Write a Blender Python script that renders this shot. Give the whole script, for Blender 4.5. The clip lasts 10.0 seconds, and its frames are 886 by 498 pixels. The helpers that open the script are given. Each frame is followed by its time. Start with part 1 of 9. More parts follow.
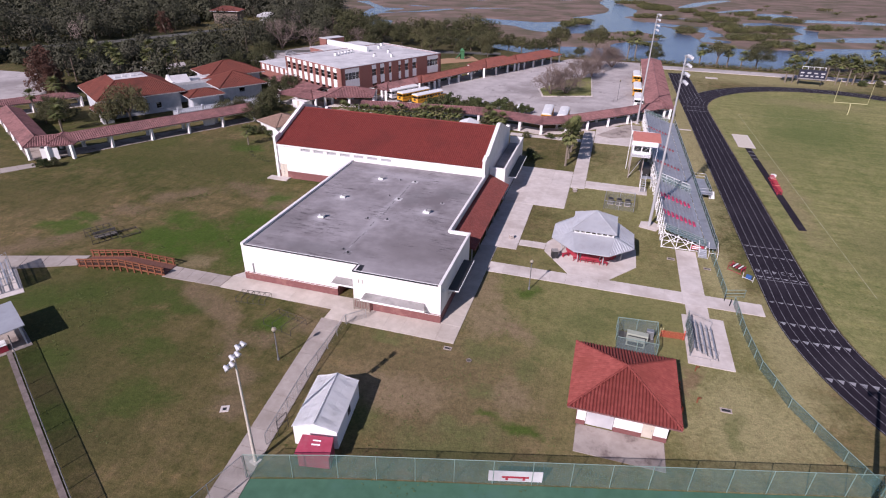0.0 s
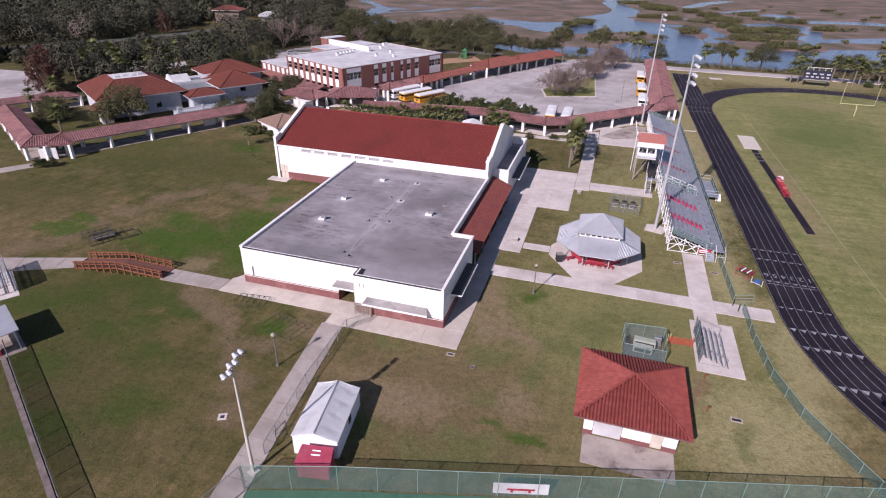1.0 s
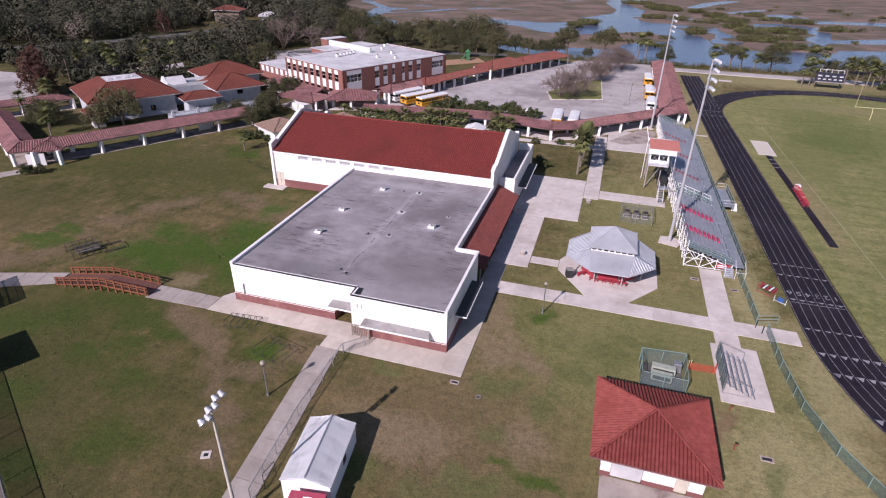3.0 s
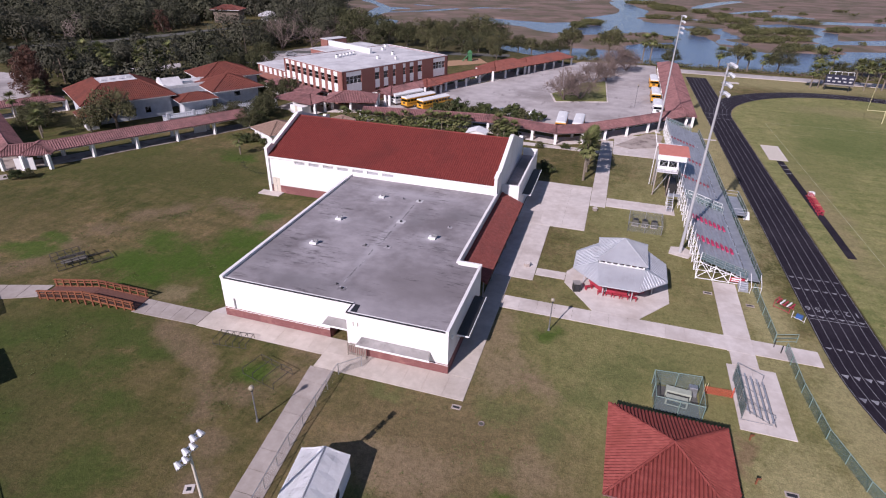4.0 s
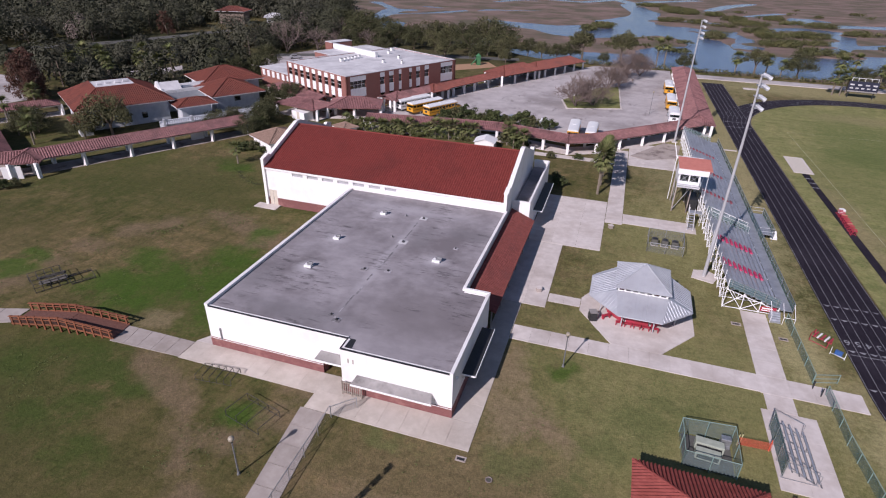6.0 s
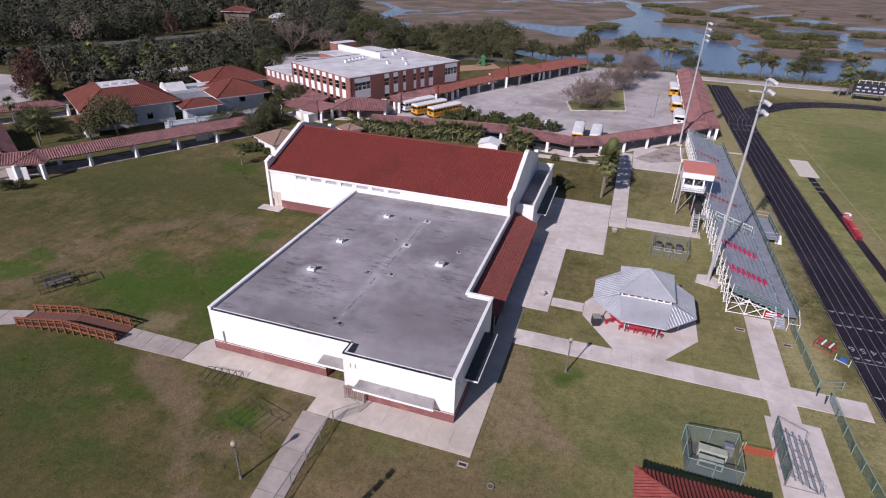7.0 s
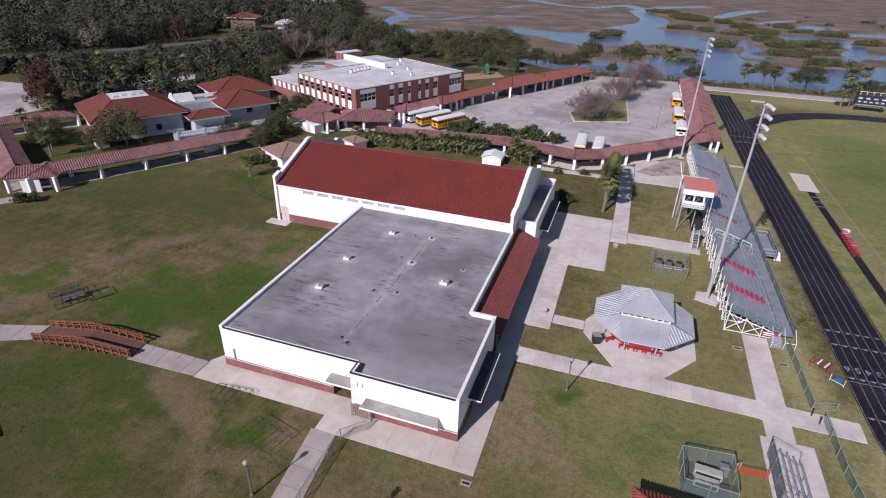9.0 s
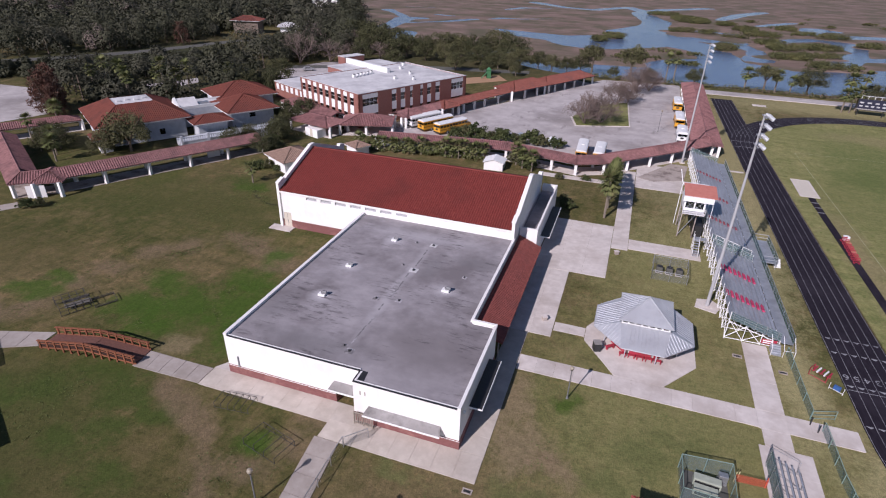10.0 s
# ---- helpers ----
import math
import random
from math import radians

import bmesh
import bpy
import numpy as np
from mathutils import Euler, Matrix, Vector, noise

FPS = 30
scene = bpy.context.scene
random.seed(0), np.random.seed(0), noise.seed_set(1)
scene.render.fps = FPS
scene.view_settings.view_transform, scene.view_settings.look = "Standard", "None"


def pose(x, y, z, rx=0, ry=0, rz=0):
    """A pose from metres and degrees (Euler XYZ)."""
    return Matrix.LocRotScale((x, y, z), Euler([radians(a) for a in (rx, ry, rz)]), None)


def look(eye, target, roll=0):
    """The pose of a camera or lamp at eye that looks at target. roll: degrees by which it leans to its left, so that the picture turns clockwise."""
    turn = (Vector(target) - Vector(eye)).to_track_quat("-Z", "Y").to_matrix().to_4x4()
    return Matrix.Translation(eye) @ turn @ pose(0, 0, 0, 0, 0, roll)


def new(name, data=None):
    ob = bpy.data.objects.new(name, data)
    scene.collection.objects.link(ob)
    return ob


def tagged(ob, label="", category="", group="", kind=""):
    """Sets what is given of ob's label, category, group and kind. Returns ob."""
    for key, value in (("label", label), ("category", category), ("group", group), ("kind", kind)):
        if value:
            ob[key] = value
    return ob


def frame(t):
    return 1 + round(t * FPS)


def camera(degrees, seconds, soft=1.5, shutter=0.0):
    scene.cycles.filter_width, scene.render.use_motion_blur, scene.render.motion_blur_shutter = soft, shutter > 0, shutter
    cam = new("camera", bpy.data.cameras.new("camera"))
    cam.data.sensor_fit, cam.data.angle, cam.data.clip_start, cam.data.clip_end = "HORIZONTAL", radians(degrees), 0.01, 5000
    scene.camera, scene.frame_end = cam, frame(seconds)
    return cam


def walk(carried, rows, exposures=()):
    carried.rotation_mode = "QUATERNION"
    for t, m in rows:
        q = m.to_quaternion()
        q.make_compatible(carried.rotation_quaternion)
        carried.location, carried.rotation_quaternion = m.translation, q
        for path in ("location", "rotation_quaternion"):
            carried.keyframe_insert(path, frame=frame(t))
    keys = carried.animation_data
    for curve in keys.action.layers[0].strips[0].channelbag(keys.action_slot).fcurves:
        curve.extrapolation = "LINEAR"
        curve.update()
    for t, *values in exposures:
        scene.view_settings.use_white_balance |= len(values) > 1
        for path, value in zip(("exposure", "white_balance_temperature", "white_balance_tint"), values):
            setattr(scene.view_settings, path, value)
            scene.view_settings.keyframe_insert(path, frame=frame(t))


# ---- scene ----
cam = camera(77.4, 10.0, soft=1.15)
PATH = [
    (0, (14.659, -50.42, 38.63), (14.174, -48.734, 37.671), 1.2),
    (0.5, (14.392, -49.914, 38.504), (13.904, -48.228, 37.546), 1.2),
    (1, (14.065, -49.194, 38.358), (13.576, -47.509, 37.399), 1.3),
    (1.5, (13.774, -48.406, 38.23), (13.283, -46.72, 37.273), 1.3),
    (2, (13.456, -47.358, 38.123), (12.961, -45.672, 37.167), 1.3),
    (2.5, (13.03, -46.171, 38.082), (12.535, -44.486, 37.124), 1.3),
    (4, (11.465, -41.279, 37.837), (10.966, -39.597, 36.876), 1.4),
    (4.5, (10.869, -39.345, 37.734), (10.367, -37.664, 36.774), 1.5),
    (5, (10.228, -37.432, 37.716), (9.723, -35.752, 36.755), 1.5),
    (5.5, (9.878, -36.125, 37.623), (9.365, -34.446, 36.665), 1.5),
    (7, (9.825, -35.282, 38.069), (9.29, -33.61, 37.11), 1.6),
    (7.5, (9.821, -35.333, 38.612), (9.283, -33.661, 37.653), 1.6),
    (8, (9.793, -35.489, 39.291), (9.252, -33.819, 38.333), 1.7),
    (8.5, (9.836, -35.651, 39.957), (9.29, -33.981, 39.002), 1.6),
    (9, (9.735, -35.756, 40.695), (9.189, -34.086, 39.74), 1.7),
    (9.5, (9.741, -35.785, 41.394), (9.192, -34.116, 40.439), 1.8),
    (10, (9.713, -35.835, 41.737), (9.161, -34.166, 40.784), 1.7),
]
walk(cam, [(t, look(eye, target, roll)) for t, eye, target, roll in PATH], [(0, 0.06, 6250, 29.5), (4.5, -0.01, 6200, 27.5), (5.5, -0.12, 6180, 25.5), (10, -0.13, 6140, 24)])

# ---- light ----
SUN_ELEV, SHADOW_AZ = radians(35.2), radians(19.3)   # shadows fall towards +y, a little to +x
world = bpy.data.worlds.new("sky")
scene.world = world
world.use_nodes = True
wn = world.node_tree.nodes
sky = wn.new("ShaderNodeTexSky")
sky.sky_type, sky.sun_disc = "NISHITA", False
sky.sun_elevation, sky.sun_rotation = SUN_ELEV, math.pi + SHADOW_AZ
sky.air_density, sky.dust_density, sky.ozone_density = 1.0, 0.3, 2.6
world.node_tree.links.new(sky.outputs[0], wn["Background"].inputs[0])
wn["Background"].inputs[1].default_value = 0.070
sun = new("sun", bpy.data.lights.new("sun", "SUN"))
sun.data.energy, sun.data.angle, sun.data.color = 5.15, radians(0.5), (1.0, 0.95, 0.885)
sun_from = Vector((-math.sin(SHADOW_AZ) * math.cos(SUN_ELEV), -math.cos(SHADOW_AZ) * math.cos(SUN_ELEV), math.sin(SUN_ELEV)))
sun.matrix_world = look(sun_from * 300, (0, 0, 0))

# ---- materials ----


def nodes_of(name):
    m = bpy.data.materials.new(name)
    m.use_nodes = True
    t = m.node_tree
    return m, t, t.nodes["Principled BSDF"]


def add(t, kind, **values):
    n = t.nodes.new(kind)
    for k, v in values.items():
        n.inputs[k].default_value = v
    return n


def place(t, stretch=None):
    """World position, in metres, optionally scaled along its axes."""
    g = t.nodes.new("ShaderNodeNewGeometry")
    if stretch is None:
        return g.outputs["Position"]
    m = t.nodes.new("ShaderNodeMapping")
    m.inputs["Scale"].default_value = stretch
    t.links.new(g.outputs["Position"], m.inputs["Vector"])
    return m.outputs[0]


def noise_at(t, where, scale, detail=6.0, rough=0.6):
    n = t.nodes.new("ShaderNodeTexNoise")
    n.inputs["Scale"].default_value, n.inputs["Detail"].default_value, n.inputs["Roughness"].default_value = scale, detail, rough
    t.links.new(where, n.inputs["Vector"])
    return n.outputs["Fac"]


def ramp(t, fac, stops):
    r = t.nodes.new("ShaderNodeValToRGB")
    e = r.color_ramp.elements
    while len(e) < len(stops):
        e.new(0.5)
    for el, (p, c) in zip(e, stops):
        el.position, el.color = p, (*c, 1)
    t.links.new(fac, r.inputs[0])
    return r.outputs[0]


def mixed(t, fac, a, b, blend="MIX"):
    m = t.nodes.new("ShaderNodeMix")
    m.data_type, m.blend_type = "RGBA", blend
    for sock, v in ((m.inputs[0], fac), (m.inputs[6], a), (m.inputs[7], b)):
        if isinstance(v, (int, float)):
            sock.default_value = v
        elif isinstance(v, tuple):
            sock.default_value = (*v, 1)
        else:
            t.links.new(v, sock)
    return m.outputs[2]


def surface(name, a, b, scale=2.0, rough=0.8, metal=0.0, bump=0.15, bump_scale=None, c=None, c_scale=0.15, c_at=(0.5, 0.7), stretch=None,
            piece=0.0, island=0.0, spec=0.5, spots=(), dashes=None):
    """Two colours at a fine scale, a third as large stains, fine relief; pieces may differ a little."""
    m, t, p = nodes_of(name)
    where = place(t, stretch)
    fine = noise_at(t, where, scale)
    col = ramp(t, fine, [(0.32, a), (0.68, b)])
    if c is not None:
        big = noise_at(t, place(t), c_scale, 5.0, 0.65)
        k = ramp(t, big, [(c_at[0], (0, 0, 0)), (c_at[1], (1, 1, 1))])
        col = mixed(t, k, col, c)
    for x, y, rx, ry, tone, much in spots:
        mp = t.nodes.new("ShaderNodeMapping")
        mp.vector_type = "TEXTURE"
        mp.inputs["Location"].default_value, mp.inputs["Scale"].default_value = (x, y, 0), (rx, ry, 1000)
        wv = t.nodes.new("ShaderNodeVectorMath")
        wv.operation = "MULTIPLY_ADD"
        wn2 = t.nodes.new("ShaderNodeTexNoise")
        wn2.inputs["Scale"].default_value, wn2.inputs["Detail"].default_value = 0.5, 6.0
        t.links.new(place(t), wn2.inputs["Vector"])
        t.links.new(wn2.outputs["Color"], wv.inputs[0])
        wv.inputs[1].default_value = (1.6, 1.6, 0)
        t.links.new(place(t), wv.inputs[2])
        t.links.new(wv.outputs[0], mp.inputs["Vector"])
        ln = t.nodes.new("ShaderNodeVectorMath")
        ln.operation = "LENGTH"
        t.links.new(mp.outputs[0], ln.inputs[0])
        col = mixed(t, ramp(t, ln.outputs["Value"], [(0.3, (much,) * 3), (1.0, (0, 0, 0))]), col, tone)
    if dashes:
        area = ramp(t, noise_at(t, place(t), 0.16, 3.0), [(0.49, (0, 0, 0)), (0.60, (1, 1, 1))])
        line = ramp(t, noise_at(t, place(t, dashes[0]), 0.9, 5.0, 0.7), [(0.53, (0, 0, 0)), (0.64, (0.85, 0.85, 0.85))])
        col = mixed(t, mixed(t, 1.0, area, line, "MULTIPLY"), col, dashes[1])
    for amount, node, out in ((piece, "ShaderNodeObjectInfo", "Random"), (island, "ShaderNodeNewGeometry", "Random Per Island")):
        if amount:
            o = t.nodes.new(node)
            v = t.nodes.new("ShaderNodeMapRange")
            v.inputs[3].default_value, v.inputs[4].default_value = 1 - amount, 1 + amount
            t.links.new(o.outputs[out], v.inputs[0])
            h = t.nodes.new("ShaderNodeHueSaturation")
            t.links.new(v.outputs[0], h.inputs["Value"])
            t.links.new(col, h.inputs["Color"])
            col = h.outputs[0]
    t.links.new(col, p.inputs["Base Color"])
    p.inputs["Roughness"].default_value, p.inputs["Metallic"].default_value = rough, metal
    p.inputs["Specular IOR Level"].default_value = spec
    if bump:
        bn = t.nodes.new("ShaderNodeBump")
        bn.inputs["Strength"].default_value, bn.inputs["Distance"].default_value = bump, 0.05
        t.links.new(noise_at(t, where, bump_scale or scale * 4, 4.0), bn.inputs["Height"])
        t.links.new(bn.outputs[0], p.inputs["Normal"])
    return m


def soft_mask(t, value, full, none, most=0.85):
    """1 below full, falling to 0 at none."""
    v = t.nodes.new("ShaderNodeMapRange")
    v.inputs[1].default_value, v.inputs[2].default_value, v.inputs[3].default_value, v.inputs[4].default_value = full, none, most, 0.0
    t.links.new(value, v.inputs[0])
    return v.outputs[0]


def grass_material(name, dry, mid, green, shade=0.62, patches=()):
    """Winter lawn: dry and green blotches, worn streaks, a fine blade grain; patches: (x, y, rx, ry) of lusher turf,
    worn ground and painted tree shade.
    """
    m, t, p = nodes_of(name)
    where = place(t)
    big = noise_at(t, where, 0.035, 6.0, 0.62)
    small = noise_at(t, place(t, (1.0, 0.6, 1.0)), 0.42, 9.0, 0.78)
    grain = noise_at(t, where, 9.0, 4.0, 0.8)
    col = ramp(t, big, [(0.36, green), (0.47, mid), (0.60, dry)])
    col2 = ramp(t, small, [(0.40, green), (0.50, mid), (0.60, dry)])
    col = mixed(t, 0.55, col, col2)
    mp0 = t.nodes.new("ShaderNodeMapping")
    mp0.inputs["Rotation"].default_value, mp0.inputs["Scale"].default_value = (0, 0, 0.6), (0.22, 1.3, 1.0)
    t.links.new(where, mp0.inputs["Vector"])
    streak = ramp(t, noise_at(t, mp0.outputs[0], 0.55, 6.0, 0.7), [(0.36, (0.80, 0.84, 0.78)), (0.52, (1.0,) * 3), (0.66, (1.2, 1.14, 1.12))])
    col = mixed(t, 1.0, col, streak, "MULTIPLY")
    weed = ramp(t, noise_at(t, where, 1.1, 3.0, 0.5), [(0.66, (1, 1, 1)), (0.72, (0.55, 0.68, 0.5))])
    col = mixed(t, 1.0, col, weed, "MULTIPLY")
    if patches:
        warp = t.nodes.new("ShaderNodeVectorMath")
        warp.operation = "MULTIPLY_ADD"
        wn_ = t.nodes.new("ShaderNodeTexNoise")
        wn_.inputs["Scale"].default_value = 0.22
        wn_.inputs["Detail"].default_value = 6.0
        t.links.new(where, wn_.inputs["Vector"])
        t.links.new(wn_.outputs["Color"], warp.inputs[0])
        warp.inputs[1].default_value = (7, 7, 0)
        t.links.new(where, warp.inputs[2])
        ragged = noise_at(t, place(t, (1.0, 0.7, 1.0)), 0.45, 9.0, 0.75)
        speck = noise_at(t, where, 2.4, 4.0, 0.7)
        both = t.nodes.new("ShaderNodeMath")
        both.operation = "MULTIPLY_ADD"
        t.links.new(speck, both.inputs[0])
        both.inputs[1].default_value = 0.55
        t.links.new(ragged, both.inputs[2])
        for x, y, rx, ry, tone, most in patches:
            mp = t.nodes.new("ShaderNodeMapping")
            mp.vector_type = "TEXTURE"
            mp.inputs["Location"].default_value, mp.inputs["Scale"].default_value = (x + 3.5, y + 3.5, 0), (rx, ry, 50)
            t.links.new(warp.outputs[0], mp.inputs["Vector"])
            ln = t.nodes.new("ShaderNodeVectorMath")
            ln.operation = "LENGTH"
            t.links.new(mp.outputs[0], ln.inputs[0])
            rag = t.nodes.new("ShaderNodeMath")
            rag.operation = "MULTIPLY_ADD"
            t.links.new(both.outputs[0], rag.inputs[0])
            rag.inputs[1].default_value = 1.7 if max(rx, ry) < 10 else 1.2
            t.links.new(ln.outputs["Value"], rag.inputs[2])
            mid_ = 0.78 * rag.inputs[1].default_value
            col = mixed(t, soft_mask(t, rag.outputs[0], mid_ + 0.35, mid_ + 1.1, most), col, tone)
    blade = noise_at(t, where, 3.4, 3.0, 0.65)
    col = mixed(t, 1.0, col, ramp(t, blade, [(0.34, (0.83, 0.86, 0.80)), (0.50, (1.0, 1.0, 1.0)), (0.66, (1.14, 1.10, 1.08))]), "MULTIPLY")
    fleck = ramp(t, grain, [(0.30, (shade,) * 3), (0.62, (1.12,) * 3)])
    col = mixed(t, 1.0, col, fleck, "MULTIPLY")
    tuft = ramp(t, noise_at(t, where, 1.3, 8.0, 0.8), [(0.36, (0.72,) * 3), (0.52, (0.98,) * 3), (0.68, (1.12,) * 3)])
    col = mixed(t, 1.0, col, tuft, "MULTIPLY")
    t.links.new(col, p.inputs["Base Color"])
    p.inputs["Roughness"].default_value, p.inputs["Specular IOR Level"].default_value = 0.95, 0.15
    bn = t.nodes.new("ShaderNodeBump")
    bn.inputs["Strength"].default_value, bn.inputs["Distance"].default_value = 0.6, 0.12
    t.links.new(noise_at(t, where, 4.0, 6.0, 0.75), bn.inputs["Height"])
    t.links.new(bn.outputs[0], p.inputs["Normal"])
    return m


# The second tone stands for tree shade painted on grass and for weed clumps.
OLIVE, SHADE_AND_WEEDS, BROWNISH = (0.080, 0.088, 0.026), (0.055, 0.055, 0.028), (0.103, 0.091, 0.034)
LUSH, STRAW, WORN = (0.054, 0.106, 0.013), (0.27, 0.21, 0.125), (0.205, 0.148, 0.092)
MEADOW, DRY, OCHRE = (0.272, 0.262, 0.108), (0.275, 0.205, 0.128), (0.40, 0.355, 0.185)
GREENISH, DARKISH = (0.120, 0.138, 0.048), (0.053, 0.085, 0.016)
# Dark tones by woods, courtyard and school back paint tree shade into the grass.
BROAD_LAWN = ((-77, 47, 5, 9, (0.066, 0.096, 0.018), 0.55), (-64, 58, 8, 4, (0.066, 0.096, 0.018), 0.55), (-60, 36, 14, 6, (0.105, 0.085, 0.034), 0.55), (-38, -17, 9, 6, (0.052, 0.066, 0.018), 0.8), (-29, -25, 9, 6, (0.060, 0.066, 0.021), 0.7), (-62, 38, 34, 17, OLIVE, 0.65), (-78, 14, 16, 9, BROWNISH, 0.6), (-36, -18, 34, 18, BROWNISH, 0.6), (-44, -8, 13, 9, OLIVE, 0.6), (-34, -26, 12, 8, (0.092, 0.080, 0.034), 0.7), (-34, 8, 15, 14, OLIVE, 0.6), (-95, 40, 20, 20, OLIVE, 0.6), (-110, 104, 44, 50, (0.048, 0.050, 0.026), 0.8), (-60, 190, 60, 34, SHADE_AND_WEEDS, 0.7), (-180, 150, 64, 60, (0.046, 0.050, 0.026), 0.9),
              (22, 8, 24, 30, MEADOW, 0.62), (20, 45, 16, 20, (0.275, 0.262, 0.110), 0.66), (4, -10, 15, 11, (0.178, 0.132, 0.070), 0.68), (30, 110, 22, 75, OCHRE, 0.62), (33, 22, 3, 16, OCHRE, 0.6), (38, 6, 3.5, 14, OCHRE, 0.6), (32, -7, 8, 9, OCHRE, 0.65), (32, 60, 5, 40, OCHRE, 0.6), (66, 171, 44, 15, OCHRE, 0.62))
WORN_LINE = tuple((x, y, 3.4, 2.6, WORN, 0.72) for x, y in ((-63.6, -2.9), (-61.2, 0.2), (-58.5, 3.4), (-58, 9.2), (-57.5, 14.3), (-54.7, 20.2), (-51.8, 23.8), (-46.9, 28), (-42, 27.8), (-38, 26.5), (-35.3, 23.5)))
WORN_LINE += tuple((x, y, 2.3, 1.9, WORN, 0.72) for x, y in ((-31.8, -1.9), (-29.5, -3.2), (-27.1, -4.7), (-25, -6), (-23.1, -7.3), (-21, -9.6), (-17.5, -8.2), (-14.8, -5), (-14.9, -1.4), (-19.4, -12), (-17.2, -15.2), (-15.2, -18.5)))
RICH = tuple((x, y, rx, ry, LUSH, 0.80) for x, y, rx, ry in ((-62.5, 5.7, 5, 2.4), (-60.8, 9.5, 4, 1.8), (-46.5, 8.2, 6, 4), (-46.5, 14, 5, 3), (-40, 9.7, 6, 6), (-36.5, 18.5, 4, 4), (-42, 4.6, 5, 2.4), (-34.5, 13, 4, 6), (-31, 8, 3.5, 7), (-36.5, 26, 2.4, 3), (-57, 47, 4.5, 3.5), (8.6, 10.4, 1.6, 1.4), (-18, -5.4, 2.6, 1.6), (11.8, -13.6, 2.8, 1.0), (8.9, -12.2, 1.8, 0.8)))
RICH += tuple((x, y, rx, ry, DARKISH, 0.70) for x, y, rx, ry in ((-40, -3.2, 5, 2.2), (-35, -4.8, 4, 2.6), (-30.4, -5.8, 3.2, 2.2), (-32.6, -9.1, 3, 1.8), (-35.4, -12, 4, 2.2), (-43, -7, 4, 2.6), (-48, -10, 5, 3), (-28.5, -14, 4, 2.2), (-38, -19, 5, 3), (-24.5, -20, 4, 3), (-30, -25, 5, 3), (-60.5, 50, 5, 3)))
RICH += tuple((x, y, rx, ry, GREENISH, 0.62) for x, y, rx, ry in ((6, -3.2, 3, 2), (7.5, -9, 1.6, 1.4), (11, -5.2, 2, 1.6), (12.4, -3, 1.6, 1.2), (6.6, -15, 4, 1.2), (-5, -3.8, 3, 1), (-2.6, -16, 2.6, 2.6), (30.6, -7.6, 1.0, 2.6), (13, 1.5, 3, 2), (17, 5, 4, 3), (20, 9, 4, 2), (6, -17, 6, 2)))
PALE = ((-35.6, 3.2, 2.4, 1.6, STRAW, 0.6), (27.3, -2.3, 0.9, 4.0, (0.22, 0.135, 0.085), 0.7), (3.1, 9, 2.6, 6, DRY, 0.7), (5, 2.2, 4, 4, DRY, 0.7), (-1, -12, 7, 3.4, DRY, 0.65), (10.5, -9, 3, 3, DRY, 0.55), (8.6, 1, 2.6, 2, (0.27, 0.19, 0.125), 0.6), (-56, 45, 1.4, 0.8, SHADE_AND_WEEDS, 0.8), (-53.5, 43.6, 1.6, 0.8, SHADE_AND_WEEDS, 0.8), (-50, 42, 1.6, 0.8, SHADE_AND_WEEDS, 0.8))
SEAM_X = -11.0   # the lawns west and east of the long walk and the hall
PATCHES = BROAD_LAWN + WORN_LINE + RICH + PALE
LAWN_TONES = (0.215, 0.158, 0.084), (0.124, 0.110, 0.042), (0.056, 0.068, 0.017)
WEST_TONES = (0.216, 0.156, 0.082), (0.117, 0.103, 0.038), (0.046, 0.063, 0.014)
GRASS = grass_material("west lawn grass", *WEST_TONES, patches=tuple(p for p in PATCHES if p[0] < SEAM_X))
GRASS_EAST = grass_material("east lawn grass", *LAWN_TONES, patches=tuple(p for p in PATCHES if p[0] > SEAM_X))
FIELD = grass_material("sports turf", (0.285, 0.262, 0.118), (0.216, 0.218, 0.086), (0.145, 0.166, 0.056), 0.76, patches=((66, 112, 14, 34, (0.125, 0.155, 0.050), 0.6), (60, 100, 10, 8, (0.115, 0.145, 0.045), 0.6), (49, 60, 3, 30, STRAW, 0.5), (60, 36, 10, 14, (0.17, 0.165, 0.07), 0.6), (54, 84, 8, 16, (0.16, 0.17, 0.062), 0.6), (72, 136, 16, 6, (0.26, 0.225, 0.115), 0.6)))
MARSH = surface("marsh grass and mud", (0.135, 0.088, 0.070), (0.25, 0.172, 0.138), 0.06, 0.95, bump=0.5, bump_scale=0.6, c=(0.095, 0.080, 0.045), c_scale=0.045, c_at=(0.42, 0.60), stretch=(0.6, 1.6, 1))
CONCRETE = surface("weathered concrete", (0.53, 0.475, 0.445), (0.64, 0.585, 0.555), 0.9, 0.85, bump=0.08, c=(0.44, 0.38, 0.345), c_scale=0.2, c_at=(0.46, 0.70), piece=0.04)
CONCRETE_WALK = surface("brown grey concrete", (0.325, 0.282, 0.256), (0.41, 0.362, 0.33), 0.9, 0.85, bump=0.1, c=(0.29, 0.25, 0.22), c_scale=0.3, c_at=(0.48, 0.70), piece=0.05)
CRIMSON = surface("faded crimson paint", (0.33, 0.040, 0.075), (0.42, 0.06, 0.105), 1.5, 0.6, bump=0.05, c=(0.36, 0.09, 0.12), c_scale=0.8)
CONCRETE_TAN = surface("tan concrete", (0.48, 0.425, 0.37), (0.57, 0.51, 0.455), 0.9, 0.85, bump=0.08, c=(0.40, 0.345, 0.295), c_scale=0.25, c_at=(0.46, 0.70), piece=0.04)
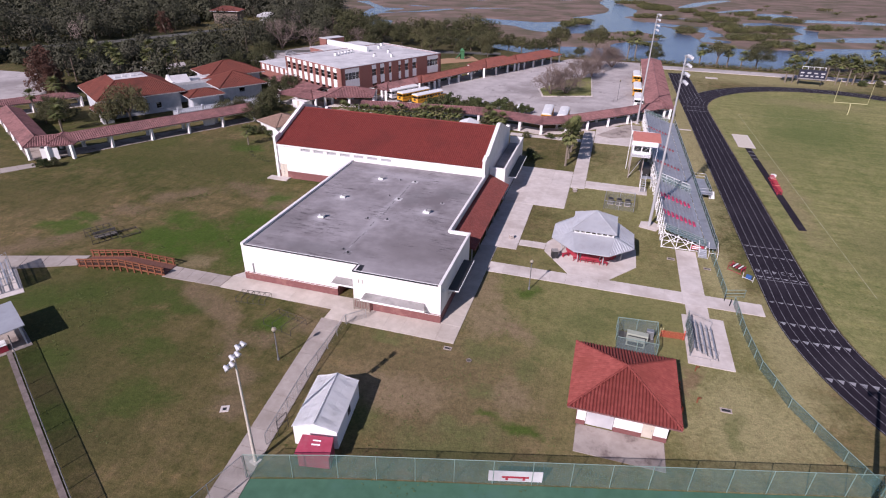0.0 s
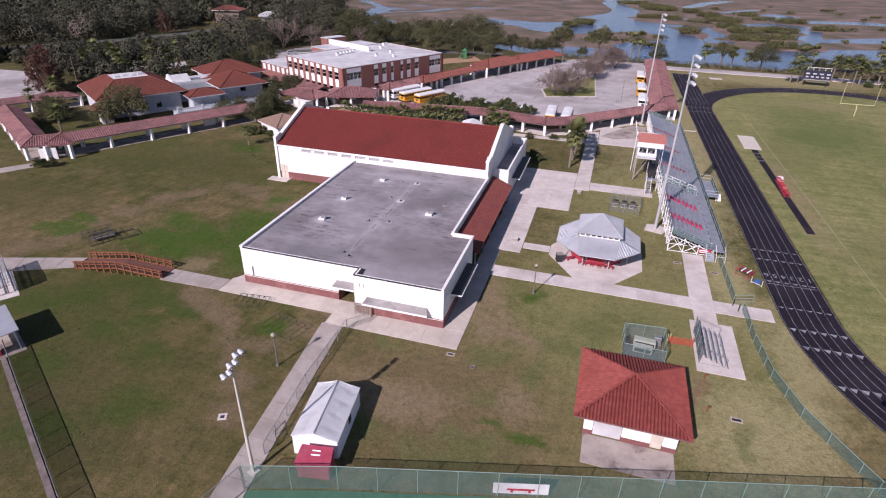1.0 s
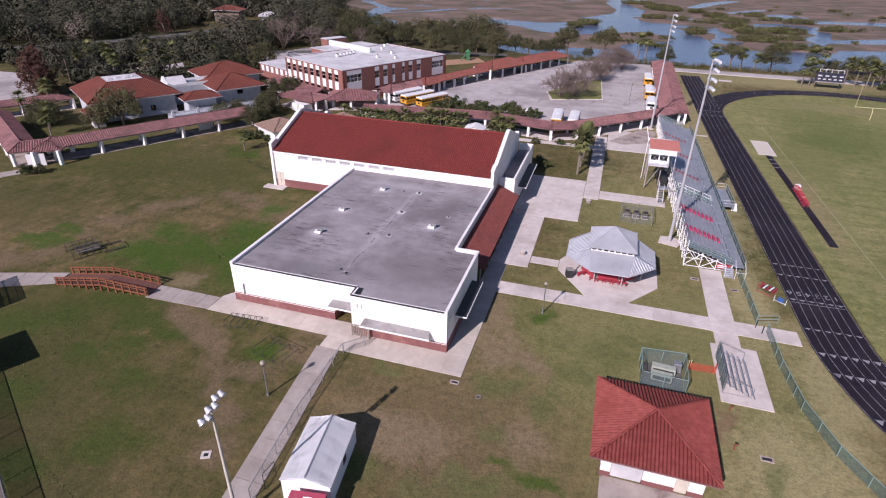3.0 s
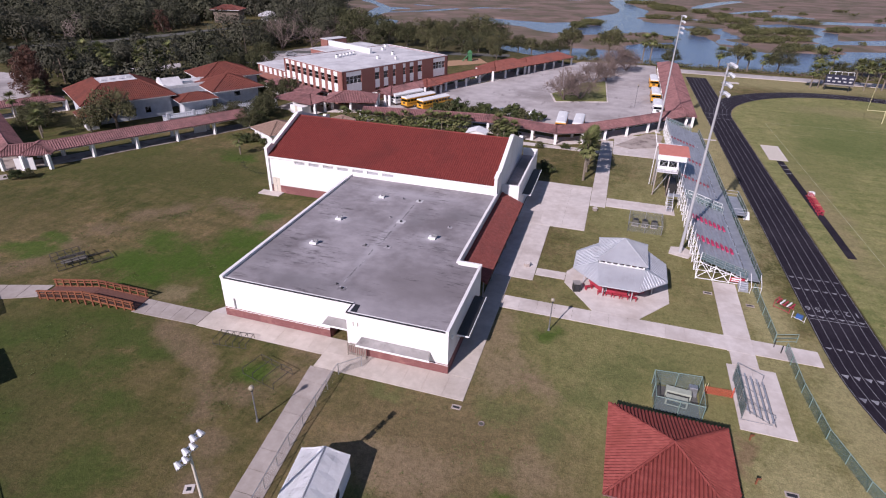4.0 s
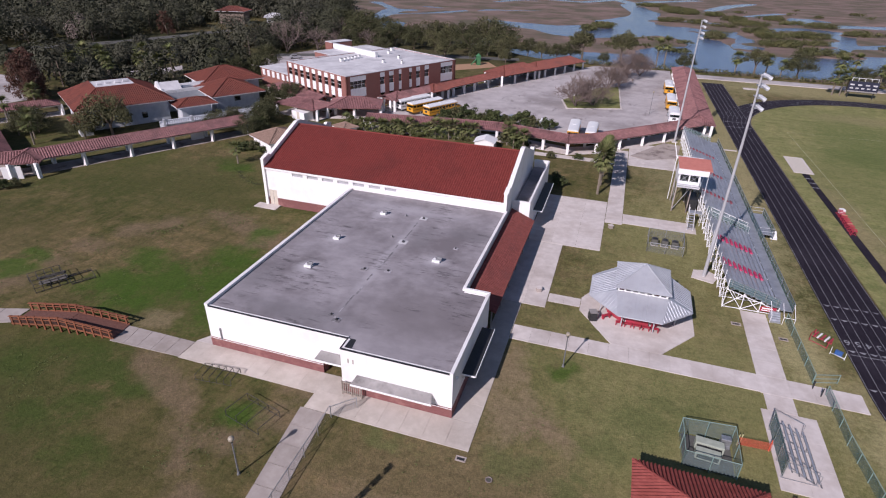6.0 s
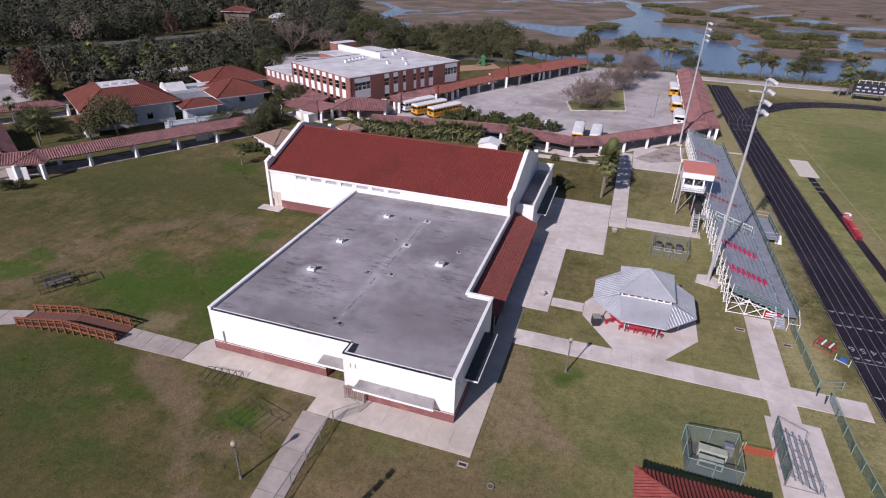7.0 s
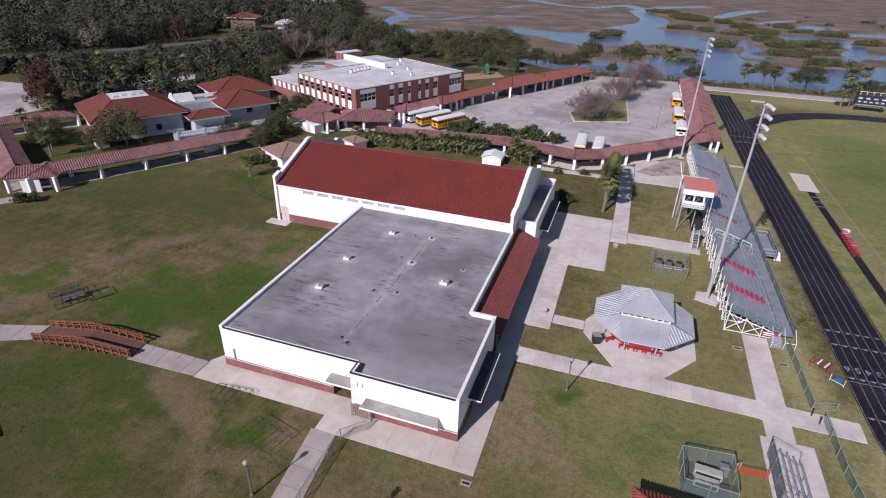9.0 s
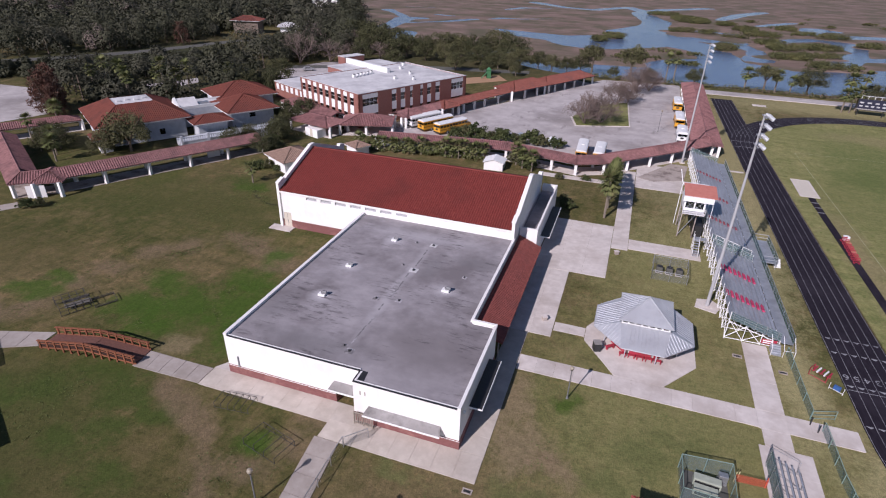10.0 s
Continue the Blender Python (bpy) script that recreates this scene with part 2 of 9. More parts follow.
CONCRETE_OLD = surface("stained concrete", (0.33, 0.28, 0.25), (0.46, 0.40, 0.36), 0.9, 0.85, bump=0.12, c=(0.19, 0.15, 0.135), c_scale=0.45, c_at=(0.48, 0.62), piece=0.06)
LOT = surface("pale worn asphalt", (0.385, 0.35, 0.345), (0.50, 0.46, 0.455), 0.35, 0.9, bump=0.15, c=(0.27, 0.24, 0.235), c_scale=0.055, c_at=(0.46, 0.66), dashes=((0.5, 0.16, 1.0), (0.24, 0.215, 0.21)))
STREET_GREY = surface("grey street asphalt", (0.075, 0.075, 0.068), (0.115, 0.112, 0.102), 0.8, 0.9, bump=0.1, c=(0.12, 0.118, 0.09), c_scale=0.1)
TRACK = surface("black rubber track", (0.013, 0.010, 0.016), (0.024, 0.019, 0.028), 1.5, 0.9, bump=0.1, c=(0.032, 0.027, 0.036), c_scale=0.12, c_at=(0.50, 0.72), stretch=(2, 0.5, 1), spec=0.15)
WHITE_LINE = surface("worn white line paint", (0.22, 0.22, 0.24), (0.36, 0.36, 0.38), 3.0, 0.8, bump=0, c=(0.12, 0.12, 0.14), c_scale=0.5, spec=0.2)
WALL = surface("white painted stucco", (0.76, 0.74, 0.73), (0.84, 0.82, 0.81), 0.8, 0.75, bump=0.08, bump_scale=14, c=(0.70, 0.66, 0.63), c_scale=0.25, c_at=(0.55, 0.75), stretch=(1, 1, 0.35))
BRICK = surface("red brick wainscot", (0.165, 0.062, 0.058), (0.235, 0.096, 0.090), 3.0, 0.85, bump=0.25, c=(0.31, 0.15, 0.13), c_scale=0.5, c_at=(0.5, 0.7), stretch=(1, 1, 4))
MEMBRANE = surface("grey roof membrane", (0.246, 0.226, 0.240), (0.352, 0.326, 0.342), 0.5, 0.85, bump=0.08, c=(0.176, 0.157, 0.165), c_scale=0.12, c_at=(0.46, 0.66), stretch=(0.8, 1.2, 1),
                   spots=tuple((x + 0.8, y + 0.8, 2.0, 1.7, (0.46, 0.44, 0.465), 0.75) for x, y in ((-21.2, 12.2), (-21.4, 19.5), (-18.8, 28.3), (-7.7, 18.4))) +
                   ((-4.5, 27.0, 5.5, 2.2, (0.16, 0.15, 0.158), 0.6), (-5.0, 8.0, 8.5, 6.5, (0.175, 0.155, 0.160), 0.75), (-17.0, 4.5, 9.0, 2.6, (0.17, 0.16, 0.168), 0.6), (-24.5, 9.0, 3.0, 5.0, (0.19, 0.18, 0.188), 0.5),
                    (-10.5, 24.0, 2.0, 4.0, (0.19, 0.18, 0.188), 0.5), (-15.0, 31.5, 10.0, 2.0, (0.42, 0.40, 0.425), 0.6), (-12.9, 19.0, 0.9, 16.0, (0.45, 0.43, 0.455), 0.45)),
                   dashes=((0.55, 2.6, 1.0), (0.085, 0.075, 0.08)))
TILE = surface("terracotta barrel tile", (0.160, 0.030, 0.025), (0.212, 0.045, 0.037), 2.6, 0.8, bump=0.1, c=(0.135, 0.032, 0.027), c_scale=0.12, c_at=(0.5, 0.75), island=0.10, spec=0.25)
TILE_LEAN = surface("faded red lean-to tile", (0.165, 0.045, 0.038), (0.235, 0.072, 0.060), 2.2, 0.8, bump=0.15, c=(0.15, 0.05, 0.044), c_scale=0.3, island=0.12, spec=0.25)
TILE_HUT = surface("red barrel tile", (0.190, 0.040, 0.034), (0.265, 0.068, 0.056), 2.0, 0.8, bump=0.12, c=(0.185, 0.042, 0.032), c_scale=0.3, island=0.08, spec=0.25)
TILE_CLASS = surface("deep red barrel tile", (0.126, 0.036, 0.026), (0.186, 0.058, 0.042), 2.0, 0.8, bump=0.12, c=(0.108, 0.038, 0.030), c_scale=0.3, island=0.14, spec=0.25)
TILE_MIX = surface("red brown tile", (0.165, 0.055, 0.042), (0.24, 0.085, 0.066), 2.0, 0.8, bump=0.12, c=(0.14, 0.06, 0.052), c_scale=0.3, island=0.12, spec=0.25)
TILE_OLD = surface("faded mauve tile", (0.175, 0.078, 0.076), (0.285, 0.138, 0.134), 1.8, 0.8, bump=0.15, c=(0.13, 0.064, 0.063), c_scale=0.3, c_at=(0.48, 0.68), island=0.14)
METAL_ROOF = surface("silver standing seam metal", (0.48, 0.49, 0.525), (0.585, 0.595, 0.62), 1.0, 0.40, 0.45, bump=0.03, c=(0.44, 0.44, 0.47), c_scale=0.5)
GALV = surface("galvanised steel", (0.42, 0.43, 0.45), (0.58, 0.59, 0.61), 6.0, 0.45, 0.8, bump=0.03)
ALU = surface("bleacher aluminium", (0.40, 0.42, 0.46), (0.54, 0.56, 0.60), 1.2, 0.45, 0.55, bump=0.04, c=(0.34, 0.35, 0.39), c_scale=0.4, piece=0.06)
WHITE_PAINT = surface("white paint", (0.74, 0.74, 0.74), (0.82, 0.82, 0.82), 2.0, 0.55, bump=0.03)
TENT = surface("white vinyl fabric", (0.91, 0.92, 0.94), (0.95, 0.95, 0.96), 0.8, 0.5, bump=0.15, bump_scale=2.0)
SEAT_RED = surface("raspberry red plastic", (0.42, 0.035, 0.10), (0.52, 0.055, 0.14), 2.0, 0.5, bump=0)
RED = surface("red paint", (0.33, 0.024, 0.045), (0.43, 0.038, 0.066), 1.5, 0.6, bump=0.05, c=(0.28, 0.03, 0.04), c_scale=0.6)
SALMON = surface("salmon roof panel", (0.50, 0.17, 0.13), (0.58, 0.22, 0.17), 1.5, 0.6, bump=0.05)
DARK = surface("black enamel", (0.018, 0.018, 0.020), (0.035, 0.035, 0.038), 4.0, 0.5, bump=0.05)
HOOD = surface("stained grey concrete", (0.22, 0.205, 0.20), (0.36, 0.34, 0.33), 1.2, 0.9, bump=0.1, c=(0.16, 0.15, 0.145), c_scale=0.6)
LOUVRE = surface("grey louvre", (0.34, 0.34, 0.36), (0.42, 0.42, 0.44), 3.0, 0.6, bump=0.05, stretch=(1, 1, 8))
DOOR = surface("beige door paint", (0.52, 0.46, 0.38), (0.60, 0.54, 0.46), 2.0, 0.6, bump=0.03)
WOOD = surface("red stained timber", (0.165, 0.054, 0.026), (0.255, 0.092, 0.043), 4.0, 0.75, bump=0.2, stretch=(1, 1, 3), piece=0.12)
WOOD_OLD = surface("grey timber", (0.20, 0.17, 0.14), (0.32, 0.28, 0.24), 4.0, 0.85, bump=0.25, piece=0.1)
COURT = surface("green court paint", (0.042, 0.118, 0.072), (0.058, 0.150, 0.095), 1.0, 0.8, bump=0.05, c=(0.055, 0.14, 0.105), c_scale=0.3)
YELLOW = surface("school bus yellow", (0.62, 0.29, 0.02), (0.68, 0.33, 0.03), 2.0, 0.4, bump=0.0)
RUBBER = surface("tyre rubber", (0.012, 0.012, 0.012), (0.025, 0.025, 0.025), 8.0, 0.8, bump=0.1)
BARK = surface("grey bark", (0.10, 0.075, 0.055), (0.19, 0.15, 0.115), 6.0, 0.95, bump=0.5, stretch=(1, 1, 0.3))
PINKTWIG = surface("grey winter twigs", (0.105, 0.082, 0.070), (0.185, 0.145, 0.125), 1.5, 0.9, bump=0.0, island=0.3)
PALMTRUNK = surface("palm trunk", (0.15, 0.12, 0.09), (0.25, 0.21, 0.165), 5.0, 0.95, bump=0.5, stretch=(1, 1, 4))
ORANGE = surface("orange safety mesh", (0.62, 0.10, 0.05), (0.72, 0.15, 0.08), 5.0, 0.8, bump=0.1)
BLUE = surface("blue plastic", (0.03, 0.09, 0.26), (0.045, 0.12, 0.32), 4.0, 0.45, bump=0.0)
SAND = surface("pale sand", (0.50, 0.45, 0.38), (0.60, 0.55, 0.48), 3.0, 0.95, bump=0.2)
MULCH = surface("orange play surface", (0.33, 0.19, 0.11), (0.41, 0.25, 0.15), 2.0, 0.95, bump=0.2)
GREEN_PLASTIC = surface("green plastic", (0.05, 0.17, 0.075), (0.07, 0.22, 0.10), 2.0, 0.5, bump=0.0)
UNIT = surface("grey green unit paint", (0.30, 0.33, 0.27), (0.38, 0.41, 0.34), 2.0, 0.6, bump=0.03)
GREY_ROOF = surface("pale flat roof", (0.50, 0.49, 0.50), (0.66, 0.65, 0.66), 0.4, 0.85, bump=0.05, c=(0.40, 0.39, 0.41), c_scale=0.13, c_at=(0.48, 0.68))
BROWN_ROOF = surface("brown shingle", (0.20, 0.13, 0.10), (0.30, 0.20, 0.155), 2.5, 0.9, bump=0.3)
PALE_WALL = surface("pale blue grey render", (0.42, 0.44, 0.48), (0.54, 0.56, 0.60), 1.0, 0.8, bump=0.05)
SCHOOL_BRICK = surface("school red brick", (0.215, 0.088, 0.070), (0.30, 0.132, 0.108), 2.5, 0.85, bump=0.2, stretch=(1, 1, 4), c=(0.24, 0.09, 0.07), c_scale=0.4)
YELLOW_POST = surface("yellow goal paint", (0.46, 0.43, 0.22), (0.56, 0.52, 0.29), 3.0, 0.5, bump=0.0)


def foliage(name, a, b, dead=None, island=0.35, scale=0.35, dead_scale=0.5):
    m = surface(name, a, b, scale, 0.8, bump=0.0, c=dead, c_scale=dead_scale, c_at=(0.52, 0.72), island=island, spec=0.25)
    return m


OAK = foliage("oak leaves", (0.042, 0.046, 0.020), (0.090, 0.090, 0.041))
OAK2 = foliage("olive leaves", (0.064, 0.066, 0.030), (0.120, 0.114, 0.053))
SHRUB = foliage("shrub leaves", (0.034, 0.048, 0.017), (0.080, 0.092, 0.034))
FROND = foliage("palm fronds", (0.070, 0.088, 0.028), (0.150, 0.158, 0.060), (0.17, 0.145, 0.07))
WOODLEAF = foliage("woodland leaves", (0.036, 0.039, 0.023), (0.066, 0.067, 0.038), (0.080, 0.078, 0.050), 0.08, 0.12, 0.06)
WOODLEAF2 = foliage("greyer woodland leaves", (0.046, 0.046, 0.031), (0.080, 0.078, 0.053), (0.042, 0.045, 0.027), 0.08, 0.12, 0.06)
ISLETWIG = surface("grey brown winter twigs", (0.105, 0.076, 0.064), (0.215, 0.162, 0.142), 1.5, 0.9, bump=0.0, island=0.3)
RUSTLEAF = foliage("rusty cypress leaves", (0.080, 0.036, 0.024), (0.118, 0.060, 0.042), (0.092, 0.076, 0.060), dead_scale=0.3)


def sheer(name, colour, cover, rough=0.7):
    """Woven fabric or wire netting: part of the light passes through."""
    m, t, p = nodes_of(name)
    p.inputs["Base Color"].default_value, p.inputs["Roughness"].default_value = (*colour, 1), rough
    tr = t.nodes.new("ShaderNodeBsdfTransparent")
    mx = t.nodes.new("ShaderNodeMixShader")
    k = ramp(t, noise_at(t, place(t), 0.8, 4.0), [(0.3, (cover * 0.8,) * 3), (0.7, (min(1, cover * 1.2),) * 3)])
    t.links.new(k, mx.inputs[0])
    t.links.new(tr.outputs[0], mx.inputs[1])
    t.links.new(p.outputs[0], mx.inputs[2])
    t.links.new(mx.outputs[0], t.nodes["Material Output"].inputs[0])
    return m


NETTING = sheer("chain link netting", (0.26, 0.28, 0.29), 0.20)
WINDSCREEN = sheer("green windscreen fabric", (0.115, 0.215, 0.195), 0.38)
FENCE_GREEN = sheer("green coated netting", (0.10, 0.19, 0.175), 0.42)
GLASS, _, gp = nodes_of("window glass")
gp.inputs["Base Color"].default_value, gp.inputs["Roughness"].default_value = (0.55, 0.62, 0.68, 1), 0.04
gp.inputs["Transmission Weight"].default_value = 1.0
WATER, wt, wp = nodes_of("marsh water")
wp.inputs["Base Color"].default_value, wp.inputs["Roughness"].default_value = (0.080, 0.122, 0.215, 1), 0.16
wb = wt.nodes.new("ShaderNodeBump")
wp.inputs["Specular IOR Level"].default_value = 0.5
wb.inputs["Strength"].default_value, wb.inputs["Distance"].default_value = 0.35, 0.4
wt.links.new(noise_at(wt, place(wt), 0.5, 5.0), wb.inputs["Height"])
wt.links.new(wb.outputs[0], wp.inputs["Normal"])

# ---- building blocks ----


def thing(name, x=0, y=0, z=0, rz=0, label="", category="", group="", kind=""):
    ob = new(name)
    ob.empty_display_size = 0.2
    ob.matrix_basis = pose(x, y, z, 0, 0, rz)
    return tagged(ob, label, category, group, kind)


def mesh_ob(name, me, material, parent=None, label="", kind="", smooth=False):
    if material is not None and not me.materials:
        me.materials.append(material)
    if smooth:
        me.polygons.foreach_set("use_smooth", [True] * len(me.polygons))
    ob = new(name, me)
    ob.parent = parent
    return tagged(ob, label, kind=kind)


def part(name, bm, material, parent=None, label="", kind="", smooth=False):
    me = bpy.data.meshes.new(name)
    bm.to_mesh(me)
    bm.free()
    return mesh_ob(name, me, material, parent, label, kind, smooth)


def data_part(name, verts, faces, material, parent=None, label="", kind=""):
    me = bpy.data.meshes.new(name)
    me.from_pydata([tuple(v) for v in verts], [], faces)
    me.update()
    return mesh_ob(name, me, material, parent, label, kind)


def quads_mesh(name, v):
    """A mesh of loose quads from an array (n, 4, 3), quickly."""
    v = np.asarray(v, np.float32)
    n = len(v)
    me = bpy.data.meshes.new(name)
    me.vertices.add(4 * n)
    me.vertices.foreach_set("co", v.reshape(-1))
    me.loops.add(4 * n)
    me.loops.foreach_set("vertex_index", np.arange(4 * n, dtype=np.int32))
    me.polygons.add(n)
    me.polygons.foreach_set("loop_start", np.arange(0, 4 * n, 4, dtype=np.int32))
    me.update(calc_edges=True)
    return me


def box(bm, x0, x1, y0, y1, z0, z1):
    v = [bm.verts.new(p) for p in ((x0, y0, z0), (x1, y0, z0), (x1, y1, z0), (x0, y1, z0), (x0, y0, z1), (x1, y0, z1), (x1, y1, z1), (x0, y1, z1))]
    for f in ((0, 3, 2, 1), (4, 5, 6, 7), (0, 1, 5, 4), (1, 2, 6, 5), (2, 3, 7, 6), (3, 0, 4, 7)):
        bm.faces.new([v[i] for i in f])
    return bm


def boxes(*bs):
    bm = bmesh.new()
    for b in bs:
        box(bm, *b)
    return bm


def soft_box(x0, x1, y0, y1, z0, z1, r=0.02):
    bm = boxes((x0, x1, y0, y1, z0, z1))
    bmesh.ops.bevel(bm, geom=bm.edges[:], offset=r, segments=2, affect="EDGES", profile=0.5)
    return bm


def prism(pts, z0, z1, bm=None):
    """A flat-topped solid over a plan outline, counter-clockwise."""
    bm = bm or bmesh.new()
    lo = [bm.verts.new((x, y, z0)) for x, y in pts]
    hi = [bm.verts.new((x, y, z1)) for x, y in pts]
    bm.faces.new(hi)
    bm.faces.new(lo[::-1])
    n = len(pts)
    for i in range(n):
        bm.faces.new((lo[i], lo[(i + 1) % n], hi[(i + 1) % n], hi[i]))
    return bm


def solid(verts, faces):
    bm = bmesh.new()
    v = [bm.verts.new(p) for p in verts]
    for f in faces:
        bm.faces.new([v[i] for i in f])
    return bm


def tube(bm, a, b, r, r2=None, n=8):
    """A round bar from a to b."""
    a, b = Vector(a), Vector(b)
    d = (b - a).normalized()
    s = d.orthogonal().normalized()
    u = d.cross(s)
    r2 = r if r2 is None else r2
    rings = []
    for c, k in ((a, r), (b, r2)):
        rings.append([bm.verts.new(c + k * (math.cos(2 * math.pi * i / n) * s + math.sin(2 * math.pi * i / n) * u)) for i in range(n)])
    for i in range(n):
        bm.faces.new((rings[0][i], rings[0][(i + 1) % n], rings[1][(i + 1) % n], rings[1][i]))
    bm.faces.new(rings[0][::-1])
    bm.faces.new(rings[1])
    return bm


def bars(list_of, r, n=6):
    bm = bmesh.new()
    for a, b in list_of:
        tube(bm, a, b, r, n=n)
    return bm


def wall_run(bm, a, b, z0, z1, t, holes=()):
    """A wall from a to b (plan points), t thick to its left, with openings (s0, s1, z0, z1) along it."""
    a, b = Vector((*a, 0)), Vector((*b, 0))
    L = (b - a).length
    d = (b - a) / L
    nrm = Vector((-d.y, d.x, 0)) * t

    def block(s0, s1, lo, hi):
        if s1 - s0 < 1e-4 or hi - lo < 1e-4:
            return
        p = [a + d * s0, a + d * s1, a + d * s1 + nrm, a + d * s0 + nrm]
        prism([(q.x, q.y) for q in p], lo, hi, bm)
    s = 0.0
    for h0, h1, lo, hi in sorted(holes):
        block(s, h0, z0, z1)
        block(h0, h1, z0, lo)
        block(h0, h1, hi, z1)
        s = h1
    block(s, L, z0, z1)
    bmesh.ops.remove_doubles(bm, verts=bm.verts[:], dist=1e-4)
    return bm


def tile_face(e0, e1, r1, r0, roll=0.30, course=0.42, amp=0.055):
    """Barrel tiles on a sloping face: eave from e0 to e1, upper edge back from r1 to r0 (equal for a point)."""
    e0, e1, r0, r1 = (np.array(p, float) for p in (e0, e1, r0, r1))
    L = np.linalg.norm(e1 - e0)
    u = (e1 - e0) / L
    w0 = r0 - e0
    up = w0 - (w0 @ u) * u
    H = np.linalg.norm(up)
    up /= H
    nrm = np.cross(u, up)
    if nrm[2] < 0:
        nrm = -nrm
    lo1, hi1 = (r0 - e0) @ u, (r1 - e0) @ u
    k = np.arange(0, int(L / roll * 4) + 2) * roll / 4
    bump = amp * (0.5 + 0.5 * np.cos(2 * np.pi * k / roll)) ** 0.7
    out = []
    n = max(1, round(H / course))
    for j in range(n):
        f0, f1 = j / n, (j + 1) / n
        rows = []
        for f, lift in ((f0, 0.035), (f1, 0.0)):
            uu = np.clip(k, lo1 * f, L + (hi1 - L) * f)
            rows.append(e0 + np.outer(uu, u) + up * (H * f) + np.outer(bump + lift, nrm))
        q = np.stack([rows[0][:-1], rows[0][1:], rows[1][1:], rows[1][:-1]], 1)
        keep = np.linalg.norm(q[:, 1] - q[:, 0], axis=1) + np.linalg.norm(q[:, 2] - q[:, 3], axis=1) > 1e-3
        if np.cross(q[0, 1] - q[0, 0], q[0, 3] - q[0, 0]) @ nrm < 0:
            q = q[:, ::-1]
        out.append(q[keep])
        # riser of the course
        base = rows[0] - np.outer(np.full(len(k), 0.035), nrm)
        rz = np.stack([base[:-1], base[1:], rows[0][1:], rows[0][:-1]], 1)
        out.append(rz[np.linalg.norm(rz[:, 1] - rz[:, 0], axis=1) > 1e-4])
    return np.concatenate(out)


def tiles(name, faces, material, parent, label="", **kw):
    return mesh_ob(name, quads_mesh(name, np.concatenate([tile_face(*f, **kw) for f in faces])), material, parent, label, "stuff")


def cap_parts(name, pairs, r, material, parent):
    for a, b in pairs:
        part(name, caps([(a, b)], r), material, parent)


def caps(pairs, r, bm=None):
    """Half-round ridge and hip caps along lines."""
    bm = bm or bmesh.new()
    for a, b in pairs:
        tube(bm, a, b, r, n=8)
    return bm

# ---- ground, water, paving ----


def axis(lo, hi, step, far, grow=1.35):
    """Grid lines: fine between lo and hi, then ever wider out to far."""
    mid = list(np.arange(lo, hi + 0.1, step))
    a, s = [], step
    x = lo
    while x > -far:
        s *= grow
        x -= s
        a.append(x)
    b, s = [], step
    x = mid[-1]
    while x < far:
        s *= grow
        x += s
        b.append(x)
    return np.array(a[::-1] + mid + b)


WATER_Z = -0.45
# tidal creeks: each a line of (x, y, half width)
NEAR_CREEKS = (
    ((-62, 208, 8), (-30, 206, 11), (-11, 206, 15), (14, 208, 16), (32, 214, 22), (45, 228, 33), (69, 220, 25), (94, 233, 18), (115, 243, 24), (170, 255, 28)),
    ((45, 262, 11), (42, 288, 11), (30, 308, 17), (12, 322, 24), (4, 346, 18), (14, 385, 11), (16, 420, 10), (8, 455, 9), (5, 485, 9), (22, 530, 8), (60, 570, 7)),
    ((-78, 319, 2), (-52, 303, 13), (-32, 297, 14), (-16, 292, 26), (2, 306, 24)),
    ((5, 500, 7), (-8, 535, 7), (-35, 490, 7), (-60, 497, 6), (-95, 535, 7)))
EAST_CREEKS = (
    ((62, 463, 5), (81, 515, 8), (105, 558, 6)), ((85, 433, 4), (99, 452, 5), (113, 471, 4)), ((108, 397, 6), (119, 434, 9), (129, 424, 6)),
    ((118, 388, 7), (140, 398, 10), (170, 402, 12)), ((120, 352, 10), (112, 318, 9), (109, 298, 7), (98, 272, 7), (94, 250, 6)), ((109, 292, 6), (140, 306, 10), (190, 330, 14)),
    ((64, 326, 5), (88, 354, 7), (105, 367, 7), (120, 360, 6)), ((36, 335, 8), (57, 322, 7), (66, 300, 5), (62, 270, 8)), ((20, 372, 8), (50, 376, 4), (71, 368, 5), (80, 382, 4)))
WEST_CREEKS = (
    ((-139, 290, 6), (-143, 315, 7), (-147, 344, 8), (-139, 346, 7)), ((-140, 318, 5), (-130, 325, 3), (-116, 339, 4), (-104, 363, 4)), ((-95, 368, 2), (-88, 380, 5), (-74, 383, 3), (-55, 396, 2)),
    ((-182, 390, 5), (-163, 367, 4), (-150, 348, 4)), ((-180, 420, 3), (-159, 428, 3)), ((-101, 447, 3), (-92, 471, 5), (-70, 480, 3)), ((-136, 377, 3), (-124, 374, 3)),
    ((-62, 208, 8), (-58, 228, 6), (-46, 250, 4)), ((-120, 274, 8), (-108, 240, 7), (-100, 222, 6)))
# islets and banks that carry mangrove: centre and half widths
ISLETS = ((-7, 315, 5, 5), (-14, 297, 3, 3), (51, 299, 5, 9), (72, 397, 9, 11), (78, 370, 12, 12), (76, 330, 9, 10), (77, 309, 9, 8), (78, 281, 14, 8), (106, 387, 9, 5), (118, 378, 13, 6), (98, 321, 13, 9), (86, 318, 8, 6))
BANKS = ((93, 291, 11, 6), (92, 259, 13, 7), (107, 327, 5, 6), (130, 345, 9, 8), (42, 434, 13, 16), (32, 366, 13, 7), (46, 364, 7, 6), (60, 352, 9, 5), (98, 413, 9, 8), (22, 478, 13, 9), (34, 450, 10, 14), (62, 420, 9, 8))


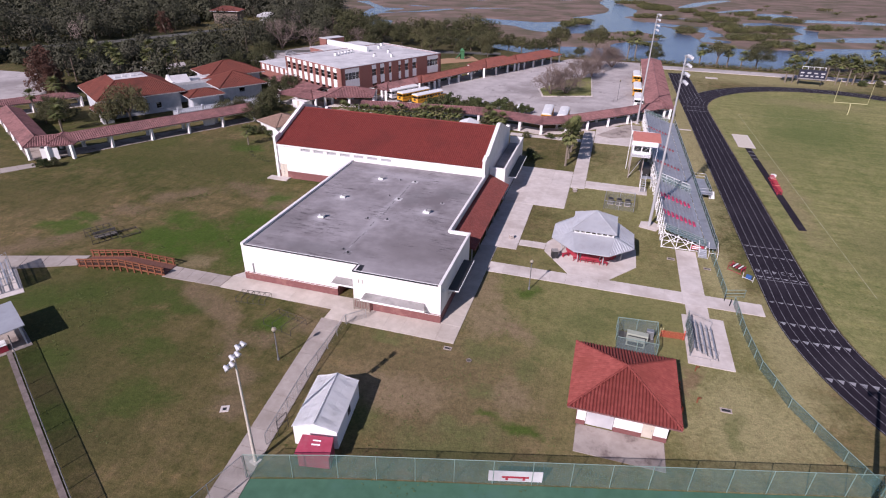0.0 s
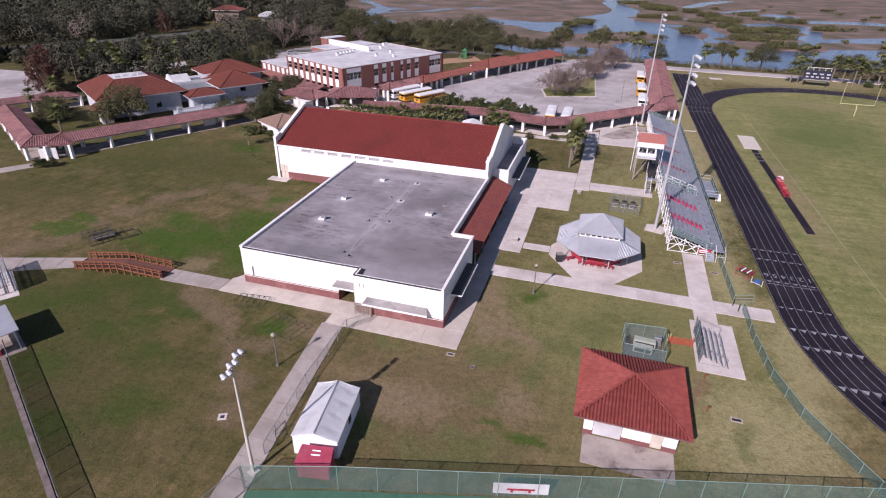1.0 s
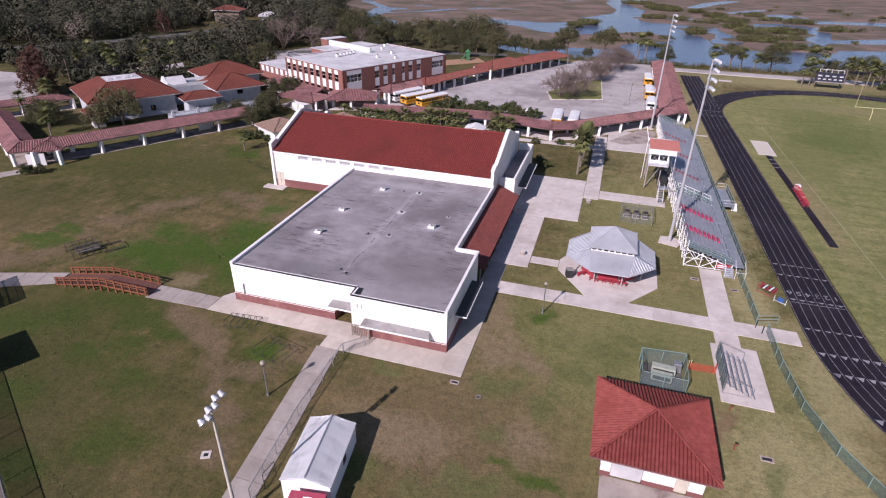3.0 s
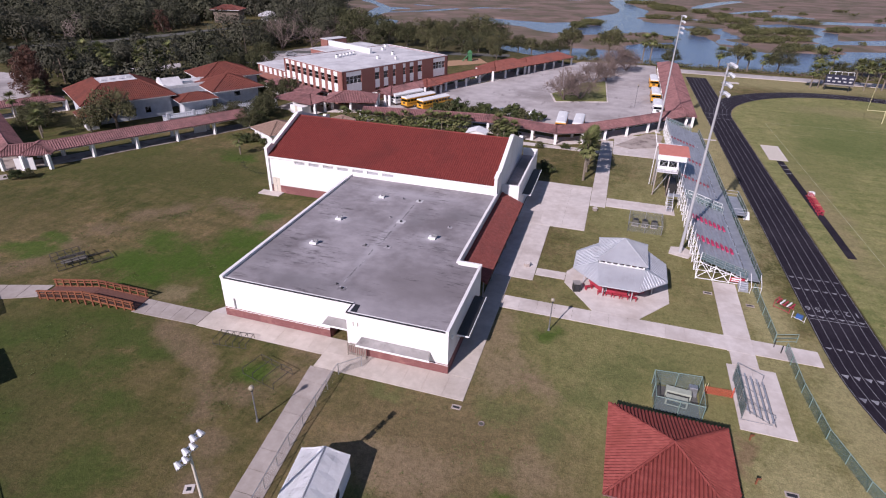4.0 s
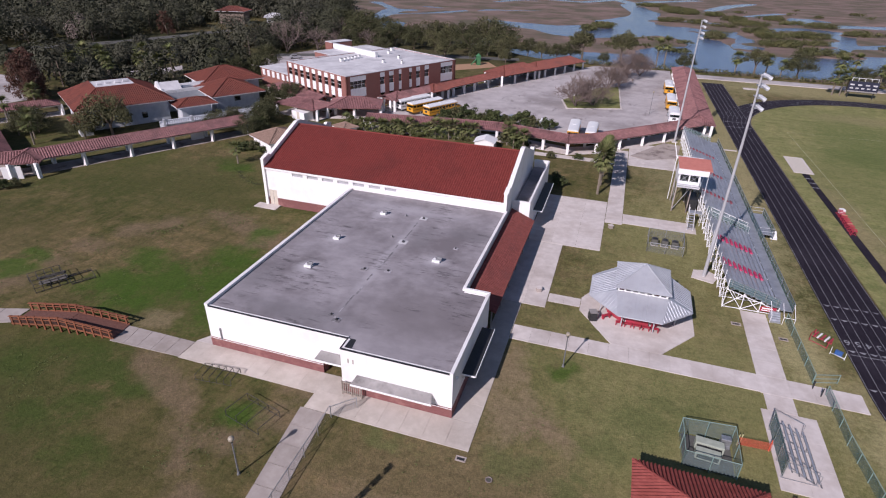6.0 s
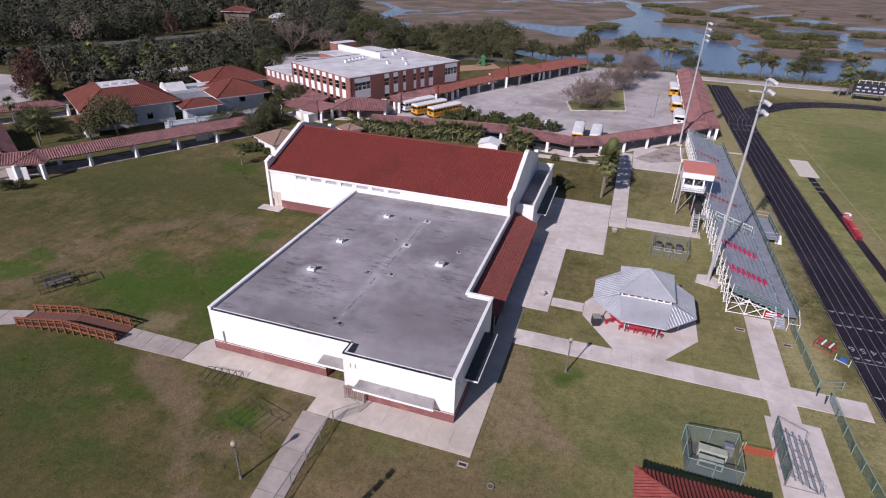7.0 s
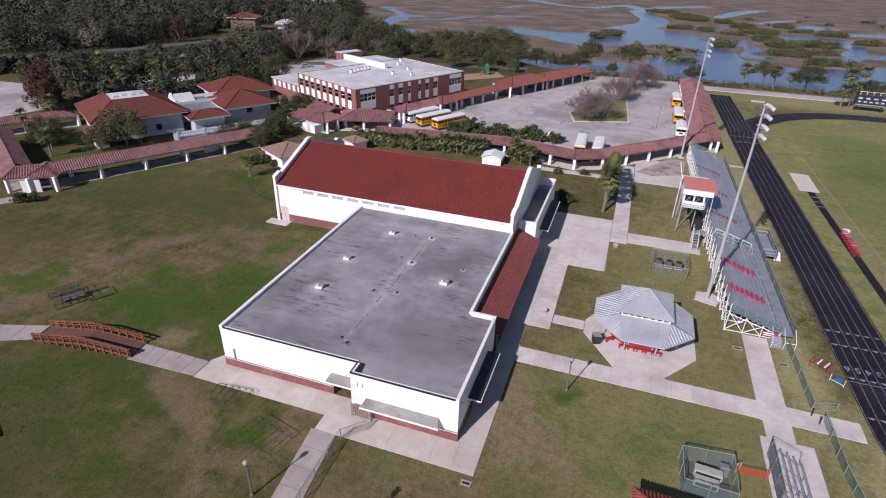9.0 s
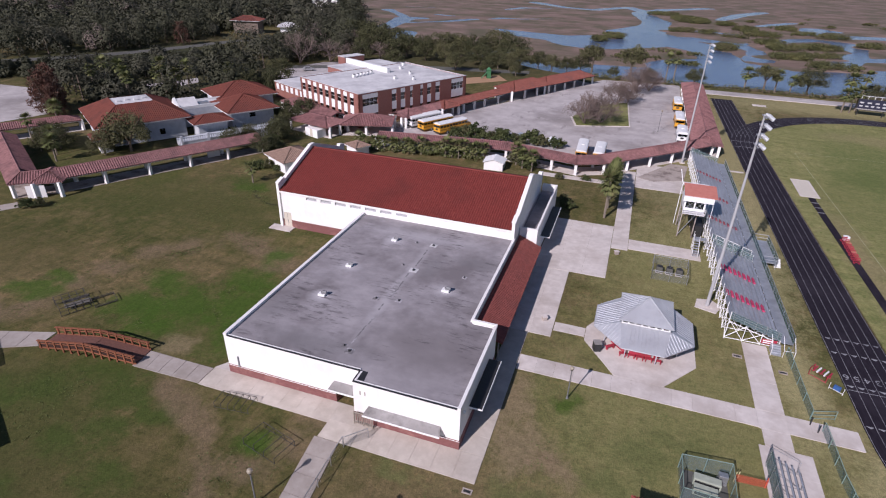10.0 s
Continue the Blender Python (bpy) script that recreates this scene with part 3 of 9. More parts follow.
def far_from(x, y, lines):
    """Distance beyond the nearest bank of the creeks; negative in the water."""
    best = 1e9
    for line in lines:
        for (ax, ay, aw), (bx, by, bw) in zip(line, line[1:]):
            dx, dy = bx - ax, by - ay
            k = max(0.0, min(1.0, ((x - ax) * dx + (y - ay) * dy) / (dx * dx + dy * dy)))
            best = min(best, math.hypot(x - ax - k * dx, y - ay - k * dy) - aw - k * (bw - aw))
    return best


def islet_at(x, y):
    return max(1.15 - math.hypot((x - cx) / rx, (y - cy) / ry) for cx, cy, rx, ry in ISLETS + BANKS)


def marsh_at(x, y):
    """How far above the tide line a spot of the marsh stands, from -1 to 1."""
    n = 0.42 * noise.fractal(Vector((x / 34, y / 26, 3.7)), 1.0, 2.1, 5) + 0.22 * noise.noise(Vector((x / 11, y / 8, 9.1)))
    d = min(far_from(x, y, NEAR_CREEKS), far_from(x, y, EAST_CREEKS if x > 0 else WEST_CREEKS))
    h = max(-1.0, min(1.0, d / 4.5 + 0.15)) + n * 0.75
    return max(-1.0, min(1.0, max(h, islet_at(x, y) * 2.0 + n)))


def land_height(x, y):
    shore = 189 + 3 * math.sin(x * 0.05) + 2 * math.sin(x * 0.13 + 1) + (0 if x > -10 else min(75, (-10 - x) * 0.55))
    if y < shore:
        return 0.0
    h = marsh_at(x, y)
    h = max(-1.2, min(0.25, h * 0.9)) + WATER_Z
    k = min(1.0, (y - shore) / 7)
    return h * k


gx, gy = axis(-230, 300, 3.0, 3200), axis(186, 600, 2.4, 3200)
gv = [(x, y, land_height(x, y)) for y in gy for x in gx]
nx = len(gx)
gf = [(j * nx + i, j * nx + i + 1, (j + 1) * nx + i + 1, (j + 1) * nx + i) for j in range(len(gy) - 1) for i in range(nx - 1)]
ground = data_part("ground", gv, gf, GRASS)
tagged(ground, "patchy winter lawn running into brown tidal marsh", "ground", kind="structure")
ground.data.materials.append(MARSH)
ground.data.materials.append(GRASS_EAST)
ymid = np.array([(gy[j] + gy[j + 1]) / 2 for j in range(len(gy) - 1) for i in range(nx - 1)])
xmid = np.array([(gx[i] + gx[i + 1]) / 2 for j in range(len(gy) - 1) for i in range(nx - 1)])
edge = 191 + np.where(xmid > -10, 0, np.minimum(75, (-10 - xmid) * 0.55))
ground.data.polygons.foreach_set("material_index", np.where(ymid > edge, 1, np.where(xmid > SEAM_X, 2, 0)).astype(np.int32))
water = part("water", boxes((-3000, 3000, 186, 3200, WATER_Z - 3.0, WATER_Z)), WATER, label="blue tidal creek water in the marsh", kind="structure")
tagged(water, category="water")
ground.data.update()

PZ = 0.07


def paving(label, runs, material=CONCRETE, gap=0.014, z=PZ):
    """A pavement of cast slabs: runs of (x0, x1, y0, y1, columns, rows)."""
    top = thing("pavement", runs[0][0], runs[0][2], 0, label=label, category="pavement", kind="structure")
    for x0, x1, y0, y1, nx_, ny_ in runs:
        w, d = (x1 - x0) / nx_, (y1 - y0) / ny_
        bm = boxes((gap / 2, w - gap / 2, gap / 2, d - gap / 2, 0.0, z))
        me = bpy.data.meshes.new("slab")
        bm.to_mesh(me)
        bm.free()
        me.materials.append(material)
        for i in range(nx_):
            for j in range(ny_):
                s = new("slab", me)
                s.parent = top
                s.location = (x0 + i * w - runs[0][0], y0 + j * d - runs[0][2], 0)
    return top


def skew_paving(label, a0, a1, b0, b1, n, material=CONCRETE, gap=0.012, z=PZ):
    """A tapering walk of n slabs between the edges a0-a1 and b0-b1."""
    top = thing("pavement", a0[0], a0[1], 0, label=label, category="pavement", kind="structure")
    A0, A1, B0, B1 = (Vector(p) for p in (a0, a1, b0, b1))
    for i in range(n):
        f0, f1 = (i + gap) / n, (i + 1 - gap) / n
        q = [A0.lerp(A1, f0), A0.lerp(A1, f1), B0.lerp(B1, f1), B0.lerp(B1, f0)]
        area = sum(q[k].x * q[(k + 1) % 4].y - q[(k + 1) % 4].x * q[k].y for k in range(4))
        if area < 0:
            q = q[::-1]
        part("slab", prism([(p.x - a0[0], p.y - a0[1]) for p in q], 0, z), material, top)
    return top


paving("pale concrete apron round the white hall", [(-29, -13.3, -1.3, 1.57, 8, 1), (-13.3, -10.4, -3.2, 1.57, 1, 2), (-10.4, 2.5, -3.2, -0.04, 6, 1), (0.04, 2.5, 0.0, 20.6, 1, 9)], CONCRETE_TAN)
skew_paving("long pale concrete walk beside a wire fence", (-13.6, -3.25), (-9.0, -46), (-11.0, -3.25), (-6.5, -46), 20, CONCRETE_WALK)
skew_paving("concrete walk to the timber bridge", (-29.05, 1.3), (-38.2, 1.25), (-29.05, -1.2), (-37.7, -1.5), 5, CONCRETE_WALK)
fl = part("pavement", prism([(-29.0, 1.6), (-27.06, 1.6), (-27.06, 4.4)], 0, PZ), CONCRETE, label="small concrete corner beside the hall", kind="structure")
tagged(fl, category="pavement")
skew_paving("concrete path from the corner of the covered walk", (-90.8, 25.4), (-101, 11.5), (-88.4, 24.2), (-97.5, 10.0), 6, CONCRETE_WALK)
skew_paving("concrete walk beyond the timber bridge", (-50.7, 0.0), (-64, -4.5), (-50.4, -2.6), (-61.5, -8.0), 5, CONCRETE_WALK)
paving("straight concrete path to the track", [(2.55, 27.7, 13.4, 16.1, 12, 1), (27.7, 30.5, 13.3, 16.1, 1, 1), (30.5, 37.1, 13.4, 16.1, 3, 1)])
paving("concrete path from the stand to the slab", [(27.7, 30.5, 16.12, 28.2, 1, 5), (27.9, 30.5, 10.95, 13.28, 1, 1)])
paving("concrete slab under the small bleacher", [(27.3, 32.0, 1.4, 10.9, 2, 3)])
paving("wide concrete plaza beside the gymnasium", [(0.04, 5.3, 20.7, 37.5, 2, 5), (0.04, 10.55, 37.6, 56.0, 3, 5), (5.4, 9.25, 22.2, 24.0, 2, 1)])
paving("concrete path past the palm row", [(10.6, 13.2, 47.7, 86.0, 1, 14), (13.25, 24.2, 48.3, 51.9, 4, 1)])
paving("concrete forecourt by the covered walk", [(13.3, 22.6, 76.8, 92.0, 3, 3), (-6, 10.5, 76.2, 78.2, 6, 1)])
gz = part("pavement", prism([(9.3, 24.4), (9.3, 21.6), (13.2, 16.12), (18.5, 16.12), (22.1, 20.8), (22.1, 26.0), (19, 29.5), (12, 29.5)], 0, PZ), CONCRETE, label="pale concrete slab under the octagonal kiosk", kind="structure")
tagged(gz, category="pavement")

rd = part("road", prism([(-120, 158), (-118, 152), (-76, 174), (-30, 184), (-31, 190), (-79, 180)], 0, 0.04), STREET_GREY, label="grey street behind the brick school", kind="structure")
tagged(rd, category="road")

# track and field
TX, TW, Y0, Y1, RI, CX = 37.0, 6.6, 17.0, 117.0, 36.0, 79.6
# the oval lies turned a little against the hall
OVAL = Matrix.Translation((37.87, 17.0, 0)) @ Matrix.Rotation(radians(1.33), 4, "Z") @ Matrix.Translation((-37.0, -17.0, 0))


def ring(r, n=48):
    """The closed line of the oval at radius r: straight, far bend, far straight, near bend."""
    pts = [(CX - r, Y0), (CX - r, Y1)]
    pts += [(CX - r * math.cos(a), Y1 + r * math.sin(a)) for a in (math.pi * i / n for i in range(1, n))]
    pts += [(CX + r, Y1), (CX + r, Y0)]
    pts += [(CX + r * math.cos(a), Y0 - r * math.sin(a)) for a in (math.pi * i / n for i in range(1, n))]
    return pts


def band(r0, r1, z0, z1):
    a, b = ring(r0), ring(r1)
    n = len(a)
    bm = bmesh.new()
    va, vb = [bm.verts.new((*p, z1)) for p in a], [bm.verts.new((*p, z1)) for p in b]
    wa, wb_ = [bm.verts.new((*p, z0)) for p in a], [bm.verts.new((*p, z0)) for p in b]
    for i in range(n):
        j = (i + 1) % n
        bm.faces.new((va[i], va[j], vb[j], vb[i]))
        bm.faces.new((vb[i], vb[j], wb_[j], wb_[i]))
        bm.faces.new((wa[i], wa[j], va[j], va[i]))
    return bm


track = part("running_track", band(RI, RI + TW, 0, 0.035), TRACK, label="black six-lane running track with white lines", kind="structure")
tagged(track, category="running track")
track.matrix_basis = OVAL
part("straight_chute", boxes((CX - RI - TW, CX - RI, Y1 + 0.02, 171.3, 0, 0.031)), TRACK, track)
for i in range(7):
    r = RI + 0.12 + i * (TW - 0.24) / 6
    part("lane_line", band(r - 0.022, r + 0.022, 0.03, 0.041), WHITE_LINE, track)
    part("lane_line", boxes((CX - r - 0.03, CX - r + 0.03, Y1 + 8, 170.6, 0.03, 0.0385)), WHITE_LINE, track)
field = part("sports_field", prism(ring(RI - 0.25), 0, 0.015), FIELD, label="mown green football field inside the track", kind="structure")
tagged(field, category="sports field")
field.matrix_basis = OVAL
FADED_LINE = surface("faded field chalk", (0.30, 0.29, 0.17), (0.42, 0.41, 0.27), 1.2, 0.9, bump=0, c=(0.22, 0.21, 0.10), c_scale=0.4)
part("side_line", boxes((51.0, 51.08, 22.0, 116.0, 0.012, 0.019)), FADED_LINE, field, "faded chalk side line")
part("goal_line", boxes((51.2, 104.0, 116.0, 116.07, 0.012, 0.019)), FADED_LINE, field, "faded chalk end line")
# cross marks: small triangles lane by lane
LW = (TW - 0.24) / 6


def lane_x(i):
    return CX - RI - TW + 0.12 + LW * (i + 0.5)


def arrow_row(y, size):
    for i in range(6):
        x = lane_x(i)
        bm = solid([(x - LW * 0.36, y + size * 0.22, 0.045), (x + LW * 0.05, y - size * 0.30, 0.045), (x + LW * 0.36, y + size * 0.22, 0.045),
                    (x - LW * 0.36, y + size * 0.22, 0.034), (x + LW * 0.05, y - size * 0.30, 0.034), (x + LW * 0.36, y + size * 0.22, 0.034)],
                   [(2, 1, 0), (0, 1, 4, 3), (1, 2, 5, 4), (2, 0, 3, 5)])
        bmesh.ops.recalc_face_normals(bm, faces=bm.faces[:])
        part("lane_mark", bm, WHITE_LINE, track)


for y, s in ((33.0, 0.7), (30.0, 0.7), (23.7, 0.7), (17.3, 0.6), (12.6, 1.2), (9.2, 1.3), (3.0, 1.3)):
    if y < 17:
        off = RI + TW - math.sqrt((RI + TW) ** 2 - (Y0 - y) ** 2)
    else:
        off = 0
    before = set(track.children)
    arrow_row(y, s)
    for o in track.children:
        if o not in before and off:
            o.location.x += off
part("cross_line", boxes((TX + 0.3, TX + TW - 0.3, 23.02, 23.1, 0.03, 0.044)), WHITE_LINE, track)
part("cross_line", boxes((TX + 0.3, TX + TW - 0.3, 116.0, 116.2, 0.03, 0.044)), WHITE_LINE, track)
part("cross_line", boxes((TX + 0.3, TX + TW - 0.3, 121.0, 121.2, 0.03, 0.044)), WHITE_LINE, track)


def lettering(name, text, size, m, material, parent, thick=0.004):
    cu = bpy.data.curves.new(name, "FONT")
    cu.body, cu.size, cu.align_x, cu.align_y, cu.extrude = text, size, "CENTER", "CENTER", thick
    tmp = bpy.data.objects.new(name, cu)
    scene.collection.objects.link(tmp)
    me = bpy.data.meshes.new_from_object(tmp.evaluated_get(bpy.context.evaluated_depsgraph_get()))
    bpy.data.objects.remove(tmp)
    me.materials.clear()
    me.materials.append(material)
    ob = new(name, me)
    ob.parent = parent
    ob.matrix_basis = m
    return ob


for i in range(6):
    lettering("lane_number", str(6 - i), 1.35, pose(lane_x(i), 25.4, 0.042, 0, 0, 180), WHITE_LINE, track)

sandpit = thing("sand_pit", 46.7, 90.2, 0, label="pale concrete edged sand landing pit", category="sand pit", kind="structure")
part("border", boxes((-1.8, 1.8, -5.2, -4.9, 0, 0.09), (-1.8, 1.8, 4.9, 5.2, 0, 0.09), (-1.8, -1.5, -4.9, 4.9, 0, 0.09), (1.5, 1.8, -4.9, 4.9, 0, 0.09)), CONCRETE, sandpit)
part("sand", boxes((-1.49, 1.49, -4.89, 4.89, 0, 0.06)), SAND, sandpit)
runway = part("jump_runway", prism([(47.1, 41.3), (48.35, 41.5), (47.5, 84.8), (46.2, 84.8)], 0, 0.03), TRACK, label="narrow black jump runway on the field", kind="structure")
tagged(runway, category="runway")
for y in (77, 79.5, 82):
    part("board", boxes((46.35, 47.6, y, y + 0.25, 0.02, 0.036)), WHITE_LINE, runway)
shot = part("pavement", boxes((46.6, 50.6, 165.6, 168.2, 0, 0.05)), CONCRETE, label="small pale concrete throwing pad", kind="structure")
tagged(shot, category="pavement")
road = thing("road", 30, 178, 0, label="pale road along the marsh shore", category="road", kind="structure")
part("road_surface", boxes((-2, 170, 0, 7.0, 0, 0.05)), LOT, road)
part("kerb", boxes((-2, 170, -0.3, -0.01, 0, 0.14)), CONCRETE, road)
strip = part("pavement", boxes((32.2, 35.7, 95.0, 95.7, 0, 0.06)), CONCRETE, label="narrow concrete strip between the stand and the track", kind="structure")
tagged(strip, category="pavement")
# bus lot and other hard standing
lot = part("bus_lot", prism([(-47, 86), (-20, 89), (2, 87.5), (24.2, 111), (25, 188), (-2, 186), (-48, 96)], 0, 0.03), LOT, label="worn pale asphalt bus lot", kind="structure")
tagged(lot, category="parking lot")
lot2 = part("car_park", prism([(-190, 60), (-142, 58), (-138, 70), (-162, 90), (-195, 88)], 0, 0.03), LOT, label="pale asphalt car park by the trees", kind="structure")
tagged(lot2, category="parking lot")
lot3 = part("car_park", prism([(-122, 141), (-116, 132), (-90, 150), (-72, 172), (-84, 186), (-112, 170)], 0, 0.03), LOT, label="pale asphalt drive behind the brick school", kind="structure")
tagged(lot3, category="parking lot")
drive = part("drive", prism([(-138.2, 102.8), (-132.3, 107.4), (-129.9, 118.2), (-135.2, 123.8), (-138.4, 114.0), (-144.5, 108.1)], 0, 0.03), LOT, label="pale concrete drive behind the classroom blocks", kind="structure")
tagged(drive, category="drive")
rough = part("rough_slab", prism([(13.5, 82.8), (20.5, 95.0), (24.1, 94.3), (22.9, 84.4), (16.9, 81.5)], 0, 0.115), CONCRETE_OLD, label="broken grey slab beside the covered walk", kind="structure")
tagged(rough, category="slab")
lane = part("road", prism([(-236, 101), (-232, 95), (-200, 133), (-187, 157), (-180, 177), (-174, 198), (-164, 217), (-170, 220), (-181, 199), (-187, 179), (-194, 160), (-207, 137)], 0, 0.03), STREET_GREY, label="shaded street between the woods", kind="structure")
tagged(lane, category="road")
island = thing("planted_island", 3, 119, 0, label="grass island with a pale kerb in the bus lot", category="traffic island", kind="structure")
part("kerb", prism([(-7, -1.5), (7.4, 4), (5.6, 33), (-1.2, 28), (-9.5, 8)], 0, 0.16), CONCRETE, island)
part("turf", prism([(-6.6, -1.0), (7.0, 4.3), (5.3, 32.4), (-1.0, 27.6), (-9.0, 8)], 0.1, 0.19), FIELD, island)
play = part("play_ground", prism([(-47, 156), (-35, 168), (-40, 176), (-53, 163)], 0, 0.05), MULCH, label="orange bark play surface", kind="structure")
tagged(play, category="playground")
court = part("tennis_court", prism([(-9.0, -25.35), (-17.4, -54), (54, -36), (41.2, -11.6), (-1.8, -23.12)], 0, 0.02), COURT, label="green painted hard court", kind="structure")
tagged(court, category="court")

# ---- white hall with a flat roof ----
hall = thing("sports_hall", 0, 0, 0, label="white stucco hall with brick base and flat grey roof", category="building")
HT = 5.1
bm = bmesh.new()
wall_run(bm, (-10.9, 0), (0, 0), 1.2, HT, 0.3)
wall_run(bm, (-27, 1.6), (-10.9, 1.6), 1.2, HT, 0.3, [(13.2, 15.6, 1.2, 2.3)])
wall_run(bm, (-10.9, 1.6), (-10.9, 0.3), 1.2, HT, 0.3)
wall_run(bm, (0, 0.3), (0, 13.4), 1.2, HT, 0.3)
wall_run(bm, (-0.3, 13.4), (-2.75, 13.4), 1.2, HT, 0.3)
wall_run(bm, (-2.75, 13.4), (-2.75, 35.1), 1.2, HT, 0.3)
wall_run(bm, (-27, 35.1), (-27, 1.9), 1.2, HT, 0.3)
part("wall", bm, WALL, hall)
bm = bmesh.new()
e = 0.03
wall_run(bm, (-10.9, -e), (e, -e), 0, 1.2, 0.33)
wall_run(bm, (-27 - e, 1.6 - e), (-10.93, 1.6 - e), 0, 1.2, 0.33, [(13.23, 15.63, 0, 1.2)])
wall_run(bm, (-10.93, 1.57), (-10.93, -e), 0, 1.2, 0.3)
wall_run(bm, (e, 0.3), (e, 13.4), 0, 1.2, 0.33)
wall_run(bm, (-2.72, 13.4), (-2.72, 35.1), 0, 1.2, 0.33)
wall_run(bm, (-27 - e, 35.1), (-27 - e, 1.9), 0, 1.2, 0.33)
part("brick_base", bm, BRICK, hall, "red brick base course")
part("base_ledge", boxes((-10.9, 0.05, -0.05, 0.0, 1.06, 1.12), (-27.05, -13.8, 1.55, 1.6, 1.06, 1.12)), WALL, hall)
roof = part("roof", prism([(-26.7, 1.75), (-10.75, 1.75), (-10.75, 0.15), (-0.15, 0.15), (-0.15, 13.5), (-2.9, 13.5), (-2.9, 35.1), (-26.7, 35.1)], 4.85, 5.0), MEMBRANE, hall, "stained grey membrane roof")
part("parapet", boxes((-27.02, -26.62, 1.57, 35.1, 5.0, 5.32)), WALL, hall)
part("parapet", boxes((-26.6, -2.9, 34.75, 35.08, 5.0, 5.42)), WALL, hall)
part("parapet", boxes((-3.05, -2.72, 13.7, 34.75, 5.0, 5.32)), WALL, hall)
part("parapet", boxes((-3.05, 0.02, 13.38, 13.68, 5.0, 5.3)), WALL, hall)
part("parapet", boxes((-0.3, 0.02, -0.02, 13.36, 5.0, 5.26)), WALL, hall)
part("roof_edge", boxes((-10.9, -0.31, -0.06, 0.12, 5.04, 5.12), (-26.6, -10.9, 1.54, 1.72, 5.04, 5.12), (-10.95, -10.8, 0.12, 1.72, 5.04, 5.12)), DARK, hall, "dark metal roof edge")
# sloped concrete hoods over the windows and the entrance
def hood(x0, x1, y, z, deep, parent):
    bm = solid([(x0, y, z + 0.42), (x1, y, z + 0.42), (x1 + 0.25, y - deep, z), (x0 - 0.25, y - deep, z), (x0, y, z + 0.05), (x1, y, z + 0.05), (x1 + 0.25, y - deep, z - 0.14), (x0 - 0.25, y - deep, z - 0.14)],
               [(3, 2, 1, 0), (4, 5, 6, 7), (3, 7, 6, 2), (0, 4, 7, 3), (2, 6, 5, 1)])
    h = part("hood", bm, HOOD, parent, "weathered sloping concrete hood")
    part("fascia", boxes((x0 - 0.27, x1 + 0.27, y - deep - 0.05, y - deep, z - 0.16, z + 0.03)), WHITE_PAINT, h)


hood(-9.3, -1.9, -0.002, 1.98, 0.95, hall)
hood(-13.9, -11.1, 1.598, 2.45, 1.0, hall)
for fx0, fx1, fz0, fz1 in ((-8.0, -7.82, 1.45, 1.85), (-6.7, -5.4, 1.45, 1.62), (-4.3, -4.1, 1.45, 1.75), (-3.9, -3.0, 1.42, 1.5)):
    part("wall_fitting", boxes((fx0, fx1, -0.09, -0.004, fz0, fz1)), LOUVRE, hall, "small grey wall fitting")
# entrance recess and gate
part("recess", boxes((-13.8, -13.7, 1.9, 3.6, 0, 2.3), (-11.4, -11.3, 1.9, 3.6, 0, 2.3), (-13.7, -11.4, 3.5, 3.6, 0, 2.3), (-13.8, -11.3, 1.9, 3.6, 2.3, 2.4)), BRICK, hall)
d1 = part("door", boxes((-13.4, -12.55, 3.4, 3.5, 0.07, 2.15)), DARK, hall, "dark double door in the recess")
part("door_handle", boxes((-12.7, -12.66, 3.36, 3.4, 0.9, 1.2)), GALV, d1)
part("door", boxes((-12.5, -11.65, 3.4, 3.5, 0.07, 2.15)), DARK, hall)
sd = part("lattice_gate", boxes((-10.75, -10.65, -0.55, -0.45, 0.07, 1.7), (-9.75, -9.65, -0.55, -0.45, 0.07, 1.7), (-8.75, -8.65, -0.55, -0.45, 0.07, 1.7), (-10.65, -8.75, -0.53, -0.47, 1.55, 1.65), (-10.65, -8.75, -0.53, -0.47, 0.2, 0.3)), WOOD_OLD, hall, "brown timber lattice gate")
for k in range(9):
    part("slat", boxes((-10.6 + 0.21 * k, -10.5 + 0.21 * k, -0.52, -0.48, 0.25, 1.6)), WOOD_OLD, sd)
# side canopy of thin metal
# The black tone holds the hall's shade that lies over this canopy.
cn = part("canopy", boxes((0.05, 1.35, 2.8, 10.4, 2.95, 3.0)), DARK, hall, "flat metal canopy, toned dark for shade, with a pale edge")
part("edge", boxes((1.35, 1.42, 2.75, 10.45, 2.9, 3.04), (0.05, 1.35, 2.72, 2.79, 2.9, 3.04)), WHITE_PAINT, cn)
for y in (3.2, 10.0):
    part("bracket", bars([((1.3, y, 2.93), (0.02, y, 2.2))], 0.03), GALV, cn)
part("wall_lamp", soft_box(0.02, 0.25, 0.8, 1.0, 3.9, 4.2), WHITE_PAINT, hall)
for x in (-10.2, -9.7):
    part("vent_slot", boxes((x, x + 0.12, -0.03, 0.01, 3.6, 4.1)), CONCRETE_OLD, hall)
part("downpipe", bars([((-25.6, 1.5, 1.2), (-25.6, 1.5, 2.6))], 0.07), GALV, hall)
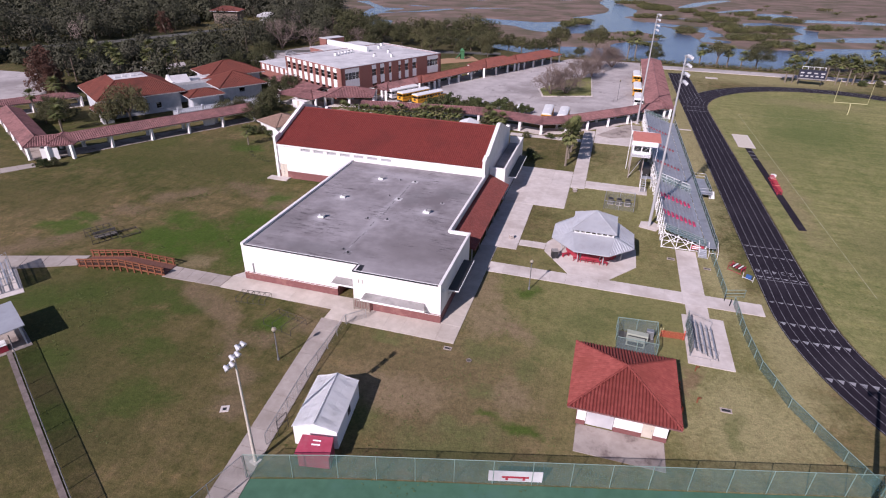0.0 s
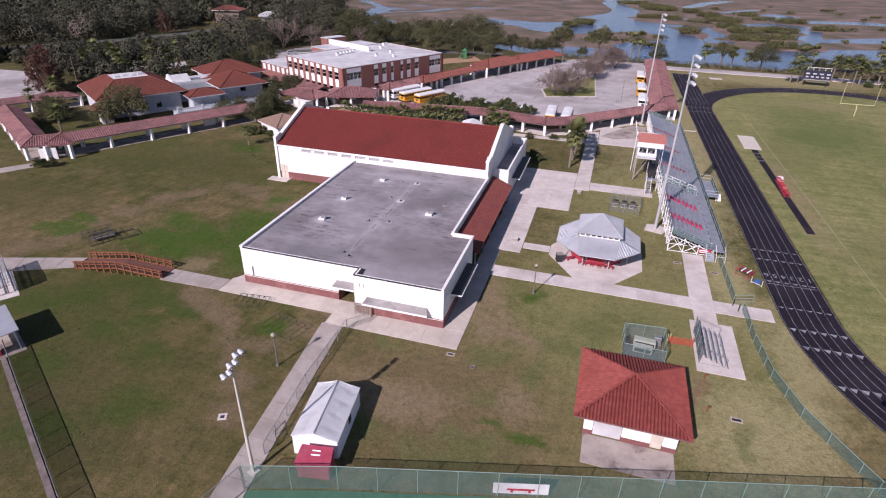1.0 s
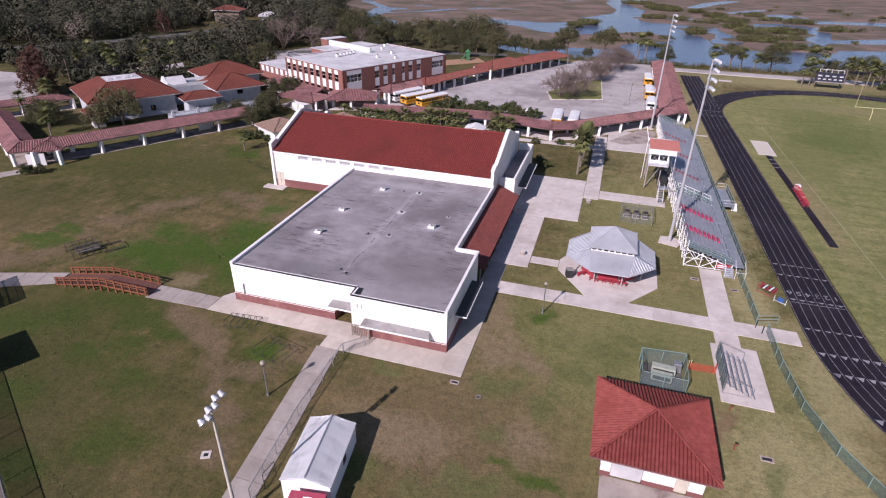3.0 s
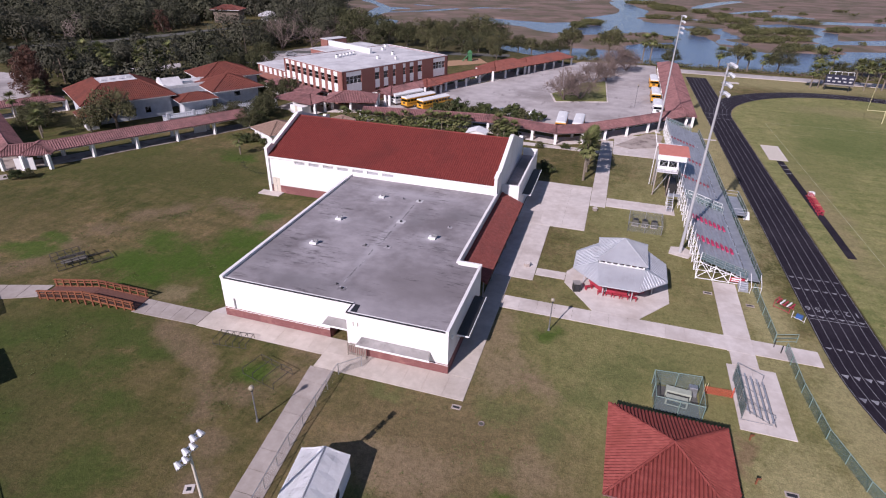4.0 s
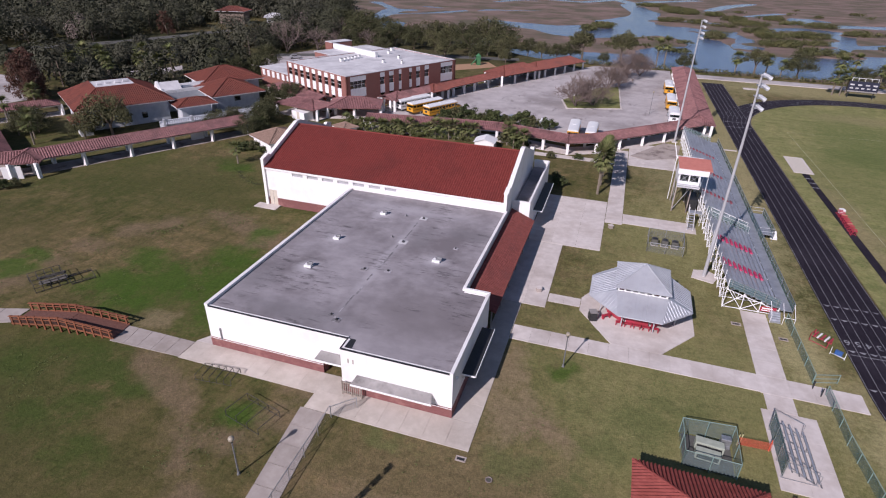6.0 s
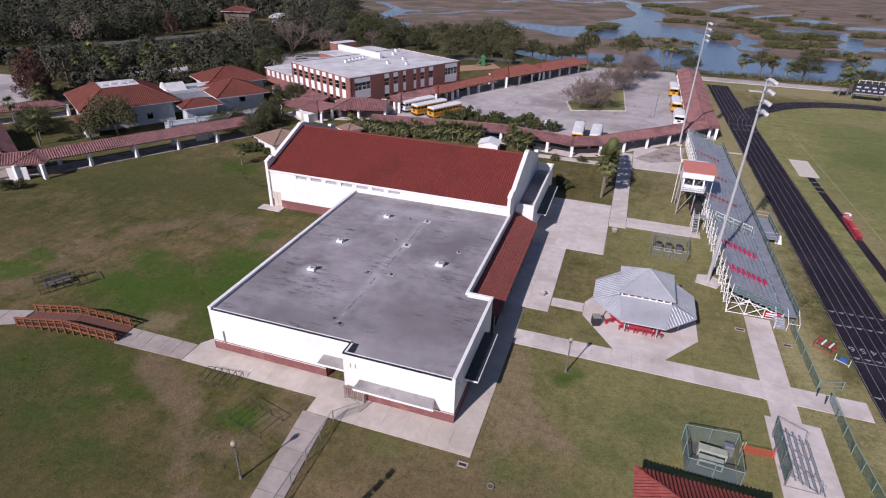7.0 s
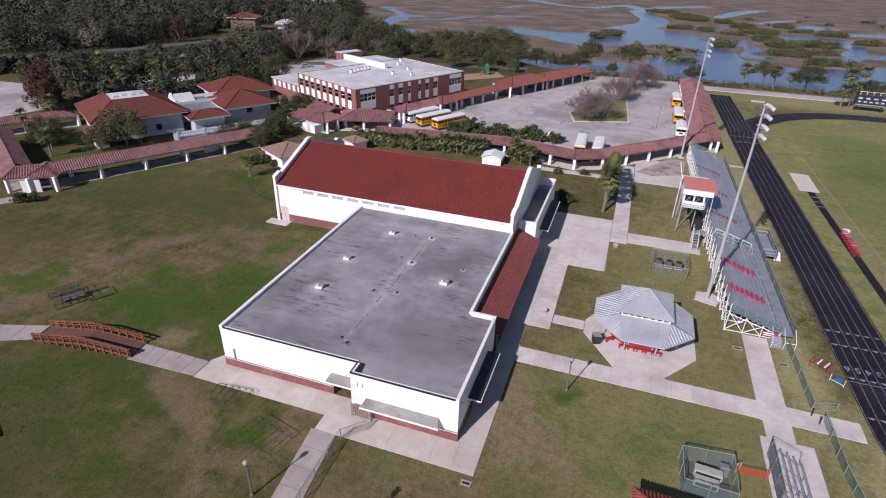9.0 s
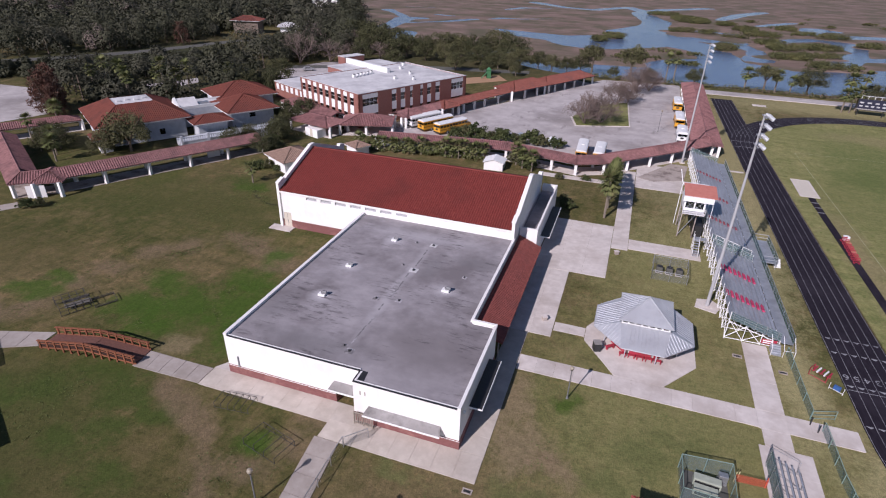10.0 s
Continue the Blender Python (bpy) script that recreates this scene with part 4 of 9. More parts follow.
# red tiled lean-to along the east side
lean = thing("lean_to", -1.3, 24.5, 0, label="red tiled lean-to roof along the white hall", category="lean-to")
tiles("tile_roof", [((2.05, -10.9, 2.9), (2.05, 13.6, 2.9), (-1.4, 13.6, 4.35), (-1.4, -10.9, 4.35))], TILE_LEAN, lean)
part("deck", solid([(2.05, -10.9, 2.85), (2.05, 13.6, 2.85), (-1.4, 13.6, 4.3), (-1.4, -10.9, 4.3), (2.05, -10.9, 2.7), (2.05, 13.6, 2.7), (-1.4, 13.6, 4.15), (-1.4, -10.9, 4.15)],
                   [(0, 1, 2, 3), (7, 6, 5, 4), (0, 4, 5, 1), (1, 5, 6, 2), (3, 7, 4, 0)]), TILE_LEAN, lean)
# Grey tone puts the shade under the roof into these posts.
for i in range(6):
    part("post", boxes((1.45, 1.6, -10.5 + i * 4.7, -10.35 + i * 4.7, 0, 2.92)), HOOD, lean)

# roof fittings
LAP = surface("pale lapped membrane", (0.34, 0.32, 0.345), (0.46, 0.44, 0.465), 1.2, 0.85, bump=0.1, c=(0.16, 0.15, 0.158), c_scale=0.9, c_at=(0.42, 0.56))
PIPE_GREY = surface("dull grey sheet metal", (0.17, 0.17, 0.18), (0.27, 0.27, 0.28), 3.0, 0.6, 0.3, bump=0.03)
def roof_vent(x, y, s, label):
    v = thing("roof_vent", x, y, 5.0, random.uniform(-4, 4), label, "roof vent", "roof vents")
    part("curb", soft_box(-s * 0.8, s * 0.8, -s * 0.6, s * 0.6, 0, 0.28, 0.03), WHITE_PAINT, v)
    bm = bmesh.new()
    tube(bm, (s * 0.1, 0, 0.28), (s * 0.1, 0, 0.5), s * 0.32, s * 0.30, 10)
    tube(bm, (s * 0.1, 0, 0.5), (s * 0.95, 0.1, 0.42), s * 0.34, s * 0.42, 10)
    part("cowl", bm, PIPE_GREY, v)


for x, y, s in ((-21.2, 12.2, 0.55), (-21.4, 19.5, 0.5), (-18.8, 28.3, 0.5), (-7.7, 18.4, 0.6)):
    roof_vent(x, y, s, "small galvanised roof ventilator on a white curb")
for x, y, s in ((-13.2, 21.6, 0.55), (-12.2, 14.4, 0.4), (-14.9, 13.9, 0.4), (-13.1, 28.9, 0.5), (-13.3, 4.0, 0.45), (-6.5, 22.2, 0.3), (-15.6, 28.9, 0.25), (-15.0, 22.4, 0.2), (-14.2, 4.6, 0.3)):
    v = thing("roof_drain", x, y, 5.0, 0, "dark roof drain in a pale patch", "roof drain", "roof drains")
    part("patch", soft_box(-s, s, -s * 0.9, s * 0.9, 0, 0.03, 0.01), GREY_ROOF if s > 0.47 else LAP, v)
    bm = bmesh.new()
    tube(bm, (0, 0, 0.02), (0, 0, 0.2), s * 0.35, s * 0.25, 10)
    part("dome", bm, DARK, v)
for sx0, sy0, sy1 in ((-13.75, 5.2, 8.6), (-13.6, 8.9, 10.4), (-13.72, 11.8, 13.2), (-13.5, 15.2, 18.8), (-13.62, 19.3, 20.6), (-13.45, 22.6, 25.2), (-13.55, 25.9, 27.4)):
    part("roof_seam", boxes((sx0, sx0 + 0.16, sy0, sy1, 5.0, 5.015)), LAP, hall)
part("roof_seam", boxes((-26.4, -13.7, 30.6, 30.75, 5.0, 5.02)), MEMBRANE, hall)
part("roof_gutter", prism([(-10.72, 0.2), (-9.9, 0.2), (-10.1, 1.72), (-10.72, 1.72)], 5.0, 5.05), DARK, hall, "low dark plate at the roof corner")

# ---- gymnasium with the red tiled roof ----
gym = thing("gymnasium", -22.68, 35.0, 0, label="white gymnasium with red barrel tile roof and gable parapets", category="building")
GW, GD, EZ, RZ = 19.75, 21.8, 6.5, 10.5
bm = bmesh.new()
wins = [(5.2 + 2.62 * i, 7.1 + 2.62 * i, 5.5, 5.98) for i in range(7)]
wall_run(bm, (-GW, 0), (GW, 0), 1.4, EZ, 0.4, wins + [(0.6, 2.05, 1.4, 2.7)])
part("wall", bm, WALL, gym)
part("wall", boxes((-GW, GW, GD - 0.4, GD, 0, EZ)), WALL, gym)
bm = bmesh.new()
wall_run(bm, (-GW, -0.03), (-4.3, -0.03), 0, 1.4, 0.43, [(0.6, 2.05, 0, 1.4)])
part("brick_base", bm, BRICK, gym, "red brick base course")
part("wall", boxes((-4.3, GW, 0, 0.4, 0, 1.4)), WALL, gym)
part("cornice", boxes((-GW + 0.4, GW - 0.4, -0.22, 0.0, EZ - 0.32, EZ - 0.04)), WALL, gym)
for s0, s1, z0, z1 in wins:
    w = part("window", boxes((s0 - GW, s1 - GW, 0.2, 0.22, z0, z1)), LOUVRE, gym, "grey louvred window under the eaves")
    part("frame", boxes((s0 - GW, s1 - GW, 0.17, 0.25, z0, z0 + 0.05), (s0 - GW, s1 - GW, 0.17, 0.25, z1 - 0.05, z1), ((s0 + s1) / 2 - GW - 0.03, (s0 + s1) / 2 - GW + 0.03, 0.17, 0.25, z0 + 0.05, z1 - 0.05)), GALV, w)
dr = part("door", boxes((-19.13, -17.72, 0.05, 0.12, 0.08, 2.68)), DOOR, gym, "tall beige double door")
part("door_handle", boxes((-18.42, -18.36, 0.0, 0.05, 1.0, 1.3)), GALV, dr)
part("door_gap", boxes((-18.47, -18.44, 0.04, 0.05, 0.08, 2.5)), DARK, dr)
part("stoop", boxes((-21.2, -17.2, -1.7, -0.04, 0, 0.16)), CONCRETE, gym)
tiles("tile_roof", [((-GW + 0.45, -0.25, EZ), (GW - 0.45, -0.25, EZ), (GW - 0.45, GD / 2, RZ), (-GW + 0.45, GD / 2, RZ)),
                    ((GW - 0.45, GD + 0.25, EZ), (-GW + 0.45, GD + 0.25, EZ), (-GW + 0.45, GD / 2, RZ), (GW - 0.45, GD / 2, RZ))], TILE, gym, "red barrel tile roof", roll=0.36, course=0.46, amp=0.10)
part("deck", solid([(-GW + 0.4, -0.2, EZ - 0.04), (GW - 0.4, -0.2, EZ - 0.04), (GW - 0.4, GD / 2, RZ - 0.04), (-GW + 0.4, GD / 2, RZ - 0.04), (-GW + 0.4, GD + 0.2, EZ - 0.04), (GW - 0.4, GD + 0.2, EZ - 0.04)],
                   [(0, 1, 2, 3), (3, 2, 5, 4)]), CONCRETE_OLD, gym)
part("ridge_cap", caps([((-GW + 0.4, GD / 2, RZ + 0.06), (GW - 0.4, GD / 2, RZ + 0.06))], 0.14), TILE, gym)
prof = [(-0.3, 0), (-0.3, 7.75), (1.3, 8.2), (1.7, 7.85), (GD / 2 - 0.5, RZ + 0.55), (GD / 2 + 0.5, RZ + 0.55), (GD - 1.7, 7.85), (GD - 1.3, 8.2), (GD + 0.3, 7.75), (GD + 0.3, 0)]
for sx in (-1, 1):
    x0, x1 = sorted((sx * (GW - 0.42), sx * (GW + 0.03)))
    vs = [(x0, y, z) for y, z in prof] + [(x1, y, z) for y, z in prof]
    n = len(prof)
    fs = [tuple(range(n - 1, -1, -1)), tuple(range(n, 2 * n))] + [(i, (i + 1) % n, n + (i + 1) % n, n + i) for i in range(n)]
    bm = solid(vs, fs)
    bmesh.ops.recalc_face_normals(bm, faces=bm.faces[:])
    part("gable_wall", bm, WALL, gym)
    cop = bmesh.new()
    for (ya, za), (yb, zb) in zip(prof[1:-2], prof[2:-1]):
        q = solid([(x0 - 0.08, ya, za), (x1 + 0.08, ya, za), (x1 + 0.08, yb, zb), (x0 - 0.08, yb, zb), (x0 - 0.08, ya, za + 0.12), (x1 + 0.08, ya, za + 0.12), (x1 + 0.08, yb, zb + 0.12), (x0 - 0.08, yb, zb + 0.12)],
                  [(3, 2, 1, 0), (4, 5, 6, 7), (0, 1, 5, 4), (1, 2, 6, 5), (2, 3, 7, 6), (3, 0, 4, 7)])
        me = bpy.data.meshes.new("tmp")
        q.to_mesh(me)
        q.free()
        cop.from_mesh(me)
        bpy.data.meshes.remove(me)
    part("coping", cop, WALL, gym)
# low annex with its own parapet on the east side
annex = thing("gym_annex", -1.4, 47.7, 0, label="low white annex with a sunken flat roof", category="building")
bm = bmesh.new()
wall_run(bm, (-1.35, -9.5), (1.3, -9.5), 0, 5.6, 0.3)
wall_run(bm, (1.3, -9.2), (1.3, 9.4), 0, 5.6, 0.3)
wall_run(bm, (1.3, 9.7), (-1.35, 9.7), 0, 5.6, 0.3)
part("wall", bm, WALL, annex)
part("roof", boxes((-1.35, 1.0, -9.2, 9.4, 4.2, 4.3)), MEMBRANE, annex)
cn = part("canopy", boxes((1.32, 2.7, -6.0, 6.2, 2.9, 2.95)), DARK, annex, "dark flat canopy with a pale edge")
part("edge", boxes((2.7, 2.77, -6.05, 6.25, 2.85, 3.0), (1.32, 2.7, -6.07, -6.0, 2.85, 3.0)), WHITE_PAINT, cn)

# ---- octagonal kiosk ----
kiosk = thing("kiosk", 15.8, 23.9, PZ, label="octagonal kiosk with two-tier silver metal roof", category="kiosk")
AP = 5.65
OC = AP / math.cos(math.pi / 8)
octa = [(OC * math.cos(math.pi / 8 + math.pi / 4 * i), OC * math.sin(math.pi / 8 + math.pi / 4 * i)) for i in range(8)]
HQ = 2.8
sq = [(HQ, HQ), (-HQ, HQ), (-HQ, -HQ), (HQ, -HQ)]
E1, T1, E2, T2 = 2.4, 3.9, 4.4, 6.35


def seam_face(bm, a, b, c, d, step=0.42, h=0.05):
    """Raised seams running up a roof face from the eave a-b to the top edge d-c."""
    a, b, c, d = (Vector(p) for p in (a, b, c, d))
    L = (b - a).length
    nrm = (b - a).cross(d - a).normalized()
    up = (d - a) - (d - a).project(b - a)
    if up.length < 1e-3 or (c - d).length < 1e-3:
        up = ((c + d) / 2 - a)
        up -= up.project(b - a)
    u = (b - a).normalized()
    H = up.length
    lo, hi = (d - a).dot(u), (c - a).dot(u)
    for i in range(1, int(L / step) + 1):
        s = i * step
        f = 1.0
        if s < lo and lo > 0:
            f = s / lo
        if s > hi and L > hi:
            f = min(f, (L - s) / (L - hi))
        if f < 0.04 or s > L:
            continue
        p, q = a + u * s, a + u * s + up * f
        w = u * 0.02
        v = [bm.verts.new(x) for x in (p - w, p + w, q + w, q - w, p - w + nrm * h, p + w + nrm * h, q + w + nrm * h, q - w + nrm * h)]
        for fc in ((4, 5, 6, 7), (0, 1, 5, 4), (1, 2, 6, 5), (3, 0, 4, 7)):
            bm.faces.new([v[k] for k in fc])


faces = []
for i in range(8):
    a, b = octa[i], octa[(i + 1) % 8]
    m = ((i + 1) // 2) % 4
    if i % 2 == 0:
        faces.append(((*a, E1), (*b, E1), (*sq[m], T1), (*sq[m], T1)))
    else:
        faces.append(((*a, E1), (*b, E1), (*sq[m], T1), (*sq[(m - 1) % 4], T1)))
up = []
EQ = HQ + 0.25
sq2 = [(EQ, EQ), (-EQ, EQ), (-EQ, -EQ), (EQ, -EQ)]
for i in range(4):
    up.append(((*sq2[i], E2), (*sq2[(i + 1) % 4], E2), (0, 0, T2), (0, 0, T2)))


def plate(faces, thick):
    bm = bmesh.new()
    for a, b, c, d in faces:
        pts = [a, b, c] if (Vector(c) - Vector(d)).length < 1e-4 else [a, b, c, d]
        top = [bm.verts.new(p) for p in pts]
        low = [bm.verts.new((p[0], p[1], p[2] - thick)) for p in pts]
        bm.faces.new(top)
        bm.faces.new(low[::-1])
        for i in range(len(pts)):
            j = (i + 1) % len(pts)
            bm.faces.new((low[i], low[j], top[j], top[i]))
    bmesh.ops.remove_doubles(bm, verts=bm.verts[:], dist=1e-4)
    bmesh.ops.recalc_face_normals(bm, faces=bm.faces[:])
    return bm


lr = part("lower_roof", plate(faces, 0.06), METAL_ROOF, kiosk)
bm = bmesh.new()
for f in faces:
    seam_face(bm, f[0], f[1], f[2], f[3])
part("seams", bm, METAL_ROOF, lr)
ur = part("upper_roof", plate(up, 0.06), METAL_ROOF, kiosk)
bm = bmesh.new()
for f in up:
    seam_face(bm, f[0], f[1], f[2], f[3])
part("seams", bm, METAL_ROOF, ur)
cap_parts("hip_cap", [((*s, E2 + 0.02), (0, 0, T2 + 0.02)) for s in sq2], 0.06, METAL_ROOF, ur)
bm = bmesh.new()
for i in range(4):
    a, b = Vector((*sq[i], 0)), Vector((*sq[(i + 1) % 4], 0))
    wall_run(bm, (a.x, a.y), (b.x, b.y), T1 - 0.1, E2 + 0.05, 0.1, [(0.25 + 0.75 * k, 0.8 + 0.75 * k, T1 + 0.08, E2 - 0.06) for k in range(7)])
part("clerestory", bm, WHITE_PAINT, kiosk)
part("fascia", bars([((*octa[i], E1 - 0.08), (*octa[(i + 1) % 8], E1 - 0.06)) for i in range(8)], 0.05), METAL_ROOF, kiosk)
for x, y in octa:
    part("post", boxes((x * 0.74 - 0.06, x * 0.74 + 0.06, y * 0.74 - 0.06, y * 0.74 + 0.06, 0, E1 + 0.32)), LOUVRE, kiosk)
bm = bmesh.new()
oc2 = [(x * 0.54, y * 0.54) for x, y in octa]
for i in range(8):
    wall_run(bm, oc2[i], oc2[(i + 1) % 8], 0, E1 + 0.7, 0.12, [(0.35, 2.3, 1.0, 1.95)])
part("kiosk_wall", bm, WHITE_PAINT, kiosk)
oc3 = [(x * 0.62, y * 0.62) for x, y in octa]
for i in range(8):
    a, b = Vector(oc3[i]), Vector(oc3[(i + 1) % 8])
    bm = bmesh.new()
    wall_run(bm, a.lerp(b, 0.06), a.lerp(b, 0.94), 0.9, 1.0, 0.55)
    wall_run(bm, a.lerp(b, 0.08), a.lerp(b, 0.92), 0.0, 0.85, 0.1)
    part("counter", bm, RED, kiosk, "red serving counter")
# tables at the south side
for k in range(5):
    t = thing("picnic_bench", 13.9 + k * 0.98, 20.0, PZ, 0, "red bench beside the kiosk", "bench", "benches at the kiosk")
    part("seat", soft_box(-0.42, 0.42, -0.2, 0.2, 0.42, 0.5), RED, t)
    for sx in (-0.33, 0.33):
        part("leg", boxes((sx - 0.04, sx + 0.04, -0.16, 0.16, 0, 0.42)), RED, t)
t = thing("picnic_bench", 12.4, 20.9, PZ, 40, "red bench beside the kiosk", "bench", "benches at the kiosk")
part("seat", soft_box(-0.6, 0.6, -0.2, 0.2, 0.42, 0.5), RED, t)
for sx in (-0.45, 0.45):
    part("leg", boxes((sx - 0.04, sx + 0.04, -0.16, 0.16, 0, 0.42)), RED, t)
sign = thing("waste_bin", 10.9, 20.1, PZ, 20, "dark square waste bin with a pale lid", "waste bin")
part("body", soft_box(-0.42, 0.42, -0.42, 0.42, 0, 1.1), DARK, sign)
part("lid", soft_box(-0.46, 0.46, -0.46, 0.46, 1.1, 1.18), HOOD, sign)

# ---- tiled hut by the track ----
hut = thing("restroom_hut", 20.4, -6.5, 0, label="small white hut with brick base under a red hip roof", category="hut")
HE, HA, HR = 4.92, 2.3, 4.25
cor = [(-HE, -HE), (HE, -HE), (HE, HE), (-HE, HE)]
tiles("tile_roof", [((*cor[i], HA), (*cor[(i + 1) % 4], HA), (0, 0, HR), (0, 0, HR)) for i in range(4)], TILE_HUT, hut, "red tiled hip roof", roll=0.30, amp=0.165)
cap_parts("hip_cap", [((*c, HA + 0.08), (0, 0, HR + 0.08)) for c in cor], 0.11, TILE_HUT, hut)
part("soffit", prism(cor, HA - 0.12, HA - 0.02), TILE_OLD, hut)
bm = bmesh.new()
WX, WY = 3.95, 4.4
wall_run(bm, (-WX, -WY), (WX, -WY), 0.55, 2.2, 0.2, [(0.8, 3.3, 0.55, 2.05), (5.75, 6.75, 0.55, 2.05)])
wall_run(bm, (WX, -WY + 0.2), (WX, WY), 0.55, 2.2, 0.2)
wall_run(bm, (WX - 0.2, WY), (-WX, WY), 0.55, 2.2, 0.2)
wall_run(bm, (-WX, WY - 0.2), (-WX, -WY + 0.2), 0.55, 2.2, 0.2)
part("wall", bm, WALL, hut)
bm = bmesh.new()
wall_run(bm, (-WX - 0.03, -WY - 0.03), (WX + 0.03, -WY - 0.03), 0, 0.55, 0.23, [(0.83, 3.33, 0, 0.55), (5.78, 6.78, 0, 0.55)])
wall_run(bm, (WX + 0.03, -WY + 0.2), (WX + 0.03, WY + 0.03), 0, 0.55, 0.23)
wall_run(bm, (WX - 0.2, WY + 0.03), (-WX - 0.03, WY + 0.03), 0, 0.55, 0.23)
wall_run(bm, (-WX - 0.03, WY - 0.2), (-WX - 0.03, -WY + 0.2), 0, 0.55, 0.23)
part("brick_base", bm, BRICK, hut)
part("roller_shutter", boxes((-3.12, -0.68, -WY + 0.12, -WY + 0.18, 0.05, 2.05)), GREY_ROOF, hut, "grey roller shutter")
dd = part("door", boxes((1.82, 2.78, -WY + 0.1, -WY + 0.16, 0.05, 2.05)), DOOR, hut)
part("door_handle", boxes((2.6, 2.66, -WY + 0.05, -WY + 0.1, 0.95, 1.1)), GALV, dd)
hp = part("pavement", boxes((16.5, 24.25, -14.3, -10.95, 0, 0.05)), CONCRETE_OLD, label="stained concrete pad before the tiled hut", kind="structure")
tagged(hp, category="pavement")
rear = thing("cable_stand", 25.9, -5.4, 0, 0, "orange posts with a mesh barrier beside the hut", "barrier")
for y in (-1.7, 2.0):
    part("post", bars([((0, y, 0), (0, y, 1.2))], 0.05), ORANGE, rear)
part("mesh", boxes((-0.02, 0.02, -1.65, 1.95, 0.15, 1.1)), sheer("orange barrier mesh", (0.65, 0.13, 0.07), 0.4), rear)

# ---- stadium side ----
stand = thing("grandstand", 28.85, 28.2, 0, 1.3, label="long aluminium grandstand with railings and red seats", category="grandstand")
# rows climb towards the west; two sections with a landing between them
ROWS, X_LOW, X_TOP, Z_LOW, Z_TOP = 9, 2.55, -2.75, 1.15, 2.95
STAND_L = 68.4
SECTIONS = ((0.2, 20.9), (22.5, STAND_L))


def row_at(i):
    f = i / (ROWS - 1)
    return X_LOW + (X_TOP - X_LOW) * f, Z_LOW + (Z_TOP - Z_LOW) * f


for s0, s1 in SECTIONS:
    n = max(1, round((s1 - s0) / 6.2))
    seg = (s1 - s0) / n
    for i in range(ROWS):
        x, z = row_at(i)
        bm_s = soft_box(-0.13, 0.13, 0.01, seg - 0.01, 0.36, 0.41, 0.01)
        ms = bpy.data.meshes.new("seat_plank")
        bm_s.to_mesh(ms)
        bm_s.free()
        ms.materials.append(ALU)
        bm_f = boxes((-0.36, 0.34, 0.01, seg - 0.01, -0.04, 0.0), (0.30, 0.34, 0.01, seg - 0.01, -0.3, -0.04))
        mf = bpy.data.meshes.new("foot_plank")
        bm_f.to_mesh(mf)
        bm_f.free()
        mf.materials.append(ALU)
        for k in range(n):
            a, b = new("seat_plank", ms), new("foot_plank", mf)
            a.parent = b.parent = stand
            a.location, b.location = (x - 0.12, s0 + k * seg, z), (x, s0 + k * seg, z)
    # understructure
    bays_ = round((s1 - s0) / 2.4)
    for k in range(bays_ + 1):
        y = s0 + k * (s1 - s0) / bays_
        x0, z0 = row_at(0)
        x1, z1 = row_at(ROWS - 1)
        fr = [((x0 + 0.4, y, 0), (x0 + 0.4, y, z0)), ((x1 - 0.4, y, 0), (x1 - 0.4, y, z1 + 1.05)), ((x0 + 0.4, y, z0 - 0.4), (x1 - 0.4, y, z1 - 0.4)), ((x0 + 0.4, y, 0.15), (x1 - 0.4, y, 0.15)),
              ((0.9, y, 0), (0.9, y, 1.6)), ((-1.1, y, 0), (-1.1, y, 2.3)), ((0.9, y, 0.15), (-1.1, y, 2.2)), ((-1.1, y, 0.15), (0.9, y, 1.5)), ((-1.1, y, 0.15), (x1 - 0.4, y, 2.8)), ((x1 - 0.4, y, 0.2), (-1.1, y, 2.2)), ((x0 + 0.4, y, 0.15), (0.9, y, 1.5))]
        part("frame", bars(fr, 0.05, 5), WHITE_PAINT, stand, "white painted steel frame")
    x1, z1 = row_at(ROWS - 1)
    bay = (s1 - s0) / bays_
    part("back_brace", bars([((x1 - 0.42, s0 + k * bay, 0.2), (x1 - 0.42, s0 + (k + 1) * bay, z1)) for k in range(bays_)] + [((x1 - 0.42, s0 + (k + 1) * bay, 0.2), (x1 - 0.42, s0 + k * bay, z1)) for k in range(bays_)], 0.045, 5), WHITE_PAINT, stand)
    bk = [((x1 - 0.4, s0, z1 + h), (x1 - 0.4, s1, z1 + h)) for h in (0.35, 0.7, 1.05)]
    part("back_rail", bars(bk, 0.035, 5), GALV, stand)
    for y in (s0, s1):
        sd = []
        for h in (0.45, 0.75, 1.05):
            xa, za = row_at(0)
            sd.append(((xa + 0.35, y, za + h), (x1 - 0.4, y, z1 + h)))
        for i in range(0, ROWS, 2):
            xa, za = row_at(i)
            sd.append(((xa, y, za), (xa, y, za + 1.05)))
        part("side_rail", bars(sd, 0.03, 5), GALV, stand)
        part("side_net", solid([(row_at(0)[0] + 0.35, y, row_at(0)[1]), (x1 - 0.4, y, z1), (x1 - 0.4, y, z1 + 1.0), (row_at(0)[0] + 0.35, y, row_at(0)[1] + 1.0)], [(0, 1, 2, 3)]), FENCE_GREEN, stand)
